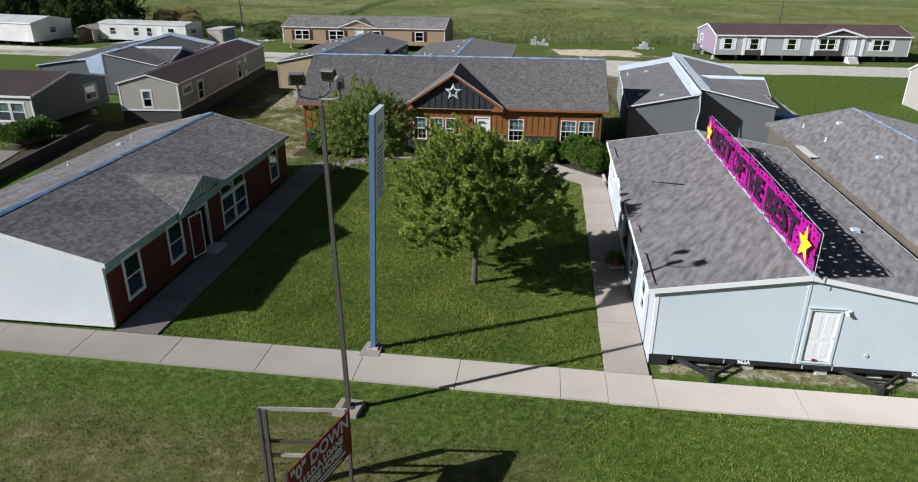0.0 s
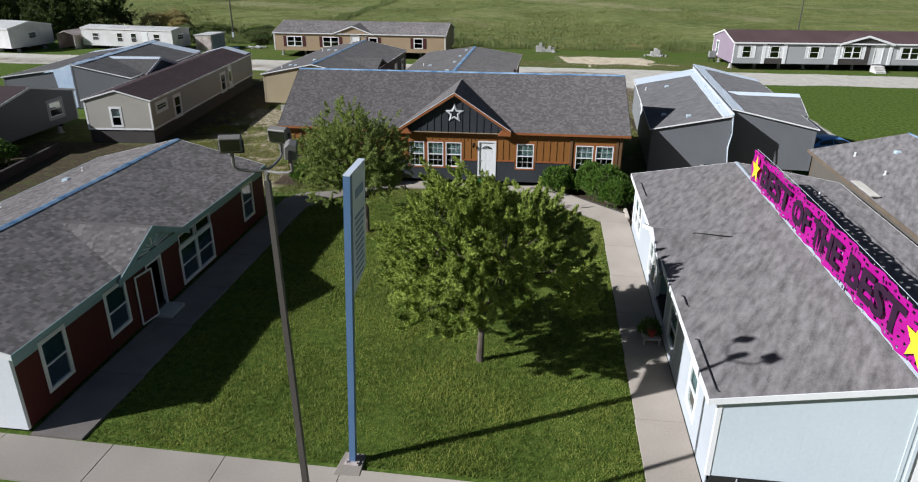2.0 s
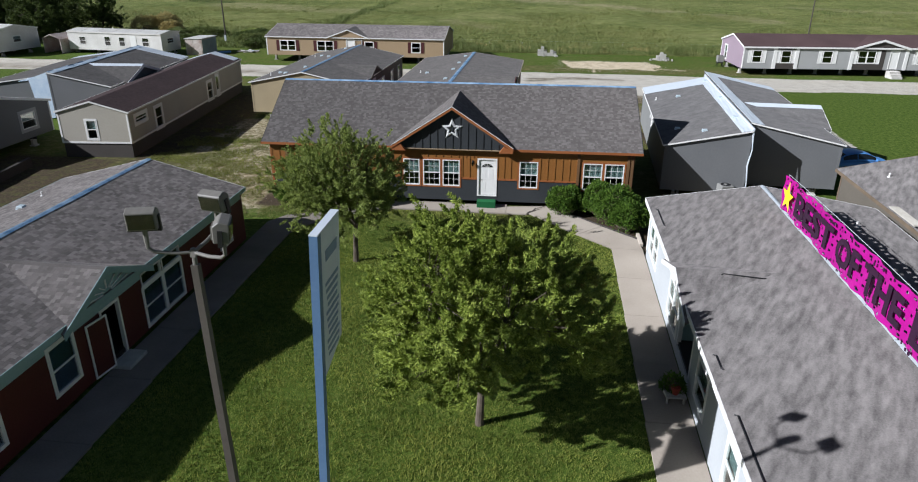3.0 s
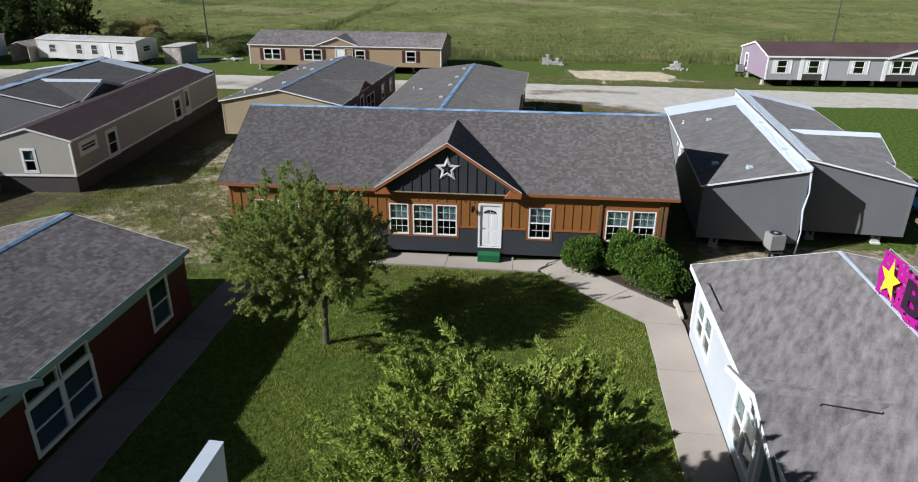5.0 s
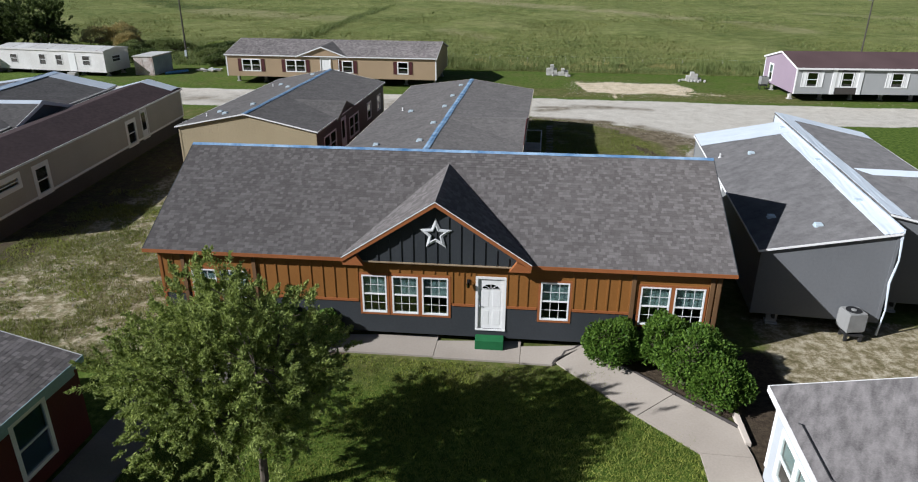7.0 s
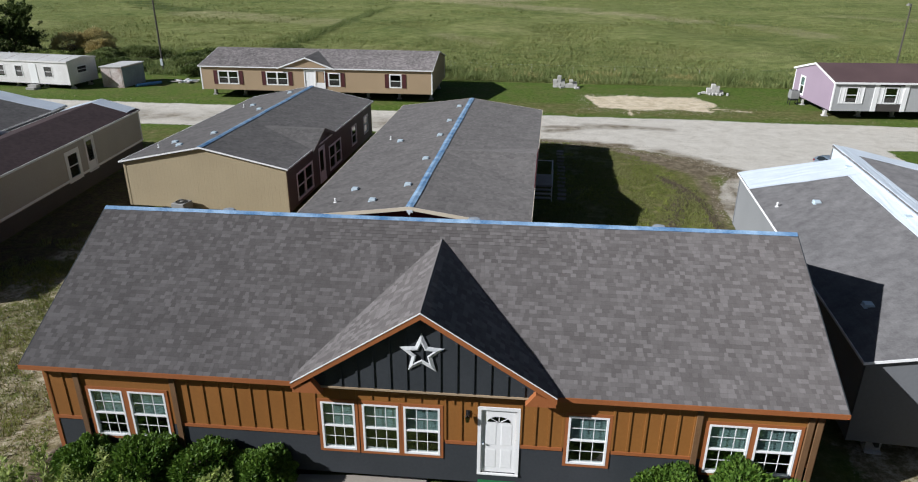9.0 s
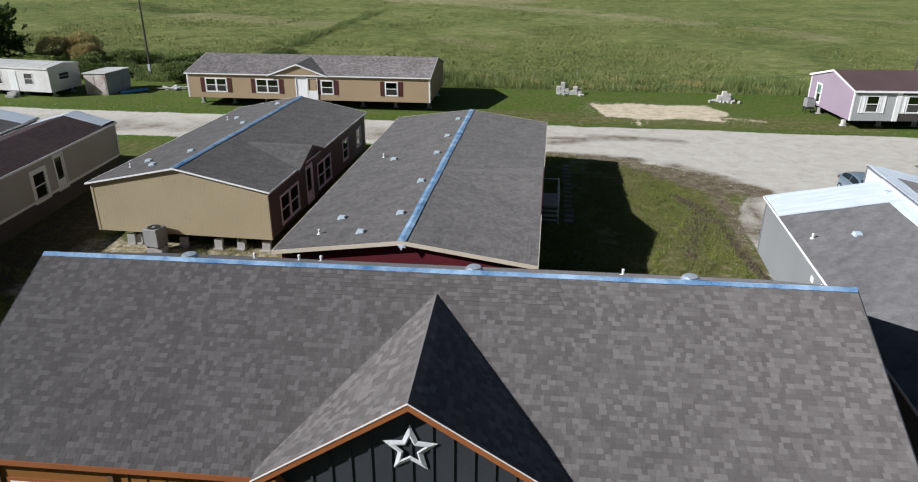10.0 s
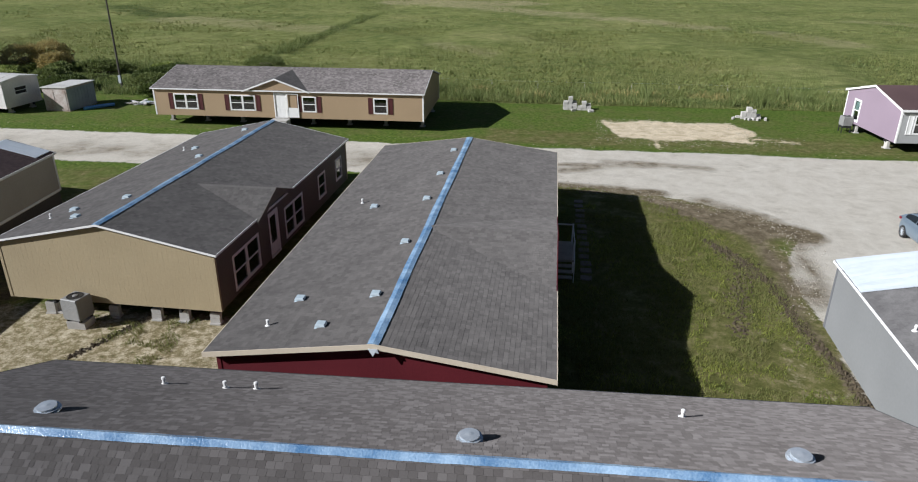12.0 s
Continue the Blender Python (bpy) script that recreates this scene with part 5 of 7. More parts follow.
def make_banner():
    """A vented vinyl banner on posts along the ridge."""
    b = thing("banner", "long magenta vinyl banner with yellow stars on the roof ridge", "banner", pose(8.55, 28.5, 0))
    n, m, L, z0, H = 126, 18, 16.0, 3.97, 1.34
    rng = random.Random(4)
    pt = lambda i, j: (0.05 * math.sin(i * 0.33) + 0.03 * math.sin(i * 0.9 + j * 0.5), -L / 2 + L * i / n, z0 + H * j / m + 0.10 * math.sin(i / n * math.pi) * (j / m))
    vs = [pt(i, j) for i in range(n + 1) for j in range(m + 1)]
    vs += [(x + 0.006, y, z) for x, y, z in vs]
    k = (n + 1) * (m + 1)
    fs = []
    for i in range(n):
        for j in range(m):
            if i % 3 == (j // 3) % 2 and j % 3 == 1 and rng.random() < 0.95:
                continue
            a, c = i * (m + 1) + j, (i + 1) * (m + 1) + j
            fs += [(a, a + 1, c + 1, c), (k + a, k + c, k + c + 1, k + a + 1)]
    part("vinyl_sheet", big_mesh("vinyl_sheet", vs, fs, MAGENTA), None, b)
    face = Matrix(((0, 0, -1, -0.10), (-1, 0, 0, 0), (0, 1, 0, 0), (0, 0, 0, 1)))
    for word, y, wd in (("BEST", 4.5, 3.7), ("OF", 1.35, 1.75), ("THE", -1.1, 2.45), ("BEST", -4.65, 3.6)):
        w = lettering("word", word, 1.20, INK, b, Matrix.Translation((0, y, z0 + H * 0.52)) @ face, 0.004, 0.045, 1.0)
        w.matrix_basis = w.matrix_basis @ Matrix.Diagonal((wd / w.dimensions.x, 1, 1, 1))
    for y in (7.2, -7.25):
        g = Geo()
        pts = [((0.62 if i % 2 == 0 else 0.26) * math.cos(math.pi / 2 + math.pi * i / 5), (0.62 if i % 2 == 0 else 0.26) * math.sin(math.pi / 2 + math.pi * i / 5), 0) for i in range(10)]
        g.prism(pts, (0, 0, 0.006))
        part("star", g, YELLOW, b, "", Matrix.Translation((0, y, z0 + H * 0.52)) @ face)
    for i in range(46):
        y, z, r = rng.uniform(-L / 2 + 0.3, L / 2 - 0.3), rng.choice((rng.uniform(0.05, 0.22), rng.uniform(1.28, 1.42))), rng.uniform(0.03, 0.07)
        part("printed_spot", Geo().prism([(-0.088, y + r * math.cos(t), z0 + z + r * math.sin(t)) for t in (math.pi * q / 4 for q in range(8))], (0.003, 0, 0)), INK, b)
    for i in range(9):
        part("post", Geo().tube([(0.10, -L / 2 + L * i / 8, 3.72), (0.10, -L / 2 + L * i / 8, z0 + H)], [0.013, 0.013], 6), GALV, b)
    part("cord", Geo().tube([(0.1, -L / 2 + L * i / 16, z0 + H + 0.02 + 0.1 * math.sin(i / 16 * math.pi)) for i in range(17)], [0.01] * 17, 5), GALV, b)
    return b


make_banner()

# ---- far home beyond the banner ----
brown = home("house", "home with mottled taupe shingles and timber edge board", 19.35, 33.0, 0, 9.6, 25.6, 0.45, 2.92, 4.0,
             {k: TAN_BROWN_SHADED for k in ("-x", "+x", "-y", "+y")}, SHINGLE_PALE, DARK_BOARD, over_e=0.3, over_g=0.12, tabs=1, course=0.16, wrap=(TAPE_BLUE, 0.08), seed=23)
for x, y, k in ((15.8, 43.6, "pipe"), (15.9, 40.2, "pipe"), (17.0, 36.0, "box"), (17.6, 43.0, "box")):
    roof_vent(brown, *to_local(brown, x, y), k)
board = part("roof_board", Geo().box(14.15, 14.55, 37.3, 39.6, 3.12, 3.17), WOOD_GREY, None)
tagged(board, "loose pale plank lying along the roof edge", "plank")

# ---- grey home delivered in two halves ----


def roof_sheet(ob, x0, x1, y0, y1, material, lift=0.15, name="plastic_sheet"):
    """Wrinkled sheeting laid over a roof slope."""
    n, m = 14, 6
    rng = random.Random(int(abs(x0 * 10 + y0)))
    vs = []
    for i in range(n + 1):
        for j in range(m + 1):
            x, y = x0 + (x1 - x0) * j / m, y0 + (y1 - y0) * i / n
            vs.append((x, y, gable_z(x, ob["W"], ob["ridge"], ob["ze"], ob["zr"]) + lift + rng.uniform(0, 0.03)))
    k = len(vs)
    vs += [(x, y, z - 0.03) for x, y, z in vs]
    q = [(i * (m + 1) + j, (i + 1) * (m + 1) + j, (i + 1) * (m + 1) + j + 1, i * (m + 1) + j + 1) for i in range(n) for j in range(m)]
    f = q + [tuple(k + v for v in t[::-1]) for t in q]
    edge = [i * (m + 1) for i in range(n + 1)]
    far = [i * (m + 1) + m for i in range(n + 1)]
    for e in (edge, far):
        f += [(a, b, k + b, k + a) for a, b in zip(e, e[1:])]
    f += [(j, j + 1, k + j + 1, k + j) for j in range(m)] + [(n * (m + 1) + j, n * (m + 1) + j + 1, k + n * (m + 1) + j + 1, k + n * (m + 1) + j) for j in range(m)]
    return part(name, big_mesh(name, vs, f, material), None, ob)


GY = -2.8
GDY = -2.2
grey_a = home("house", "grey half home with white plastic along the open ridge", 8.59, 57.08, GY, 4.6, 17.35, 0.55, 3.15, 4.15, {"-x": HALF_GREY, "+x": CHARCOAL, "-y": GREY_SIDING, "+y": GREY_SIDING}, SHINGLE_PLAIN, WHITE,
              ridge=2.3, over_e=0.12, over_g=0.12, openings={"-x": [(-0.3, 0.3, 2.2, 2.85)]}, tabs=1, course=0.15, seed=31, corner=GREY_SIDING, rake_h=-0.05)
window(grey_a, on_wall(grey_a, "-x", 0.0, 2.2), 0.6, 0.65, WHITE, 0.06, False, 0.0)
part("wall_plate", Geo().box(-0.13, 0.13, 0.0, 0.03, -0.1, 0.1), WHITE, grey_a, "small white wall plate", on_wall(grey_a, "-x", 1.3, 2.64))
roof_sheet(grey_a, -2.4, 2.3, 6.15, 8.77, WRAP_WHITE)
roof_sheet(grey_a, 1.72, 2.3, -8.77, 6.13, WRAP_WHITE)
part("plastic_upstand", Geo().box(2.28, 2.36, -8.77, 8.77, 4.0, 4.40), WRAP_WHITE, grey_a)
part("plastic_strip", Geo().tube([(2.32, -8.72, 4.2), (2.40, -8.77, 3.2), (2.28, -8.78, 2.3), (2.38, -8.82, 1.2), (2.30, -8.80, 0.1)], [0.05, 0.035, 0.05, 0.03, 0.045], 6), WRAP_WHITE, grey_a, "torn white plastic strip")
grey_b = home("house", "grey half home standing close to its other half", 13.85, 59.0, GY, 5.2, 17.9, 0.55, 3.15, 4.20, {"-x": WRAP_WHITE, "+x": GREY_SIDING, "-y": GREY_SIDING, "+y": GREY_SIDING}, SHINGLE_PLAIN, WHITE,
              ridge=-2.6, over_e=0.12, over_g=0.12, tabs=1, course=0.15, seed=37, corner=GREY_SIDING, rake_h=-0.05)
roof_sheet(grey_b, -2.6, -1.85, -9.05, 9.05, WRAP_WHITE)
roof_sheet(grey_b, -2.0, 2.7, 7.6, 9.05, WRAP_WHITE)
cross_gable(grey_b, "+x", GDY, 2.6, 4.0, 0.35, GREY_SIDING, SHINGLE_PLAIN, WHITE, sheet=WRAP_WHITE)
for x, y in ((8.44, 60.45), (11.0, 64.2), (10.7, 57.57), (10.3, 51.76), (8.23, 49.9), (6.96, 51.4)):
    roof_vent(grey_a, *to_local(grey_a, x, y), "box")
roof_vent(grey_a, *to_local(grey_a, 6.95, 60.7), "pipe")

# ---- tan home ----
ty = lambda y: y - 72.15
tan_w = [(65.05, 67.55, 1.0, 2.45), (70.6, 73.0, 1.0, 2.45), (75.45, 76.6, 1.25, 2.5), (78.5, 79.6, 1.3, 2.5)]
# The east wall takes the darker siding, which holds its shade as colour.
tan = home("house", "tan panelled home on block piers with grey shingle roof", -20.62, 72.15, -0.9, 8.95, 17.0, 0.76, 3.14, 4.06, {"-x": TAN, "+x": TAN_BROWN_SHADED, "-y": TAN, "+y": TAN}, SHINGLE_GREY, WHITE, over_e=0.15, over_g=0.15,
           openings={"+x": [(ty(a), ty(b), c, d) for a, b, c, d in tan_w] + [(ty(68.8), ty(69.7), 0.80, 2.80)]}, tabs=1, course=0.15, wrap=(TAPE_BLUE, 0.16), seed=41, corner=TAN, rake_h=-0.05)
for a, b, c, d in tan_w:
    n = 2 if b - a > 1.5 else 1
    for i in range(n):
        q = (b - a) / n
        window(tan, on_wall(tan, "+x", ty(a + q * (i + 0.5)), c), round(q - 0.02 * n, 3), round(d - c, 3), WHITE, 0.05, False, 0.0)
door(tan, on_wall(tan, "+x", ty(69.25), 0.80), 0.88, 1.98, WHITE, WHITE, lite=True)
cross_gable(tan, "+x", ty(69.3), 1.95, 3.85, 0.10, TAN_BROWN_SHADED, SHINGLE_GREY, TAN_BROWN_SHADED)
for x, y in ((-21.5, 79.0), (-23.0, 75.8), (-21.5, 73.3), (-21.6, 67.0), (-23.6, 66.3), (-22.7, 65.1)):
    roof_vent(tan, *to_local(tan, x, y), "box")
for x in (-23.75, -21.0, -19.2, -16.75):
    lx, ly0 = to_local(tan, x, 63.95)
    part("pier", cached("tan_pier", lambda: Geo().box(-0.22, 0.22, -0.16, 0.16, 0, 0.08).box(-0.2, 0.2, -0.1, 0.1, 0.08, 0.28).box(-0.19, 0.21, -0.1, 0.1, 0.285, 0.52).mesh("pier", BLOCK, 0.008)), None, tan, "", pose(lx, ly0, 0, 0, 0, 3))
roof_vent(tan, *to_local(tan, -24.2, 65.6), "pipe")
roof_vent(tan, *to_local(tan, -23.7, 75.9), "pipe")

# ---- dark red home behind ----
ruby = home("house", "dark red home with grey shingles and blue-wrapped ridge", -8.46, 68.2, -0.5, 9.4, 21.8, 0.6, 3.16, 3.80, {k: RUBY for k in ("-x", "+x", "-y", "+y")}, SHINGLE_GREY, mat("cream rake board", (0.55, 0.47, 0.36), (0.64, 0.56, 0.44), 1, 12, 0.6, 0.1),
            over_e=0.25, over_g=0.30, openings={"+x": [(4.30, 5.20, 0.7, 2.7)]}, tabs=1, course=0.15, wrap=(TAPE_BLUE, 0.16), seed=43, corner=RUBY)
door(ruby, on_wall(ruby, "+x", 4.75, 0.7), 0.88, 1.98, WHITE, WHITE)
cross_gable(ruby, "+x", 65.7 - 68.2, 3.35, 3.82, 0.05, RUBY, SHINGLE_GREY, RUBY)
for x, y in ((-8.95, 76.8), (-9.05, 72.6), (-9.1, 69.0), (-9.1, 64.2), (-9.2, 60.0), (-10.4, 58.2), (-11.65, 60.0), (-11.3, 68.5)):
    roof_vent(ruby, *to_local(ruby, x, y), "box")
for x, y in ((-12.0, 69.2), (-12.1, 58.4)):
    roof_vent(ruby, *to_local(ruby, x, y), "pipe")
part("torn_wrap", Geo().prism([(-0.14, -11.24, 3.80), (0.12, -11.24, 3.80), (0.16, -11.25, 3.68), (0.06, -11.26, 3.71), (0.00, -11.27, 3.58), (-0.08, -11.26, 3.70)], (0, -0.015, 0)), GALV, ruby, "torn end of the ridge wrap")
deck = thing("entry_deck", "small grey timber deck with white rails beside the dark red home", "deck", pose(-3.15, 71.6, 0))
part("platform", Geo().box(-0.6, 0.6, -1.1, 1.1, 0.55, 0.65), WOOD_GREY, deck)
for x in (-0.55, 0.55):
    for y in (-1.05, 1.05):
        part("post", Geo().box(x - 0.04, x + 0.04, y - 0.04, y + 0.04, 0, 1.6), WHITE, deck)
part("rail", Geo().box(0.53, 0.57, -1.05, 1.05, 1.52, 1.58).box(-0.55, 0.55, 1.03, 1.07, 1.52, 1.58), WHITE, deck)
for i in range(3):
    part("tread", Geo().box(-0.5, 0.5, -1.4 - 0.28 * i, -1.12 - 0.28 * i, 0.40 - 0.16 * i, 0.45 - 0.16 * i), WOOD_GREY, deck)
part("stair_rail", Geo().beam((0.55, -1.05, 1.55), (0.55, -2.1, 0.9), 0.04, 0.05).box(0.53, 0.57, -2.12, -2.08, 0, 0.92), WHITE, deck)
paver = Geo().box(-0.25, 0.25, -0.22, 0.22, 0.0, 0.05).mesh("paver", CONCRETE_OLD_SHADED)
path = thing("stepping_stones", "row of square concrete pavers in the grass", "path", pose(-2.0, 75.0, 0))
for i in range(14):
    part("paver", paver, None, path, "", pose(0.03 * (i % 3), -5.0 + 0.8 * i, 0, 0, 0, (i * 7) % 5 - 2))

# ---- far homes ----
fx = lambda x: -25.25 - x
far_w = [(-34.8, -32.8, 1.45, 2.65), (-30.0, -27.9, 1.45, 2.65), (-23.9, -22.8, 1.45, 2.65), (-18.0, -16.9, 1.45, 2.65)]
far = home("house", "camel home with maroon shutters on block piers across the road", -25.25, 100.25, 91.3, 9.8, 22.6, 0.88, 3.05, 4.12, {k: CAMEL for k in ("-x", "+x", "-y", "+y")}, SHINGLE_STREAK, WHITE, over_e=0.2, over_g=0.1,
           openings={"-x": [(fx(b), fx(a), c, d) for a, b, c, d in far_w] + [(fx(-25.3), fx(-26.2), 0.95, 2.85)]}, tabs=1, course=0.2, seed=51, rake_h=-0.04)
for a, b, c, d in far_w:
    n = 2 if b - a > 1.5 else 1
    q = (b - a) / n
    for i in range(n):
        window(far, on_wall(far, "-x", fx(a + q * (i + 0.5)), c), round(q - 0.02 * n, 3), round(d - c, 3), WHITE, 0.05, False, 0.0)
    for e in (a - 0.28, b + 0.28):
        part("shutter", cached("big_shutter", lambda: frame_bars(0.36, 1.3, 0.06, 0.0, 0.04).box(-0.13, 0.13, 0.0, 0.025, 0.05, 1.25).mesh("shutter", MAROON)), None, far, "", on_wall(far, "-x", fx(e), 1.4))
door(far, on_wall(far, "-x", fx(-25.75), 0.95), 0.9, 1.9, WHITE, WHITE)
part("screen_door", frame_bars(0.95, 1.95, 0.06, 0.05, 0.09).box(-0.42, 0.42, 0.06, 0.07, 0.05, 0.8), WHITE, far, "", on_wall(far, "-x", fx(-24.7), 0.95))
cross_gable(far, "-x", fx(-26.0), 2.6, 4.0, 0.12, CAMEL, SHINGLE_GREY, WHITE, tabs=True, rake_h=0.0)
part("steps", Geo().box(-0.7, 0.7, 0.02, 1.0, 0, 0.85).box(-0.7, 0.7, 1.0, 1.35, 0, 0.55).box(-0.7, 0.7, 1.35, 1.7, 0, 0.25), BLOCK, far, "", on_wall(far, "-x", fx(-25.75), 0))

PC = (33.19, 99.2)
px = lambda s: 12.2 - s                       # from the end by the mauve wall
pur_w = [(1.05, 2.1, 1.50, 2.85), (4.35, 5.45, 1.50, 2.85), (9.05, 10.15, 1.50, 2.85), (13.05, 15.05, 1.55, 2.90), (19.8, 21.9, 1.50, 2.85)]
mauve = home("house", "grey home with mauve end wall and dark entry bay", PC[0], PC[1], 95.0, 8.0, 24.4, 0.80, 3.22, 4.2, {"-x": LIGHT_GREY, "+x": LIGHT_GREY, "-y": LIGHT_GREY, "+y": MAUVE}, SHINGLE_DARK, WHITE, over_e=0.2, over_g=0.12,
             openings={"-x": [(px(b), px(a), c, d) for a, b, c, d in pur_w] + [(px(17.6), px(16.7), 0.95, 2.95)], "+y": [(1.7, 2.6, 1.1, 2.7)]}, tabs=0, seed=53)
for a, b, c, d in pur_w:
    n = 2 if b - a > 1.5 else 1
    q = (b - a) / n
    for i in range(n):
        window(mauve, on_wall(mauve, "-x", px(a + q * (i + 0.5)), c), round(q - 0.02 * n, 3), round(d - c, 3), WHITE, 0.06, False, 0.0)
    for e in (a - 0.3, b + 0.3):
        part("shutter", cached("white_shutter", lambda: frame_bars(0.4, 1.5, 0.07, 0.0, 0.04).box(-0.14, 0.14, 0.0, 0.02, 0.06, 1.44).mesh("shutter", WHITE)), None, mauve, "", on_wall(mauve, "-x", px(e), 1.45))
window(mauve, on_wall(mauve, "+y", 2.15, 1.1), 0.9, 1.6, WHITE, 0.1)
door(mauve, on_wall(mauve, "-x", px(17.15), 0.95), 0.9, 2.0, WHITE, WHITE)
for a, b in ((3.85, 5.95), (12.5, 16.1)):
    hw, q = (b - a) / 2, 0.58 if b - a < 3 else 1.05
    off = 0.0 if b - a < 3 else -0.25
    part("dark_panel", Geo().box(-hw, hw, 0.002, 0.012, 0.8, 1.46).box(-hw, hw, 0.002, 0.012, 2.94, 3.2).box(-hw, -off - q, 0.002, 0.012, 1.46, 2.94).box(q - off, hw, 0.002, 0.012, 1.46, 2.94), CHARCOAL, mauve, "", on_wall(mauve, "-x", px((a + b) / 2), 0))
for s in (3.62, 6.12, 12.35, 18.5):
    part("pilaster", Geo().box(-0.2, 0.2, 0.0, 0.06, 0.8, 3.12), WHITE, mauve, "", on_wall(mauve, "-x", px(s), 0))
cross_gable(mauve, "-x", px(15.5), 3.0, 4.10, 0.15, CHARCOAL, SHINGLE_DARK, WHITE, tabs=False)
part("steps", Geo().box(-0.6, 0.6, 0.05, 0.9, 0, 0.75).box(-0.6, 0.6, 0.9, 1.2, 0, 0.5).box(-0.6, 0.6, 1.2, 1.5, 0, 0.25), BLOCK, mauve, "", on_wall(mauve, "-x", px(17.15), 0))

sy = lambda d: d - 11.95                       # from the near end
sw_w = [(1.0, 2.7, 2.18, 2.64), (4.1, 5.2, 1.12, 2.56), (14.6, 15.7, 1.08, 2.52)]
single = home("house", "long warm-grey single-wide home with dark brown roof and white trim", -32.56, 63.48, 5.76, 4.8, 23.9, 1.0, 3.1, 3.78, {k: GREIGE for k in ("-x", "+x", "-y", "+y")}, SHINGLE_DARK, WHITE, over_e=0.12, over_g=0.08,
              rake_h=-0.02, openings={"+x": [(sy(a), sy(b), c, d) for a, b, c, d in sw_w] + [(sy(16.7), sy(17.6), 0.95, 2.95)], "-y": [(-0.55, 0.15, 1.3, 2.6)]}, tabs=1, course=0.16, seed=57)
for a, b, c, d in sw_w:
    window(single, on_wall(single, "+x", sy((a + b) / 2), c), round(b - a, 3), round(d - c, 3), WHITE, 0.20, False, 0.0)
window(single, on_wall(single, "-y", -0.2, 1.3), 0.7, 1.3, WHITE, 0.1)
door(single, on_wall(single, "+x", sy(17.15), 0.95), 0.86, 1.95, WHITE, WHITE, lite=True)
part("lower_trim", Geo().box(2.402, 2.43, -11.95, 11.95, 1.0, 1.12).box(-2.4, 2.4, -11.98, -11.952, 1.0, 1.12), WHITE, single)
part("skirting", Geo().box(-2.35, 2.35, -11.9, 11.9, 0.0, 0.98), CHARCOAL, single)
roof_sheet(single, -2.3, 2.3, 10.6, 11.9, WRAP_WHITE)

dark_a = home("house", "charcoal-grey half home with blue plastic over its open ridge side", -45.9, 68.9, 6.0, 5.0, 16.0, 0.6, 2.75, 3.45, {"-x": GREY_SIDING, "+x": WRAP_BLUE, "-y": GREY_SIDING, "+y": GREY_SIDING}, SHINGLE_GREY, WHITE, ridge=2.5, over_e=0.12, over_g=0.12, tabs=1, course=0.16, seed=59, corner=GREY_SIDING, rake_h=-0.05)
roof_sheet(dark_a, -2.6, 2.4, 6.6, 8.05, WRAP_WHITE)
dark_b = home("house", "charcoal-grey half home with plastic-edged cross gable", -38.5, 67.6, 6.0, 4.8, 15.9, 0.6, 3.15, 4.18, {"-x": WRAP_BLUE, "+x": GREY_SIDING, "-y": GREY_SIDING, "+y": GREY_SIDING}, SHINGLE_GREY, WHITE, ridge=-2.4, over_e=0.12, over_g=0.12, tabs=1, course=0.16, seed=60, corner=GREY_SIDING, rake_h=-0.05)
roof_sheet(dark_b, -2.4, -1.9, -8.0, 8.0, WRAP_BLUE, 0.16)
roof_sheet(dark_b, -1.9, 2.5, 6.3, 8.0, WRAP_WHITE)
cross_gable(dark_b, "+x", -2.6, 3.1, 4.05, 0.3, GREY_SIDING, SHINGLE_GREY, WHITE, sheet=WRAP_WHITE)
# blue sheeting draped from the ridge over the gap between the halves
g, n, m = Geo(), 32, 8
rd = random.Random(77)
top = [(-2.35 - 2.55 * j / m, -7.9 + 15.8 * i / n, 4.36 - 0.80 * j / m - 0.22 * math.sin(math.pi * j / m) + rd.uniform(-0.03, 0.03)) for i in range(n + 1) for j in range(m + 1)]
k = len(top)
quads = [(i * (m + 1) + j, i * (m + 1) + j + 1, (i + 1) * (m + 1) + j + 1, (i + 1) * (m + 1) + j) for i in range(n) for j in range(m)]
g.add(top + [(x, y, z - 0.02) for x, y, z in top], quads + [tuple(k + v for v in q[::-1]) for q in quads])
part("plastic_sheet", g, WRAP_BLUE, dark_b, "pale blue plastic sheeting draped over the gap")
part("plastic_flap", Geo().prism([(-2.45, -7.96, 0.7), (-2.45, -7.96, 4.3), (-4.0, -7.96, 3.75), (-3.6, -7.96, 0.5)], (0, 0.03, 0)), WRAP_BLUE, dark_b)

olive = home("house", "grey-green home with brown roof beside a hedge", -44.5, 50.95, 90, 9.3, 14.0, 0.75, 2.95, 3.95, {"-x": GREIGE, "+x": GREIGE, "-y": GREY_SIDING, "+y": GREY_SIDING}, SHINGLE_DARK, WHITE, over_e=0.15, over_g=0.12,
             openings={"-y": [(1.6, 3.0, 1.45, 2.55)], "-x": [(-6.3, -5.2, 1.1, 2.5), (-5.1, -4.0, 1.1, 2.5)]}, tabs=0, seed=61)
window(olive, on_wall(olive, "-y", 2.3, 1.45), 1.4, 1.1, LIGHT_GREY, 0.22)
for c in (-5.75, -4.55):
    window(olive, on_wall(olive, "-x", c, 1.1), 1.1, 1.4, WHITE, 0.08)

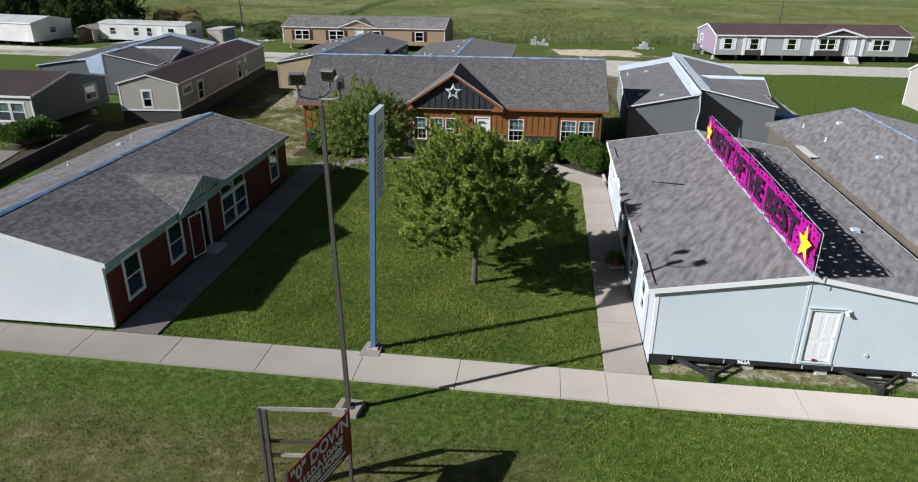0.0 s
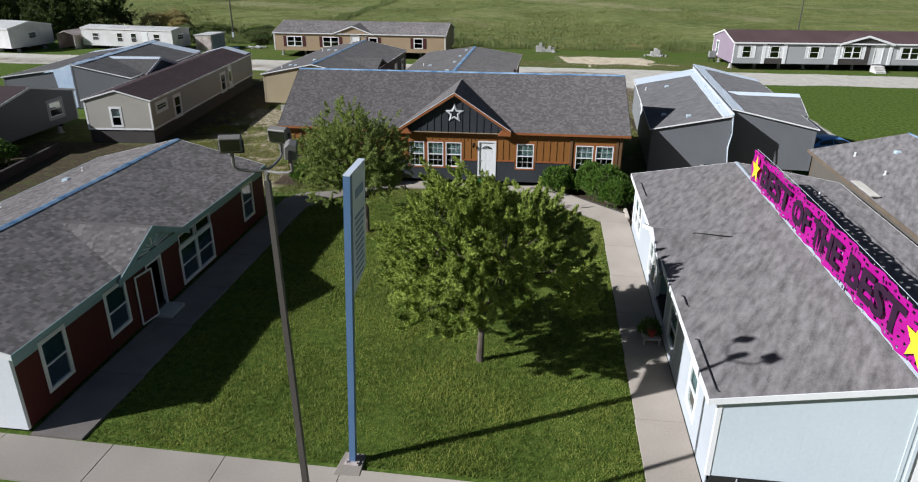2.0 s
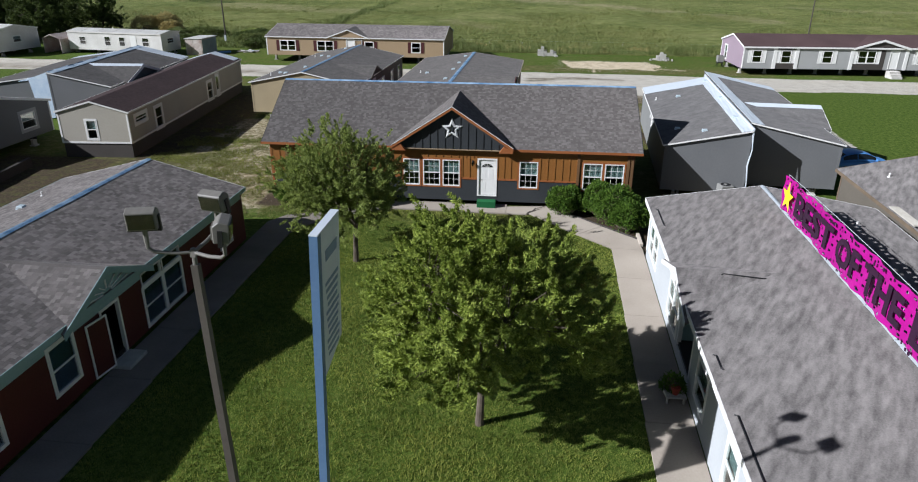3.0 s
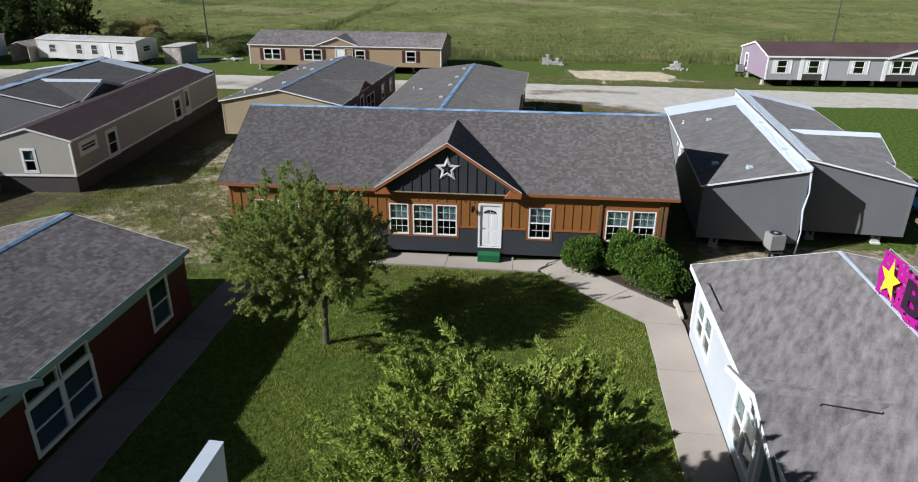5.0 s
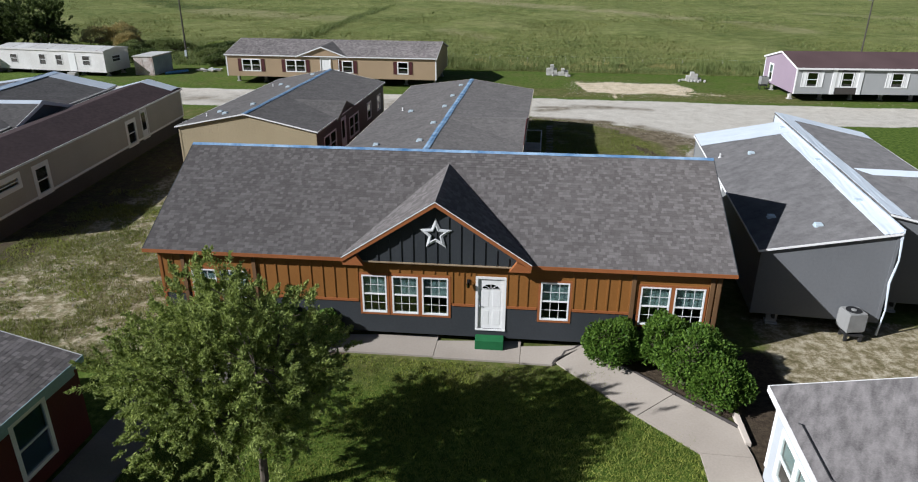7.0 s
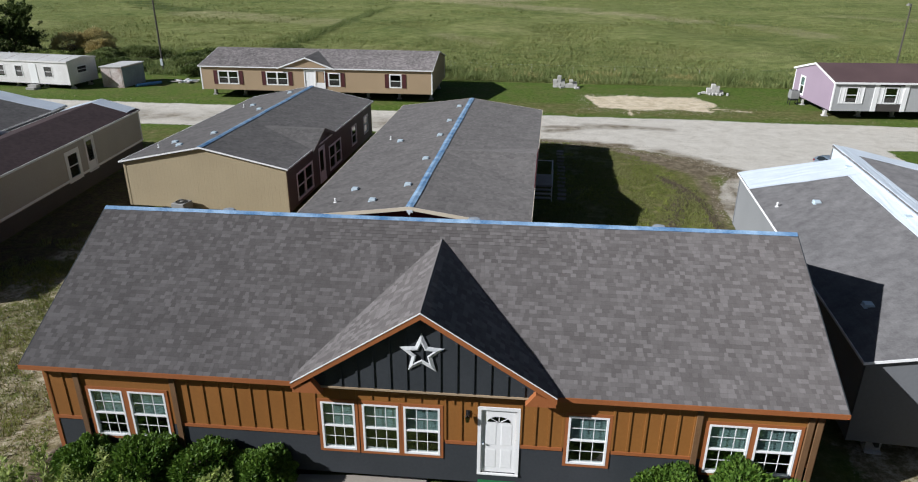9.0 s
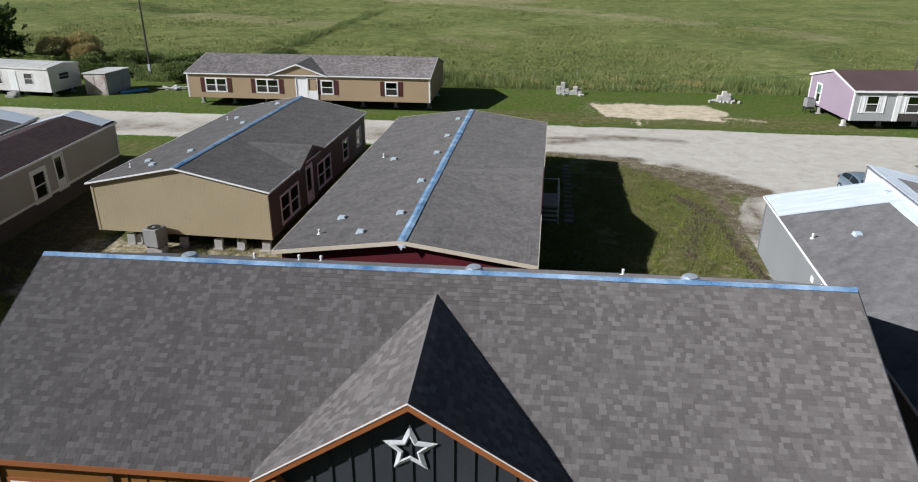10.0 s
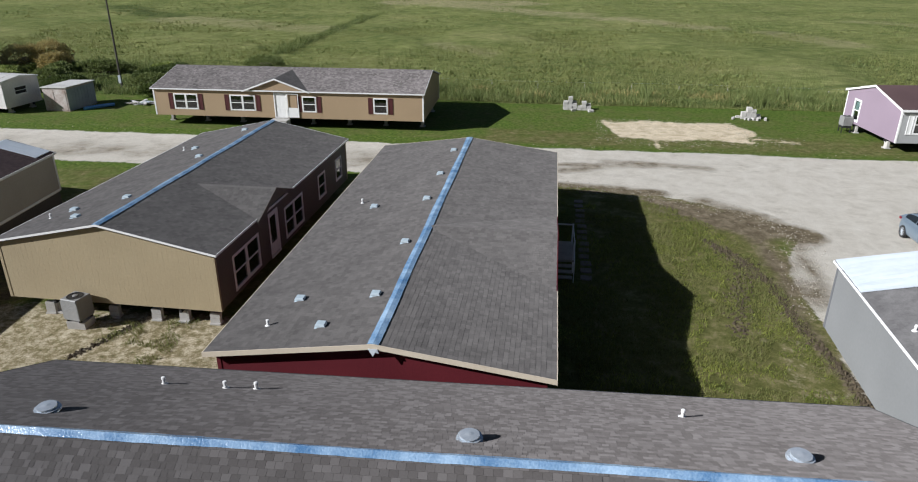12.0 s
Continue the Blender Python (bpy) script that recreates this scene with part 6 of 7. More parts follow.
trailer = home("house", "old white metal trailer home with streaked roof", -58.4, 99.5, 84.5, 4.1, 14.2, 0.5, 2.75, 3.0, {k: OLD_WHITE for k in ("-x", "+x", "-y", "+y")}, OLD_ROOF, OLD_WHITE, over_e=0.08, over_g=0.05,
               openings={"-x": [(4.4, 5.4, 1.2, 2.2), (0.6, 1.5, 1.1, 2.3), (-1.6, -0.7, 1.1, 2.3), (-5.2, -4.2, 1.2, 2.3)], "-y": [(-0.8, 0.6, 1.5, 2.2)]}, tabs=0, seed=63)
for c, z, w, h in ((4.9, 1.2, 1.0, 1.0), (1.05, 1.1, 0.9, 1.2), (-1.15, 1.1, 0.9, 1.2), (-4.7, 1.2, 1.0, 1.1)):
    window(trailer, on_wall(trailer, "-x", c, z), w, h, OLD_WHITE, 0.05, False, 0.0)
window(trailer, on_wall(trailer, "-y", -0.1, 1.5), 1.4, 0.7, WHITE, 0.06, False, 0.0)
part("door_panel", Geo().box(-0.45, 0.45, 0.0, 0.04, 0.55, 2.5), WHITE, trailer, "", on_wall(trailer, "-x", -2.9, 0))
roof_vent(trailer, 0.0, 1.5, "pipe")
part("steps", Geo().box(-0.5, 0.5, 0.05, 0.6, 0, 0.45).box(-0.5, 0.5, 0.6, 0.95, 0, 0.22), BLOCK, trailer, "", on_wall(trailer, "-x", -2.9, 0))
for yy in (-6.2, -3.4, 0.2, 2.6, 5.0):
    part("rust_seam", Geo().beam((-2.1, yy, gable_z(-2.1, 4.1, 0.0, 2.75, 3.0) + 0.125), (0.0, yy + 0.05, 3.125), 0.05, 0.012), RUSTY, trailer)
trailer_b = home("house", "pale blue-white trailer home at the road's far end", -77.6, 96.6, 79.5, 7.0, 13.0, 0.6, 3.1, 3.75, {k: OLD_WHITE for k in ("-x", "+x", "-y", "+y")}, OLD_ROOF, WHITE, over_e=0.1, over_g=0.08, openings={"-y": [(-0.5, 0.7, 1.6, 2.4)]}, tabs=0, seed=67)
window(trailer_b, on_wall(trailer_b, "-y", 0.1, 1.6), 1.2, 0.8, WHITE, 0.08)
beige = home("house", "small pale grey-beige building corner across the side lawn", 37.6, 66.6, 90, 5.0, 8.4, 0.0, 3.2, 4.3, {k: GREIGE for k in ("-x", "+x", "-y", "+y")}, SHINGLE_PALE, WHITE, tabs=0, piers=False, seed=69)

SHED_BLUE = mat("blue-grey sheet metal", (0.20, 0.25, 0.30), (0.33, 0.39, 0.45), 0.9, 9, 0.5, 0.2, grooves=0.25)
shed = thing("storage_shed", "rust-streaked grey metal storage shed", "shed", pose(-48.05, 100.7, 0, 0, 0, -3))
part("body", Geo().box(-1.2, 1.2, -1.9, 1.9, 0.0, 2.05), RUSTY, shed)
part("side_panel", Geo().box(1.2, 1.23, -1.85, 1.85, 0.04, 2.0), SHED_BLUE, shed)
part("roof", Geo().prism([(-1.32, -2.02, 2.05), (1.32, -2.02, 2.12), (1.32, -2.02, 2.19), (-1.32, -2.02, 2.12)], (0, 4.04, 0)), OLD_ROOF, shed)
for x in (-0.62, 0.58):
    part("door", Geo().box(x - 0.5, x + 0.5, -1.93, -1.90, 0.1, 1.9), RUSTY, shed)
for i in range(9):
    part("rib", Geo().box(1.23, 1.245, -1.7 + 0.42 * i, -1.64 + 0.42 * i, 0.06, 1.98), SHED_BLUE, shed)
shed_b = thing("storage_shed", "small dark red-brown shed with open front", "shed", pose(-67.4, 98.6, 0, 0, 0, -6))
part("body", Geo().box(-1.4, -1.3, -1.4, 1.4, 0, 1.9).box(1.3, 1.4, -1.4, 1.4, 0, 1.9).box(-1.3, 1.3, 1.3, 1.4, 0, 1.9), RUSTY, shed_b)
part("roof", Geo().prism([(-1.55, -1.55, 1.9), (0, -1.55, 2.5), (1.55, -1.55, 1.9), (0, -1.55, 2.4)], (0, 3.1, 0)), RUSTY, shed_b)

# ---- poles and signs ----
pole = thing("lamp_post", "tall square bronze pole with three floodlights on a concrete foot", "street lamp", pose(-5.50, 17.05, 0))
part("footing", Geo().prism([(-0.44, -0.36, -0.05), (0.36, -0.42, -0.05), (0.44, 0.34, -0.05), (-0.34, 0.42, -0.05)], (0, 0, 0.2)), CONCRETE, pole, "", None, 0.02)
part("base_plate", Geo().box(-0.17, 0.17, -0.17, 0.17, 0.15, 0.18), POST_BROWN, pole)
part("shaft", Geo().add([(-0.065 + dx, -0.065 + dy, 0.17) for dx, dy in ((0, 0), (0.13, 0), (0.13, 0.13), (0, 0.13))] + [(-0.25 + dx, -0.02 + dy, 9.48) for dx, dy in ((0, 0), (0.1, 0), (0.1, 0.1), (0, 0.1))], [(0, 3, 2, 1), (4, 5, 6, 7), (0, 1, 5, 4), (1, 2, 6, 5), (2, 3, 7, 6), (3, 0, 4, 7)]), POST_BROWN, pole)
part("spigot", Geo().tube([(-0.20, 0.03, 9.44), (-0.20, 0.03, 9.72)], [0.035, 0.035], 10).box(-0.24, -0.16, -0.01, 0.07, 9.60, 9.70), LAMP_GREY, pole)
for x, y, z, a, tip in ((-0.70, -0.20, 10.22, 196, -6), (-0.16, 0.72, 10.17, 168, -10), (0.40, -0.26, 10.16, -72, -4)):
    b = Vector((x, y, z))
    c = Vector((-0.20, 0.03, 9.66))
    e = Vector((x, y, 9.74))
    part("arm", Geo().tube([c, c.lerp(e, 0.5) - Vector((0, 0, 0.02)), c.lerp(e, 0.88), e.lerp(b, 0.12), e.lerp(b, 0.35), b - Vector((0, 0, 0.15))], [0.026] * 4 + [0.034, 0.034], 8), LAMP_GREY, pole)
    hd = part("floodlight", Geo().prism([(-0.19, -0.09, -0.14), (-0.19, 0.11, -0.14), (-0.19, 0.11, 0.12), (-0.19, -0.02, 0.15), (-0.19, -0.10, 0.08)], (0.38, 0, 0)), LAMP_GREY, pole, "boxy grey floodlight head", Matrix.Translation(b) @ pose(0, 0, 0, tip, 0, a), 0.012)
    part("lens", Geo().box(-0.165, 0.165, 0.105, 0.118, -0.115, 0.095), GLASS_DARK, hd)
    part("yoke", Geo().box(-0.215, -0.195, -0.03, 0.03, -0.16, 0.04).box(0.195, 0.215, -0.03, 0.03, -0.16, 0.04).box(-0.215, 0.215, -0.03, 0.03, -0.185, -0.16), STEEL_BLACK, hd, "dark steel mounting yoke")
    for q in (-0.09, 0.0, 0.09):
        part("cooling_fin", Geo().box(q - 0.012, q + 0.012, -0.125, -0.085, -0.12, 0.06), LAMP_GREY, hd)

sign = thing("pylon_sign", "tall blue steel post sign with pale lettered panel", "sign", pose(-5.58, 20.60, 0, 0, 2.2, 0))
part("footing", Geo().prism([(-0.40, -0.62, -0.05), (0.34, -0.58, -0.05), (0.30, 0.30, -0.05), (-0.30, 0.32, -0.05)], (0, 0, 0.15)), CONCRETE, sign, "", None, 0.02)
part("base_plate", Geo().box(-0.20, 0.20, -0.22, 0.22, 0.10, 0.14), RUSTY, sign, "rusted steel base plate")
for bx in (-0.15, 0.15):
    for by in (-0.17, 0.17):
        part("bolt", cached("bolt", lambda: Geo().lathe([(0.025, 0.0), (0.025, 0.05), (0.012, 0.06)], 6).mesh("bolt", RUSTY)), None, sign, "", pose(bx, by, 0.14))
part("post", Geo().box(-0.085, 0.085, -0.10, 0.10, 0.12, 8.50), POST_BLUE, sign)
pan = part("panel", Geo().prism([(-0.08, 0.105, 5.25), (-0.08, 1.30, 5.60), (-0.08, 1.30, 8.50), (-0.08, 0.105, 8.50)], (0.16, 0, 0)), SIGN_FACE, sign)
part("cap", Geo().box(-0.085, 0.085, -0.10, 1.31, 8.502, 8.53), SIGN_FACE, sign)
for i in range(11):
    w = 0.86 - 0.07 * ((i * 5) % 4)
    part("text_line", Geo().box(0.081, 0.086, 0.72 - w / 2, 0.72 + w / 2, 7.25 - i * 0.165, 7.335 - i * 0.165), PRINT_BLUE, pan)
part("logo_bar", Geo().box(0.081, 0.086, 0.35, 1.10, 7.78, 8.02), PRINT_BLUE, pan)

# the roadside board: a lettered panel and an empty frame meeting at one post
ys = thing("roadside_sign", "timber and steel V-shaped board with deep red lettered panel", "sign", pose(-4.45, 13.6, 0))
for x, y in ((0, 0), (-2.2, -0.22), (-0.72, -2.33)):
    part("post", Geo().box(x - 0.045, x + 0.045, y - 0.045, y + 0.045, -0.1, 2.70), POST_BROWN, ys, "", None, 0.006)
part("post", Geo().box(-2.07, -1.98, -0.32, -0.22, -0.1, 2.66), POST_BROWN, ys)
for z, mt in ((2.66, WOOD_GREY), (1.66, POST_BROWN), (1.22, WOOD_GREY)):
    part("rail", Geo().beam((0, 0.0, z), (-2.2, -0.22, z), 0.05, 0.09), mt, ys)
board_m = Matrix.Translation((-0.36, -1.165, 2.05)) @ pose(0, 0, 0, 0, 0, math.degrees(math.atan2(2.33, 0.72)))
bd = part("board", Geo().box(-1.24, 1.24, -0.075, -0.055, -0.64, 0.64), SIGN_RED, ys, "", board_m)
face = pose(0, -0.078, 0, 90, 0, 0)
for tx, z, sz in (('"0" DOWN', 0.37, 0.50), ("U.S.D.A LOANS", 0.02, 0.27), ("THESE HOMES", -0.24, 0.27)):
    lettering("word", tx, sz, PRINT_WHITE, bd, pose(0, 0, z) @ face, 0.003, 0.012, 0.95)
for i, w in enumerate((1.9, 1.5)):
    part("text_line", Geo().box(-w / 2, w / 2, -0.081, -0.076, -0.46 - i * 0.11, -0.40 - i * 0.11), PRINT_WHITE, bd)

for x, y, h, lean in ((-49.0, 110.4, 9.3, 0.0), (34.2, 112.0, 8.6, 0.0)):
    p = thing("utility_pole", "tall weathered timber pole with a lamp at its head", "utility pole", pose(x, y, 0), "poles behind the road")
    part("shaft", Geo().tube([(0, 0, -0.2), (0, 0, h)], [0.13, 0.08] if x < 0 else [0.10, 0.07], 10), POST_BROWN, p)
    part("bracket", Geo().tube([(0, 0, h - 0.3), (-0.5, -0.5, h - 0.05)], [0.03, 0.03], 6), GALV, p)
    part("lamp_head", Geo().lathe([(0.08, 0.14), (0.16, 0.05), (0.22, -0.08)], 12, (-0.5, -0.5, h - 0.1)), LAMP_GREY, p)
    part("meter_box", Geo().box(-0.14, 0.14, -0.24, -0.12, 0.5, 1.3), GALV, p)

# ---- small things on the lot ----


def ac_unit(x, y, z, yaw, s=0.85, h=0.95):
    """A condenser: finned case with corner posts, fan grille and feet."""
    a = thing("air_conditioner", "grey outdoor air conditioner beside a house wall", "air conditioner", pose(x, y, z, 0, 0, yaw), "air conditioners")
    part("case", Geo().box(-s / 2, s / 2, -s / 2, s / 2, 0.08, h), AC_GREY, a, "", None, 0.03)
    for i in range(14):
        zz = 0.15 + i * (h - 0.22) / 14
        part("louvre", cached(("louvre", s), lambda: Geo().box(-s / 2 - 0.006, s / 2 + 0.006, -s / 2 - 0.006, s / 2 + 0.006, 0, 0.025).mesh("louvre", AC_GREY)), None, a, "", pose(0, 0, zz))
    part("fan_grille", Geo().lathe([(s * 0.40, h), (s * 0.40, h + 0.02), (s * 0.37, h + 0.02), (s * 0.37, h + 0.004)], 24), BLACK, a)
    part("fan_hub", Geo().lathe([(0.1, h + 0.005), (0.1, h + 0.03), (0.03, h + 0.05)], 14), AC_GREY, a)
    for dx in (-1, 1):
        for dy in (-1, 1):
            part("foot", Geo().box(dx * s * 0.38 - 0.04, dx * s * 0.38 + 0.04, dy * s * 0.38 - 0.04, dy * s * 0.38 + 0.04, 0.0, 0.08), BLACK, a)
    return a


ac_unit(9.40, 48.05, 0.3, 12, 0.70, 0.86)
tagged(part("equipment_stand", Geo().box(9.12, 9.78, 47.68, 48.32, 0.24, 0.3).box(9.14, 9.24, 47.7, 47.8, 0, 0.24).box(9.66, 9.76, 47.7, 47.8, 0, 0.24).box(9.14, 9.24, 48.2, 48.3, 0, 0.24).box(9.66, 9.76, 48.2, 48.3, 0, 0.24), STEEL_BLACK, None), "low dark steel stand under the air conditioner", "stand")
ac_unit(-21.95, 63.12, 0.32, -10, 0.76, 0.98)
tagged(part("equipment_stand", Geo().box(-22.33, -21.57, 62.80, 63.44, 0, 0.30), BLOCK, None), "concrete blocks under the air conditioner", "stand")
ac_unit(20.38, 100.6, 0.5, 5, 0.75, 0.85)
tagged(part("equipment_stand", Geo().box(20.0, 20.76, 100.25, 100.95, 0.44, 0.5).box(20.02, 20.08, 100.27, 100.33, 0, 0.44).box(20.68, 20.74, 100.27, 100.33, 0, 0.44).box(20.02, 20.08, 100.87, 100.93, 0, 0.44).box(20.68, 20.74, 100.87, 100.93, 0, 0.44), STEEL_BLACK, None), "low dark steel stand under the air conditioner", "stand")


def block_pile(x, y, label, rng, columns, loose):
    p = thing("block_pile", label, "blocks", pose(x, y, 0), "stacked concrete blocks")
    bl = cached("block", lambda: Geo().box(-0.2, 0.2, -0.1, 0.1, 0, 0.2).mesh("block", BLOCK, 0.01))
    for dx, levels in columns:
        for dy in (-0.14, 0.14):
            for k in range(levels - (dy < 0 and rng.random() < 0.5)):
                part("block", bl, None, p, "", pose(dx + rng.uniform(-0.03, 0.03), dy + rng.uniform(-0.03, 0.03), k * 0.2, 0, 0, rng.uniform(-6, 6)))
    for k in range(loose):
        part("block", bl, None, p, "", pose(rng.uniform(-1.5, 1.5), rng.uniform(-0.9, -0.4), 0, 0, 0, rng.uniform(0, 180)))


block_pile(-1.2, 106.2, "stepped stack of pale concrete blocks on the grass", random.Random(2), ((-1.05, 4), (-0.63, 6), (-0.21, 4), (0.25, 2), (0.66, 4), (1.08, 3)), 3)
block_pile(13.8, 104.7, "tumbled heap of pale concrete blocks on the grass", random.Random(3), ((-0.85, 1), (-0.43, 3), (0.0, 5), (0.42, 4), (0.84, 2)), 7)
scrap = thing("scrap_heap", "heap of metal scrap and boards in the grass", "scrap", pose(-42.2, 102.8, 0))
rs = random.Random(9)
for i in range(16):
    part("scrap_piece", Geo().box(-0.5, 0.5, -0.12, 0.12, 0, 0.06), rs.choice((GALV, WOOD_GREY, OLD_WHITE)), scrap, "", pose(rs.uniform(-1.1, 1.1), rs.uniform(-0.6, 0.6), 0.03 + 0.05 * (i // 4), 0, rs.uniform(-6, 6), rs.uniform(0, 180)))
tagged(part("pipe_roll", Geo().tube([(-46.0, 99.4, 0.16), (-45.2, 100.6, 0.17), (-44.4, 101.6, 0.16)], [0.16, 0.17, 0.15], 10), CAR_BRIGHT, None), "rolled blue plastic lying beside the shed", "plastic roll")
low_wall = tagged(part("low_wall", Geo().beam((-32.4, 33.0, 0.3), (-34.6, 49.0, 0.3), 0.22, 0.6), CHARCOAL, None), "low dark timber retaining wall", "wall")
drive = tagged(new("pavement"), "concrete driveway behind the red house", "pavement", kind="structure")
slab(drive, [(-46.0, 33.0), (-33.4, 33.0), (-36.0, 42.3), (-46.0, 42.3)], 0.05)
slab(drive, [(-46.0, 42.32), (-38.6, 42.32), (-39.6, 46.1), (-46.0, 46.1)], 0.05)
kerb = tagged(new("bed_edging"), "dark edging board round the planting bed", "edging", kind="structure")
for a, b in (((-0.62, 46.05), (0.78, 44.72)), ((0.80, 44.70), (2.28, 43.34)), ((2.30, 43.32), (3.98, 41.80)), ):
    part("edging_board", Geo().beam((*a, 0.05), (*b, 0.05), 0.05, 0.12), CHARCOAL, kerb)
part("kerb_stone", Geo().beam((3.98, 42.45, 0.06), (4.0, 41.0, 0.06), 0.18, 0.18), CONCRETE_PALE, kerb, "pale concrete kerb", None, 0.015)
part("kerb_stone", Geo().beam((-0.60, 46.20, 0.06), (0.35, 46.25, 0.06), 0.18, 0.16), CONCRETE_PALE, kerb, "pale concrete kerb", None, 0.015)

planter = thing("plant_stand", "low stand with a potted plant and red pots on the walk", "plant stand", pose(3.55, 28.5, 0.07, 0, 0, 4))
part("shelf", Geo().box(-0.32, 0.32, -0.5, 0.5, 0.22, 0.28).box(-0.3, -0.24, -0.48, -0.4, 0, 0.22).box(0.24, 0.3, -0.48, -0.4, 0, 0.22).box(-0.3, -0.24, 0.4, 0.48, 0, 0.22).box(0.24, 0.3, 0.4, 0.48, 0, 0.22), WOOD_GREY, planter)
for y in (-0.3, 0.0, 0.3):
    part("pot", Geo().lathe([(0.09, 0.28), (0.14, 0.5), (0.155, 0.5), (0.155, 0.55), (0.12, 0.53)], 14, (0, y, 0)), TERRACOTTA, planter)

# ---- cars ----


def spread(x, xs, zs):
    return float(np.interp(x, xs, zs))


def car(label, m, paint):
    """A small sedan: rounded shell with an arched cabin, windows, wheels with spoked rims, lamps and mirrors."""
    c = thing("car", label, "car", m, "parked cars")
    deck = lambda x: spread(x, (-2.2, -2.1, -1.7, 0.0, 1.0, 1.7, 2.05, 2.2), (0.74, 0.93, 1.00, 0.96, 0.94, 0.84, 0.72, 0.58))
    wide = lambda x: spread(x, (-2.2, -1.9, -1.2, 0.9, 1.7, 2.05, 2.2), (0.62, 0.80, 0.88, 0.88, 0.82, 0.70, 0.52))
    g, n, xs = Geo(), 11, [-2.2 + 4.4 * i / 30 for i in range(31)]
    vs = []
    for x in xs:
        w, z = wide(x), deck(x)
        half = [(0.86 * w, 0.22), (0.98 * w, 0.34), (w, 0.55), (0.97 * w, z - 0.14), (0.86 * w, z - 0.02)]
        vs += [(x, -y, zz) for y, zz in half] + [(x, 0, z + 0.03)] + [(x, y, zz) for y, zz in half[::-1]]
    fs = [(i * n + j, (i + 1) * n + j, (i + 1) * n + j + 1, i * n + j + 1) for i in range(30) for j in range(n - 1)]
    part("body", g.add(vs, fs + [(i * n, i * n + n - 1, (i + 1) * n + n - 1, (i + 1) * n) for i in range(30)] + [tuple(range(n)), tuple(range(30 * n, 31 * n))[::-1]]), paint, c, "", None, 0.0, True)
    arch = lambda x: spread(x, (-2.0, -1.75, -1.35, -0.9, -0.35, 0.15, 0.45, 1.3), (0.99, 1.16, 1.34, 1.43, 1.46, 1.42, 1.34, 0.93))

    def cabin(x, v, lift=0.0):
        """A place on the cabin: v from 0 at one belt line over the roof (2) to 4 at the other."""
        low, top = deck(x) - 0.03, arch(x)
        s, k = (-1, v) if v <= 2 else (1, 4 - v)
        slim = min(1.0, (top - low) / 0.45)
        if k <= 1:
            return (x, s * (0.82 - 0.20 * k * slim + lift), low + (top - low - 0.04) * k + lift * 0.3)
        return (x, s * (0.82 - 0.20 * slim) * (2 - k), top - 0.04 + 0.05 * (1 - (2 - k) ** 2) + lift)

    def patch(x0, x1, v0, v1, lift, nx=14, nv=6):
        pts = [cabin(x0 + (x1 - x0) * i / nx, v0 + (v1 - v0) * j / nv, lift) for i in range(nx + 1) for j in range(nv + 1)]
        return Geo().add(pts, [(i * (nv + 1) + j, (i + 1) * (nv + 1) + j, (i + 1) * (nv + 1) + j + 1, i * (nv + 1) + j + 1) for i in range(nx) for j in range(nv)])

    part("cabin", patch(-2.0, 1.3, 0, 4, 0.0, 33, 16), paint, c, "", None, 0.0, True)
    for name, x0, x1, v0, v1 in (("windscreen", 0.38, 1.22, 1.12, 2.88), ("rear_window", -1.85, -1.25, 1.15, 2.85), ("side_window", -1.52, -0.52, 0.22, 0.90), ("side_window", -0.45, 0.80, 0.22, 0.90), ("side_window", -1.52, -0.52, 3.10, 3.78), ("side_window", -0.45, 0.80, 3.10, 3.78)):
        part(name, patch(x0, x1, v0, v1, 0.012), CAR_GLASS, c, "dark tinted window", None, 0.0, True)
    for s in (-1, 1):
        part("mirror", Geo().box(0.72, 0.86, s * 0.96 - 0.09, s * 0.96 + 0.09, 0.92, 1.05), paint, c, "", None, 0.03)
        part("headlight", Geo().box(1.92, 2.08, s * 0.56 - 0.14, s * 0.56 + 0.14, 0.60, 0.70), GLASS, c, "clear headlight", None, 0.02)
        part("tail_light", Geo().box(-2.16, -1.98, s * 0.64 - 0.13, s * 0.64 + 0.13, 0.76, 0.90), SIGN_RED, c, "red tail light", None, 0.02)
        for x in (-1.32, 1.36):
            wh = part("wheel", Geo().tube([(x, s * 0.70, 0.32), (x, s * 0.895, 0.32)], [0.32, 0.32], 22), RUBBER, c)
            g = Geo().tube([(x, s * 0.885, 0.32), (x, s * 0.90, 0.32)], [0.06, 0.05], 12)
            for k in range(10):
                a = 2 * math.pi * k / 10
                g.beam((x, s * 0.90, 0.32), (x + 0.22 * math.cos(a), s * 0.90, 0.32 + 0.22 * math.sin(a)), 0.035, 0.02)
            part("rim", g, GALV, wh)
    return c


car("pale silver-blue sedan parked on the gravel", pose(15.47, 75.88, 0, 0, 0, -89), CAR_BLUE)
car("bright blue sedan parked behind the homes", pose(19.5, 55.9, 0, 0, 0, 16), CAR_BRIGHT)

# ---- plants ----


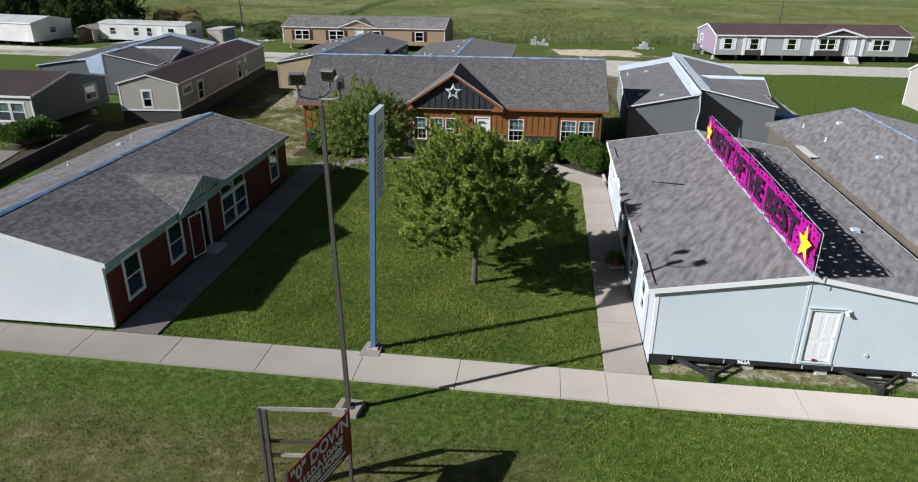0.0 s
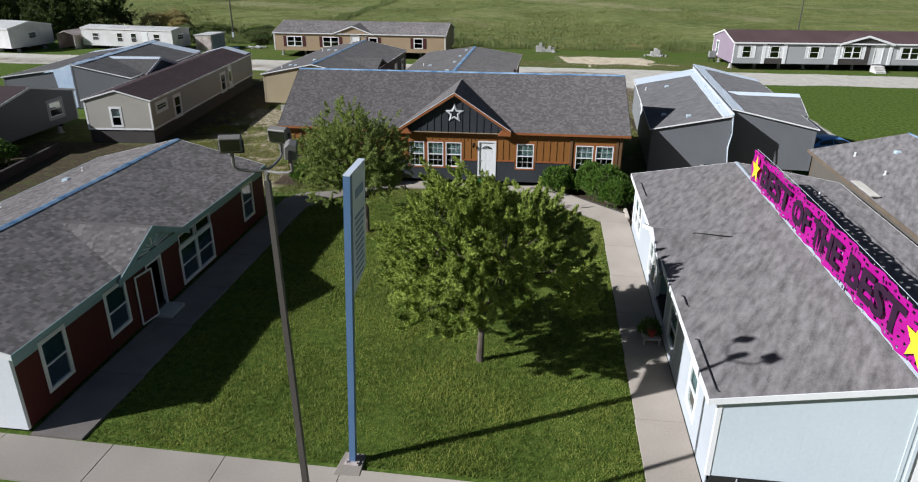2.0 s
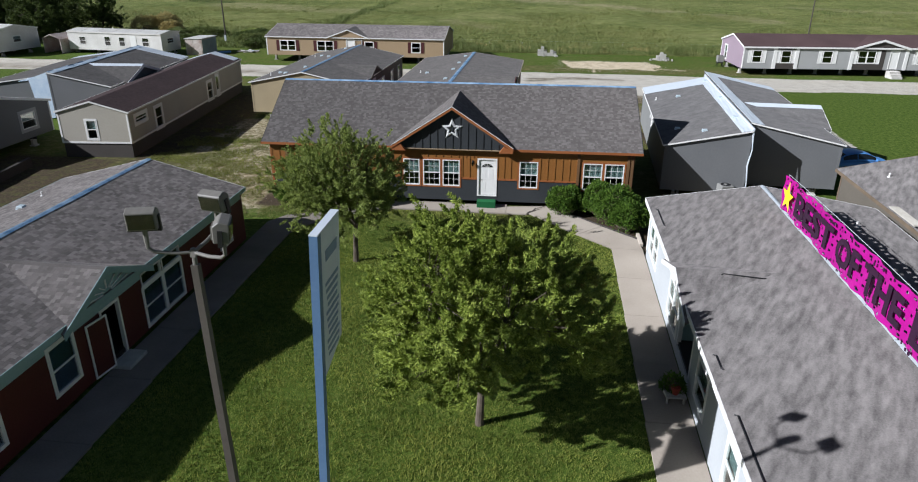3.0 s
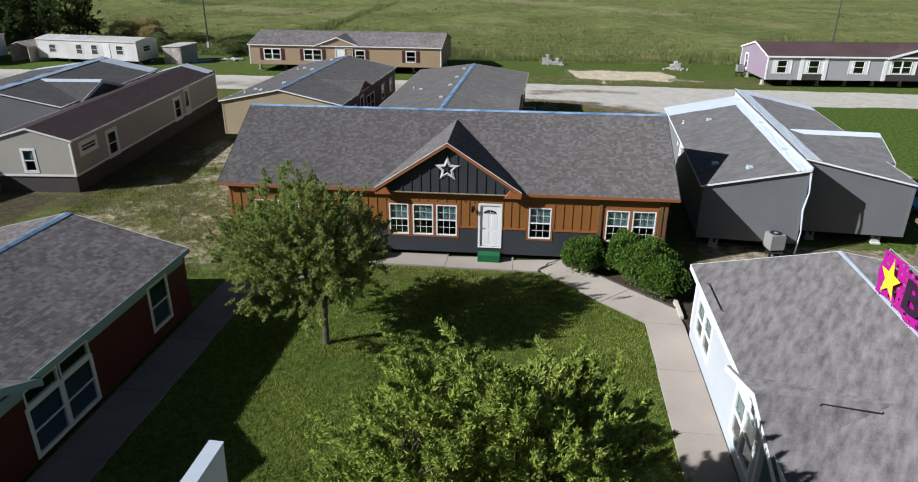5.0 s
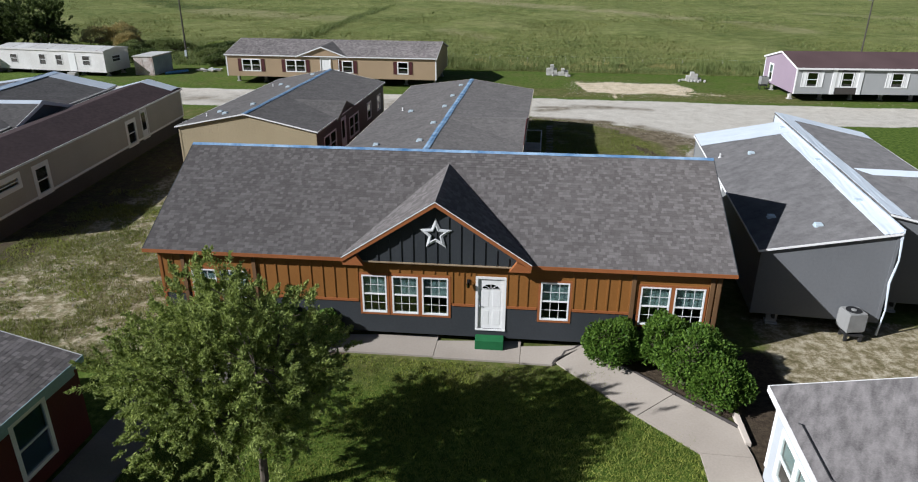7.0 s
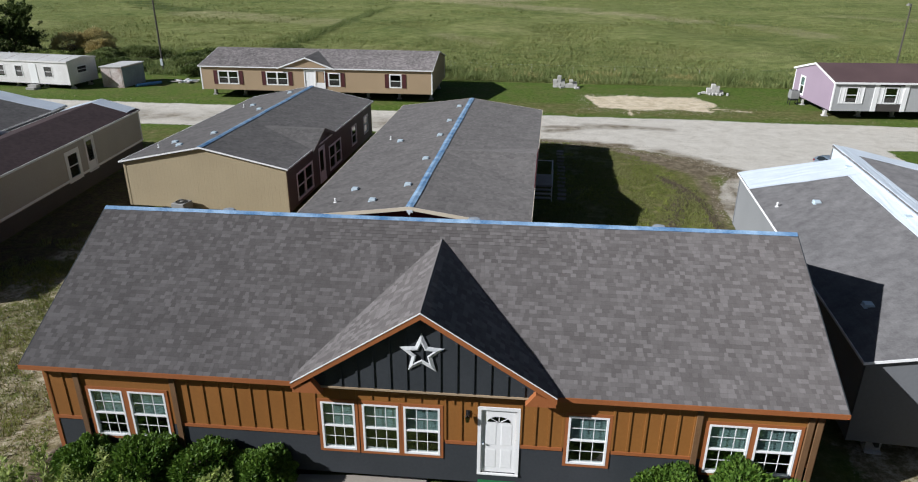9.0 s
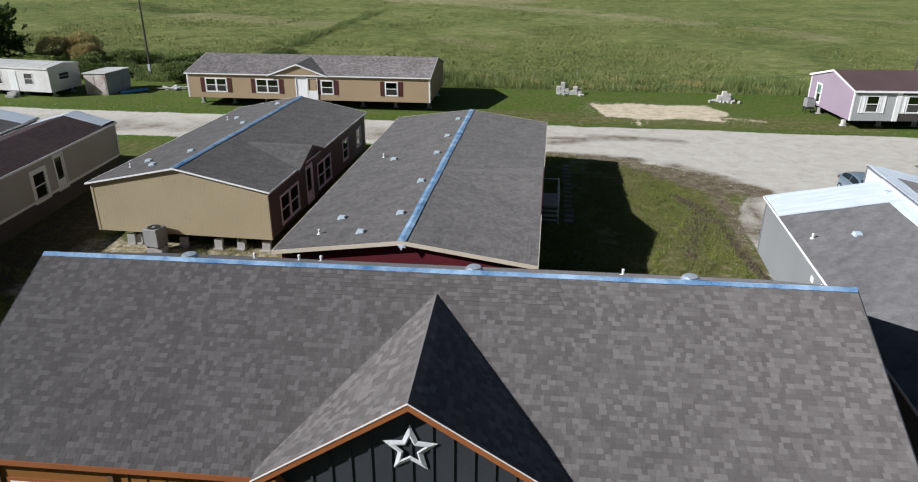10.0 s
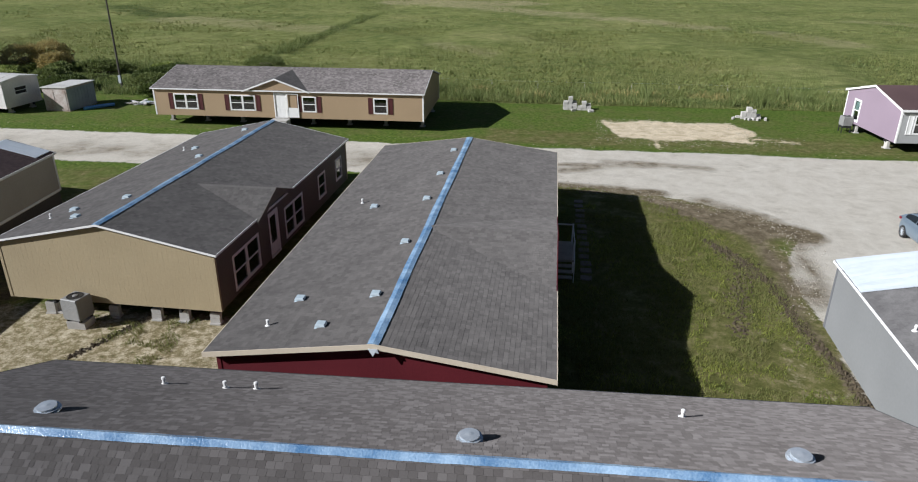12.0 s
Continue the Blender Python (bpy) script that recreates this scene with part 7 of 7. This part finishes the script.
def leaf_mesh(name, centres, dirs, length, width, material, rng):
    """Many single leaves: a folded blade of four corners each, at a centre and pointing along its direction."""
    n = len(centres)
    side = np.cross(dirs, np.array([0.0, 0.0, 1.0]) + 0.55 * rng.normal(size=(n, 3)))
    side /= np.linalg.norm(side, axis=1)[:, None] + 1e-9
    ln = length * rng.uniform(0.65, 1.35, (n, 1))
    wd = width * rng.uniform(0.7, 1.3, (n, 1))
    v = np.stack([centres - dirs * ln / 2, centres - side * wd / 2, centres + dirs * ln / 2, centres + side * wd / 2], 1).reshape(-1, 3)
    return big_mesh(name, v, np.arange(4 * n).reshape(-1, 4), material)


def make_tree(label, x, y, trunk_h, trunk_r, centre, radii, clumps, leaves, leaf, leaf_size, seed, group="lawn trees", low=0.0, name="tree", tuft=0.30, shell=0.45, apart=0.0, sprays=6.5, rise=0.55, reach=(0.13, 0.30), hollow=None):
    """A tapered trunk that forks into limbs, twigs out to leaf clumps, and a crown of many small leaves with gaps."""
    rng = np.random.default_rng(seed)
    t = thing(name, label, "tree", pose(x, y, 0), group)
    c, r = np.array(centre), np.array(radii)
    cl, tries = [], 0
    while len(cl) < clumps:
        p = rng.normal(size=3)
        p /= np.linalg.norm(p)
        p *= rng.uniform(0.80, 1.0) if rng.random() < shell else rng.uniform(0.3, 0.8)
        if p[2] < -0.80 + low:
            continue
        if hollow and np.linalg.norm(p) > 0.52 and p.dot(np.array(hollow)) > 0.70 * np.linalg.norm(p):
            continue
        bulge = 1 + 0.10 * math.sin(4.3 * p[0] + 3.1 * p[1] + seed) + 0.08 * math.sin(5.7 * p[1] - 4.1 * p[2] + 2 * seed)
        q = c + p * r * bulge
        if len(cl) and min(np.linalg.norm((np.array(cl) - q) / r, axis=1)) < apart:
            tries += 1
            if tries < 60:
                continue
        tries = 0
        cl.append(q)
    cl = np.array(cl)
    g = Geo()
    top = Vector((0.06, 0.05, trunk_h))
    g.tube([(0, 0, -0.15), (0.0, 0.0, 0.1), (0.03, -0.02, trunk_h * 0.5), top], [trunk_r * 1.5, trunk_r * 1.1, trunk_r * 0.9, trunk_r * 0.8], 10)
    part("trunk", g, BARK, t)
    limbs = []
    for k in range(7):
        a = 2 * math.pi * k / 7 + rng.uniform(-0.3, 0.3)
        f = rng.uniform(0.35, 0.6)
        e = Vector(c + np.array([math.cos(a) * r[0] * f, math.sin(a) * r[1] * f, rng.uniform(-0.1, 0.55) * r[2]]))
        mid = top.lerp(e, 0.45) + Vector((0, 0, -0.2))
        limbs.append((top, mid, e))
        part("limb", Geo().tube([top - Vector((0, 0, 0.15)), mid, e], [trunk_r * 0.55, trunk_r * 0.36, trunk_r * 0.14], 7), BARK, t)
    tw = Geo()
    for q in cl:
        q = Vector(q)
        s = min((l[1].lerp(l[2], u) for l in limbs for u in (0.0, 0.35, 0.7, 1.0)), key=lambda p: (p - q).length)
        tw.tube([s, s.lerp(q, 0.55) + Vector((0, 0, 0.08)), q], [trunk_r * 0.14, trunk_r * 0.09, 0.008], 4, False)
    tagged(part("twig_mass", tw, BARK, t), kind="stuff")
    # leafy shoots set round the clumps, each a tapered spray of leaves
    shoots = int(clumps * sprays)
    home_q = cl[rng.integers(0, clumps, shoots)]
    base = home_q + rng.normal(size=(shoots, 3)) * r.mean() * tuft * 0.42
    out = (base - c) / r
    ax = out * 0.8 + np.array([0, 0, rise]) + rng.normal(size=(shoots, 3)) * 0.42
    ax /= np.linalg.norm(ax, axis=1)[:, None]
    span = r.mean() * rng.uniform(*reach, shoots)
    k = rng.integers(0, shoots, leaves)
    u = rng.random(leaves)
    rad = rng.normal(size=(leaves, 3))
    rad /= np.linalg.norm(rad, axis=1)[:, None]
    cen = [base[k] + ax[k] * ((u - 0.35) * span[k])[:, None] + rad * (span[k] * 0.34 * (1.05 - 0.75 * u))[:, None] * rng.random((leaves, 1)) ** 0.5]
    d = ax[k] * 0.75 + rad * 0.8 + rng.normal(size=(leaves, 3)) * 0.25
    dr = [d / np.linalg.norm(d, axis=1)[:, None]]
    tagged(part("crown", leaf_mesh("crown", np.concatenate(cen), np.concatenate(dr), *leaf_size, leaf, rng), None, t), kind="stuff")
    return t


make_tree("round willow-leaved shade tree on the lawn", -2.55, 26.3, 2.0, 0.12, (0.08, 0.1, 3.05), (3.4, 3.2, 3.35), 200, 330000, LEAF_LIGHT, (0.120, 0.034), 3, low=0.62, tuft=0.18, shell=0.68, apart=0.14, sprays=9, rise=0.18, reach=(0.08, 0.19), hollow=(0.55, -0.72, -0.42))
make_tree("olive-green shade tree on the lawn near the orange house", -9.42, 37.4, 1.9, 0.12, (-0.55, 0.15, 3.75), (2.9, 2.8, 2.3), 150, 190000, LEAF_OLIVE, (0.095, 0.034), 8, low=0.26, tuft=0.26, shell=0.60, apart=0.14, sprays=12, rise=0.30, reach=(0.09, 0.20))


def make_bush(label, x, y, rx, ry, h, seed, leaf=LEAF_DARK, n=11000, size=(0.12, 0.06), name="bush", group="hedge bushes", inner=0.86):
    """A clipped bush: a bed of leaves over a lumpy dark core with short stems."""
    rng = np.random.default_rng(seed)
    b = thing(name, label, "bush", pose(x, y, 0, 0, 0, seed * 37 % 90), group)
    d = rng.normal(size=(n, 3))
    d[:, 2] = np.abs(d[:, 2]) - 0.25
    d /= np.linalg.norm(d, axis=1)[:, None]
    lump = 1 + 0.13 * np.sin(5 * d[:, 0] + seed) * np.cos(4 * d[:, 1] + 2 * d[:, 2]) + 0.05 * np.sin(17 * d[:, 0] + 3 * seed) * np.sin(15 * d[:, 1] - 11 * d[:, 2]) + 0.06 * np.sin(13 * d[:, 0] * d[:, 2] + 9 * d[:, 1])
    p = d * lump[:, None] * np.array([rx, ry, h * 0.58]) * rng.uniform(0.80, 1.08, (n, 1)) + np.array([0, 0, h * 0.45])
    p[:, 2] = np.maximum(p[:, 2], 0.04)
    q = d + rng.normal(size=(n, 3)) * 0.6 + np.array([0, 0, 0.3])
    q /= np.linalg.norm(q, axis=1)[:, None]
    tagged(part("foliage", leaf_mesh("foliage", p, q, *size, leaf, rng), None, b), kind="stuff")
    core = Geo()
    prof = [(0.3, 0.02), (0.78, h * 0.2), (0.82, h * 0.5), (0.62, h * 0.8), (0.2, h * 0.93)]
    core.lathe(prof, 14)
    core.v = [(vx * rx * inner, vy * ry * inner, vz * min(1.0, inner + 0.1)) for vx, vy, vz in core.v]
    part("core", core, BARK, b)
    return b


for i, (x, y, rx, ry, h) in enumerate(((0.38, 45.15, 1.0, 0.88, 1.5), (2.15, 45.2, 1.05, 0.85, 1.75), (2.95, 44.15, 1.25, 1.15, 1.85), (3.5, 43.1, 0.95, 1.0, 1.5), (-15.2, 44.75, 0.85, 0.8, 1.15), (-13.5, 44.8, 1.05, 0.9, 1.35), (-11.8, 44.9, 1.0, 0.85, 1.3), (-10.35, 45.0, 0.8, 0.7, 1.15))):
    make_bush("dense dark-green clipped bush before the orange house", x, y, rx, ry, h, i + 1)
make_bush("dense green hedge bush by the driveway", -36.6, 44.3, 2.0, 1.3, 1.7, 21, n=5000, size=(0.18, 0.1))
make_bush("leafy green potted plant", 3.55, 28.5, 0.28, 0.4, 0.9, 31, n=900, size=(0.12, 0.05), name="potted_plant", group="")

wood_rng = random.Random(12)
for i in range(11):
    x, y = -72.5 - 3.3 * i + wood_rng.uniform(-1.5, 1.5), wood_rng.uniform(107, 120)
    r = wood_rng.uniform(2.8, 4.2)
    make_tree("dark broad-leaved tree at the field's edge", x, y, 1.2, 0.2, (0, 0, r * 1.02), (r, r, r * 1.0), 90, 24000, LEAF_WOOD, (0.30, 0.16), 100 + i, "trees at the field's edge", low=-0.3, name="tree", tuft=0.3)
th_rng = random.Random(6)
for i in range(30):
    x, y = th_rng.uniform(-70, -33), th_rng.uniform(107, 119)
    if -51.5 < x < -45.5 and y < 113:
        y += 6.5
    leaf, what = th_rng.choice(((LEAF_WOOD, "dark green"), (WEED, "pale green"), (LEAF_OLIVE, "olive green"), (WEED, "pale green"), (WEED, "pale green")))
    make_bush(f"rank {what} thicket at the field's edge", x, y, th_rng.uniform(1.4, 3.0), th_rng.uniform(1.0, 2.0), th_rng.uniform(0.8, 1.9) * (1.0 if x < -45 else 0.7), 60 + i, leaf, 3200, (0.26, 0.10), "thicket", "thickets at the field's edge", 0.55)
for x, y, r, h in ((-66.0, 118.5, 2.6, 3.0), (-63.0, 119.0, 2.2, 3.4), (-61.0, 117.0, 1.8, 2.4)):
    make_bush("tall gold-brown seeding thicket at the field's edge", x, y, r, r * 0.8, h, int(60 - x), WEED_GOLD, 4500, (0.30, 0.08), "thicket", "thickets at the field's edge", 0.5)
make_bush("green shrub standing in the field", -38.6, 124.3, 2.6, 2.2, 1.5, 124, WEED, 3600, (0.24, 0.10), "thicket", "thickets at the field's edge", 0.5)


def blades(name, n, box, height, width, material, seed, keep=None, label="", category="grass", dens=None, feather=0.0):
    """Loose upright blades of grass over a stretch of ground, one object."""
    rng = np.random.default_rng(seed)
    x0, x1, y0, y1 = box
    u = rng.random(n)
    p = np.stack([rng.uniform(x0, x1, n), y0 + (y1 - y0) * (u ** dens if dens else u)], 1)
    if keep is not None:
        p = p[keep(p[:, 0], p[:, 1])]
    if feather:                                  # thins out towards the sides and the near edge
        room = np.minimum(np.minimum(p[:, 0] - x0, x1 - p[:, 0]), p[:, 1] - y0)
        p = p[rng.random(len(p)) < room / feather]
    n = len(p)
    a = rng.uniform(0, 2 * math.pi, n)
    patch = 0.3 + 0.9 * vnoise(p[:, 0], p[:, 1], 1.7 if height < 0.2 else 9.0, seed) + 0.5 * vnoise(p[:, 0], p[:, 1], 0.5 if height < 0.2 else 2.5, seed + 50)
    h = height * rng.uniform(0.5, 1.4, n) * np.clip(patch, 0.5, 1.6)
    w = width * rng.uniform(0.6, 1.3, n)
    lean = rng.normal(0, 0.45, (n, 2)) * h[:, None]
    d = np.stack([np.cos(a), np.sin(a)], 1) * w[:, None] / 2
    z0 = np.full((n, 1), -0.01)
    v = np.stack([np.hstack([p - d, z0]), np.hstack([p + d, z0]), np.hstack([p + lean, h[:, None]])], 1).reshape(-1, 3)
    ob = new(name, big_mesh(name, v, np.arange(3 * n).reshape(-1, 3), material))
    return tagged(ob, label, category, kind="stuff")


on_lawn = lambda x, y: ((x > -13.6) & (x < 2.5) & (y > 20.45) & (y < 44.4) & (y < 43.0 - (x - 0.0) * 1.0 + 1.3) & (y < 44.3 + np.minimum(0, x + 9.5) * 0.45))
blades("lawn_grass", 260000, (-13.6, 2.5, 20.4, 44.4), 0.070, 0.026, BLADE, 1, on_lawn, "short mown green lawn grass")
turf_side = lambda x, y: x + 6.0 * vnoise(x, y, 3.0, 51) - 1.2 * np.maximum(0, y - 15.5) + 1.5 * vnoise(x, y, 0.6, 52)
blades("verge_grass", 210000, (-34, 9, -4, 18.35), 0.070, 0.026, VERGE_BLADE, 2, lambda x, y: (np.hypot(x + 5.4, y - 17) > 0.5) & (turf_side(x, y) < 5.0), "short mown, dry brownish verge grass", feather=9.0)
blades("lawn_grass", 330000, (-30, 26, -4, 18.35), 0.075, 0.026, BLADE, 12, lambda x, y: (np.hypot(x + 5.4, y - 17) > 0.5) & (turf_side(x, y) > 4.2), "short mown green verge grass", feather=9.0)
blades("verge_weeds", 2500, (4.3, 13.4, 20.1, 22.5), 0.12, 0.03, WEED, 13, lambda x, y: vnoise(x, y, 0.7, 53) > 0.5, "tufts of weeds under the white home's end")
blades("field_grass", 150000, (-125, 95, 108.5, 175), 0.26, 0.055, FIELD_BLADE, 3, None, "rough tall grass of the open field", dens=1.7)
for k, (n, leaf, h, lim, what) in enumerate(((70000, WEED, 0.22, 1.02, "rank green tussocks in the open field"), (70000, FIELD_BLADE, 0.20, 1.0, "pale grassy tussocks in the open field"))):
    blades("field_tussocks", n, (-130, 110, 114, 260), h, 0.26, leaf, 60 + k, lambda x, y: vnoise(x, y, 2.6, 70 + k) + 0.5 * vnoise(x, y, 0.9, 72 + k) + 0.35 * vnoise(x, y, 14.0, 74 + k) > lim + 0.12, what, dens=1.5)
blades("verge_weeds", 22000, (-40, 60, 108.6, 117), 0.55, 0.07, WEED, 4, None, "tall green weeds along the field's edge")
blades("verge_weeds", 15000, (-35, 60, 109.0, 115.5), 0.55, 0.06, WEED_GOLD, 5, lambda x, y: vnoise(x, y, 2.2, 46) + 0.5 * vnoise(x, y, 0.7, 47) > 0.92, "brown seeding weeds along the field's edge")
blades("verge_weeds", 26000, (-20, 60, 109.2, 114.5), 1.25, 0.07, WEED, 8, lambda x, y: vnoise(x, y, 1.5, 41) + 0.4 * vnoise(x, y, 0.6, 42) > 0.98, "ragged clumps of tall pale weeds along the field's edge")
blades("verge_weeds", 5000, (-45.5, -40.0, 138, 206), 0.75, 0.10, WEED, 9, lambda x, y: np.abs(x + 42.7 + 0.8 * np.sin(y * 0.3)) < 0.5 + 1.3 * vnoise(x, y, 3.0, 43), "line of rank weeds along a ditch in the field")
blades("verge_weeds", 16000, (-75, -31, 106.5, 124), 0.85, 0.10, WEED, 10, lambda x, y: vnoise(x, y, 2.5, 44) + 0.4 * vnoise(x, y, 0.8, 45) > 0.6, "rank tall weeds among the thickets")
blades("lot_grass", 90000, (-3.5, 8.5, 57, 83), 0.11, 0.03, FIELD_BLADE, 6, lambda x, y: (x < np.interp(y, [57, 70, 76, 80, 83], [6.6, 6.5, 6.0, 3.5, -1.0])) & (vnoise(x, y, 1.3, 21) + 0.5 * vnoise(x, y, 0.5, 22) > 0.62), "patchy olive grass beside the dark red home")
blades("lot_grass", 55000, (-3.5, 8.5, 57, 83), 0.10, 0.035, BLADE, 16, lambda x, y: (x < np.interp(y, [57, 70, 76, 80, 83], [6.4, 6.0, 5.4, 3.0, -1.0])) & (vnoise(x, y, 1.8, 27) + 0.6 * vnoise(x, y, 0.5, 28) > 0.80), "fresh green patches beside the dark red home")
blades("lot_grass", 75000, (-28, -13.5, 42, 66), 0.13, 0.035, FIELD_BLADE, 7, lambda x, y: vnoise(x, y, 1.2, 23) + 0.6 * vnoise(x, y, 0.45, 24) > np.where(y > 57.5, 0.98, 0.80), "tufts of grass on the bare ground before the tan home")
blades("lot_grass", 60000, (-28, -13.5, 42, 58), 0.10, 0.03, BLADE, 17, lambda x, y: vnoise(x, y, 2.0, 25) + 0.6 * vnoise(x, y, 0.6, 26) > 0.86, "green turf patches beside the orange house")


def scatter(name, n, line, spread, size, material, seed, label, category):
    """Loose lumps strewn along a line on the ground, one object."""
    rng = np.random.default_rng(seed)
    pts = np.array(line, float)
    seg = np.hypot(*np.diff(pts, axis=0).T)
    u = rng.random(n) * seg.sum()
    cum = np.concatenate([[0], np.cumsum(seg)])
    x, y = np.interp(u, cum, pts[:, 0]) + rng.normal(0, spread, n), np.interp(u, cum, pts[:, 1]) + rng.normal(0, spread, n)
    s = size * rng.uniform(0.35, 1.3, n) ** 1.5
    a = rng.uniform(0, 2 * math.pi, n)
    c = np.stack([x, y, s * 0.2], 1)
    k = np.array([0.0, 2.1, 4.2])
    low = np.stack([c + np.stack([np.cos(a + q) * s, np.sin(a + q) * s * rng.uniform(0.5, 1.2, n), -s * 0.3], 1) for q in k], 1)
    top = (c + np.stack([rng.normal(0, 0.2, n) * s, rng.normal(0, 0.2, n) * s, s * 0.55], 1))[:, None]
    v = np.concatenate([low, top], 1).reshape(-1, 3)
    f = (np.arange(n)[:, None, None] * 4 + np.array([[0, 1, 3], [1, 2, 3], [2, 0, 3]])[None]).reshape(-1, 3)
    return tagged(new(name, big_mesh(name, v, f, material)), label, category, kind="stuff")


scatter("turned_soil", 1500, [(6.8, 60.5), (6.6, 64.2), (6.2, 66.8), (6.2, 70.3), (5.5, 73.1), (4.3, 75.3)], 0.12, 0.09, CLOD, 31, "ridge of turned dark soil along a wheel rut", "soil")
scatter("turned_soil", 500, [(4.8, 74.5), (5.6, 72.0), (4.6, 69.5), (3.8, 66.0)], 0.25, 0.10, CLOD, 32, "clods of dark soil in the patchy grass", "soil")
scatter("turned_soil", 500, [(-19.6, 64.2), (-21.0, 60.8)], 0.10, 0.06, CLOD, 35, "narrow dark rut in the bare ground", "soil")
scatter("loose_stones", 1600, [(-4, 83.8), (2, 82.0), (5.5, 81.0), (8.5, 78.6), (9.2, 76), (8.2, 72), (7.2, 68)], 0.7, 0.045, STONE, 33, "pale crushed stone strewn along the gravel's edge", "stones")
scatter("loose_stones", 900, [(-27, 46), (-20, 50), (-17, 47), (-25, 53), (-18, 56)], 1.6, 0.06, STONE, 37, "loose pale stones on the worn grass", "stones")
scatter("loose_stones", 700, [(0.6, 102.2), (6, 102.8), (11.5, 102), (12.2, 98), (15.5, 96.4), (11, 95.4), (4, 94.6), (0.4, 95.8), (0.6, 102)], 0.5, 0.055, STONE, 34, "pale crumbs of stone round the sandy patch", "stones")
scatter("loose_stones", 350, [(-60, 93.0), (-10, 92.6), (25, 93.2), (60, 93.0)], 0.5, 0.055, STONE, 36, "pale crushed stone along the road's edge", "stones")

fence = thing("wire_fence", "line of thin pale fence posts in the field's edge", "fence", pose(0, 0, 0))
fp = Geo().box(-0.03, 0.03, -0.03, 0.03, -0.4, 0.42).mesh("fence_post", WOOD_GREY)
for i in range(28):
    part("fence_post", fp, None, fence, "", pose(-60 + 5.0 * i, 117.5 + 0.3 * math.sin(i), 0))
part("wire", Geo().tube([(-60 + 5.0 * i, 117.5 + 0.3 * math.sin(i), 0.6) for i in range(28)], [0.003] * 28, 3), GALV, fence)
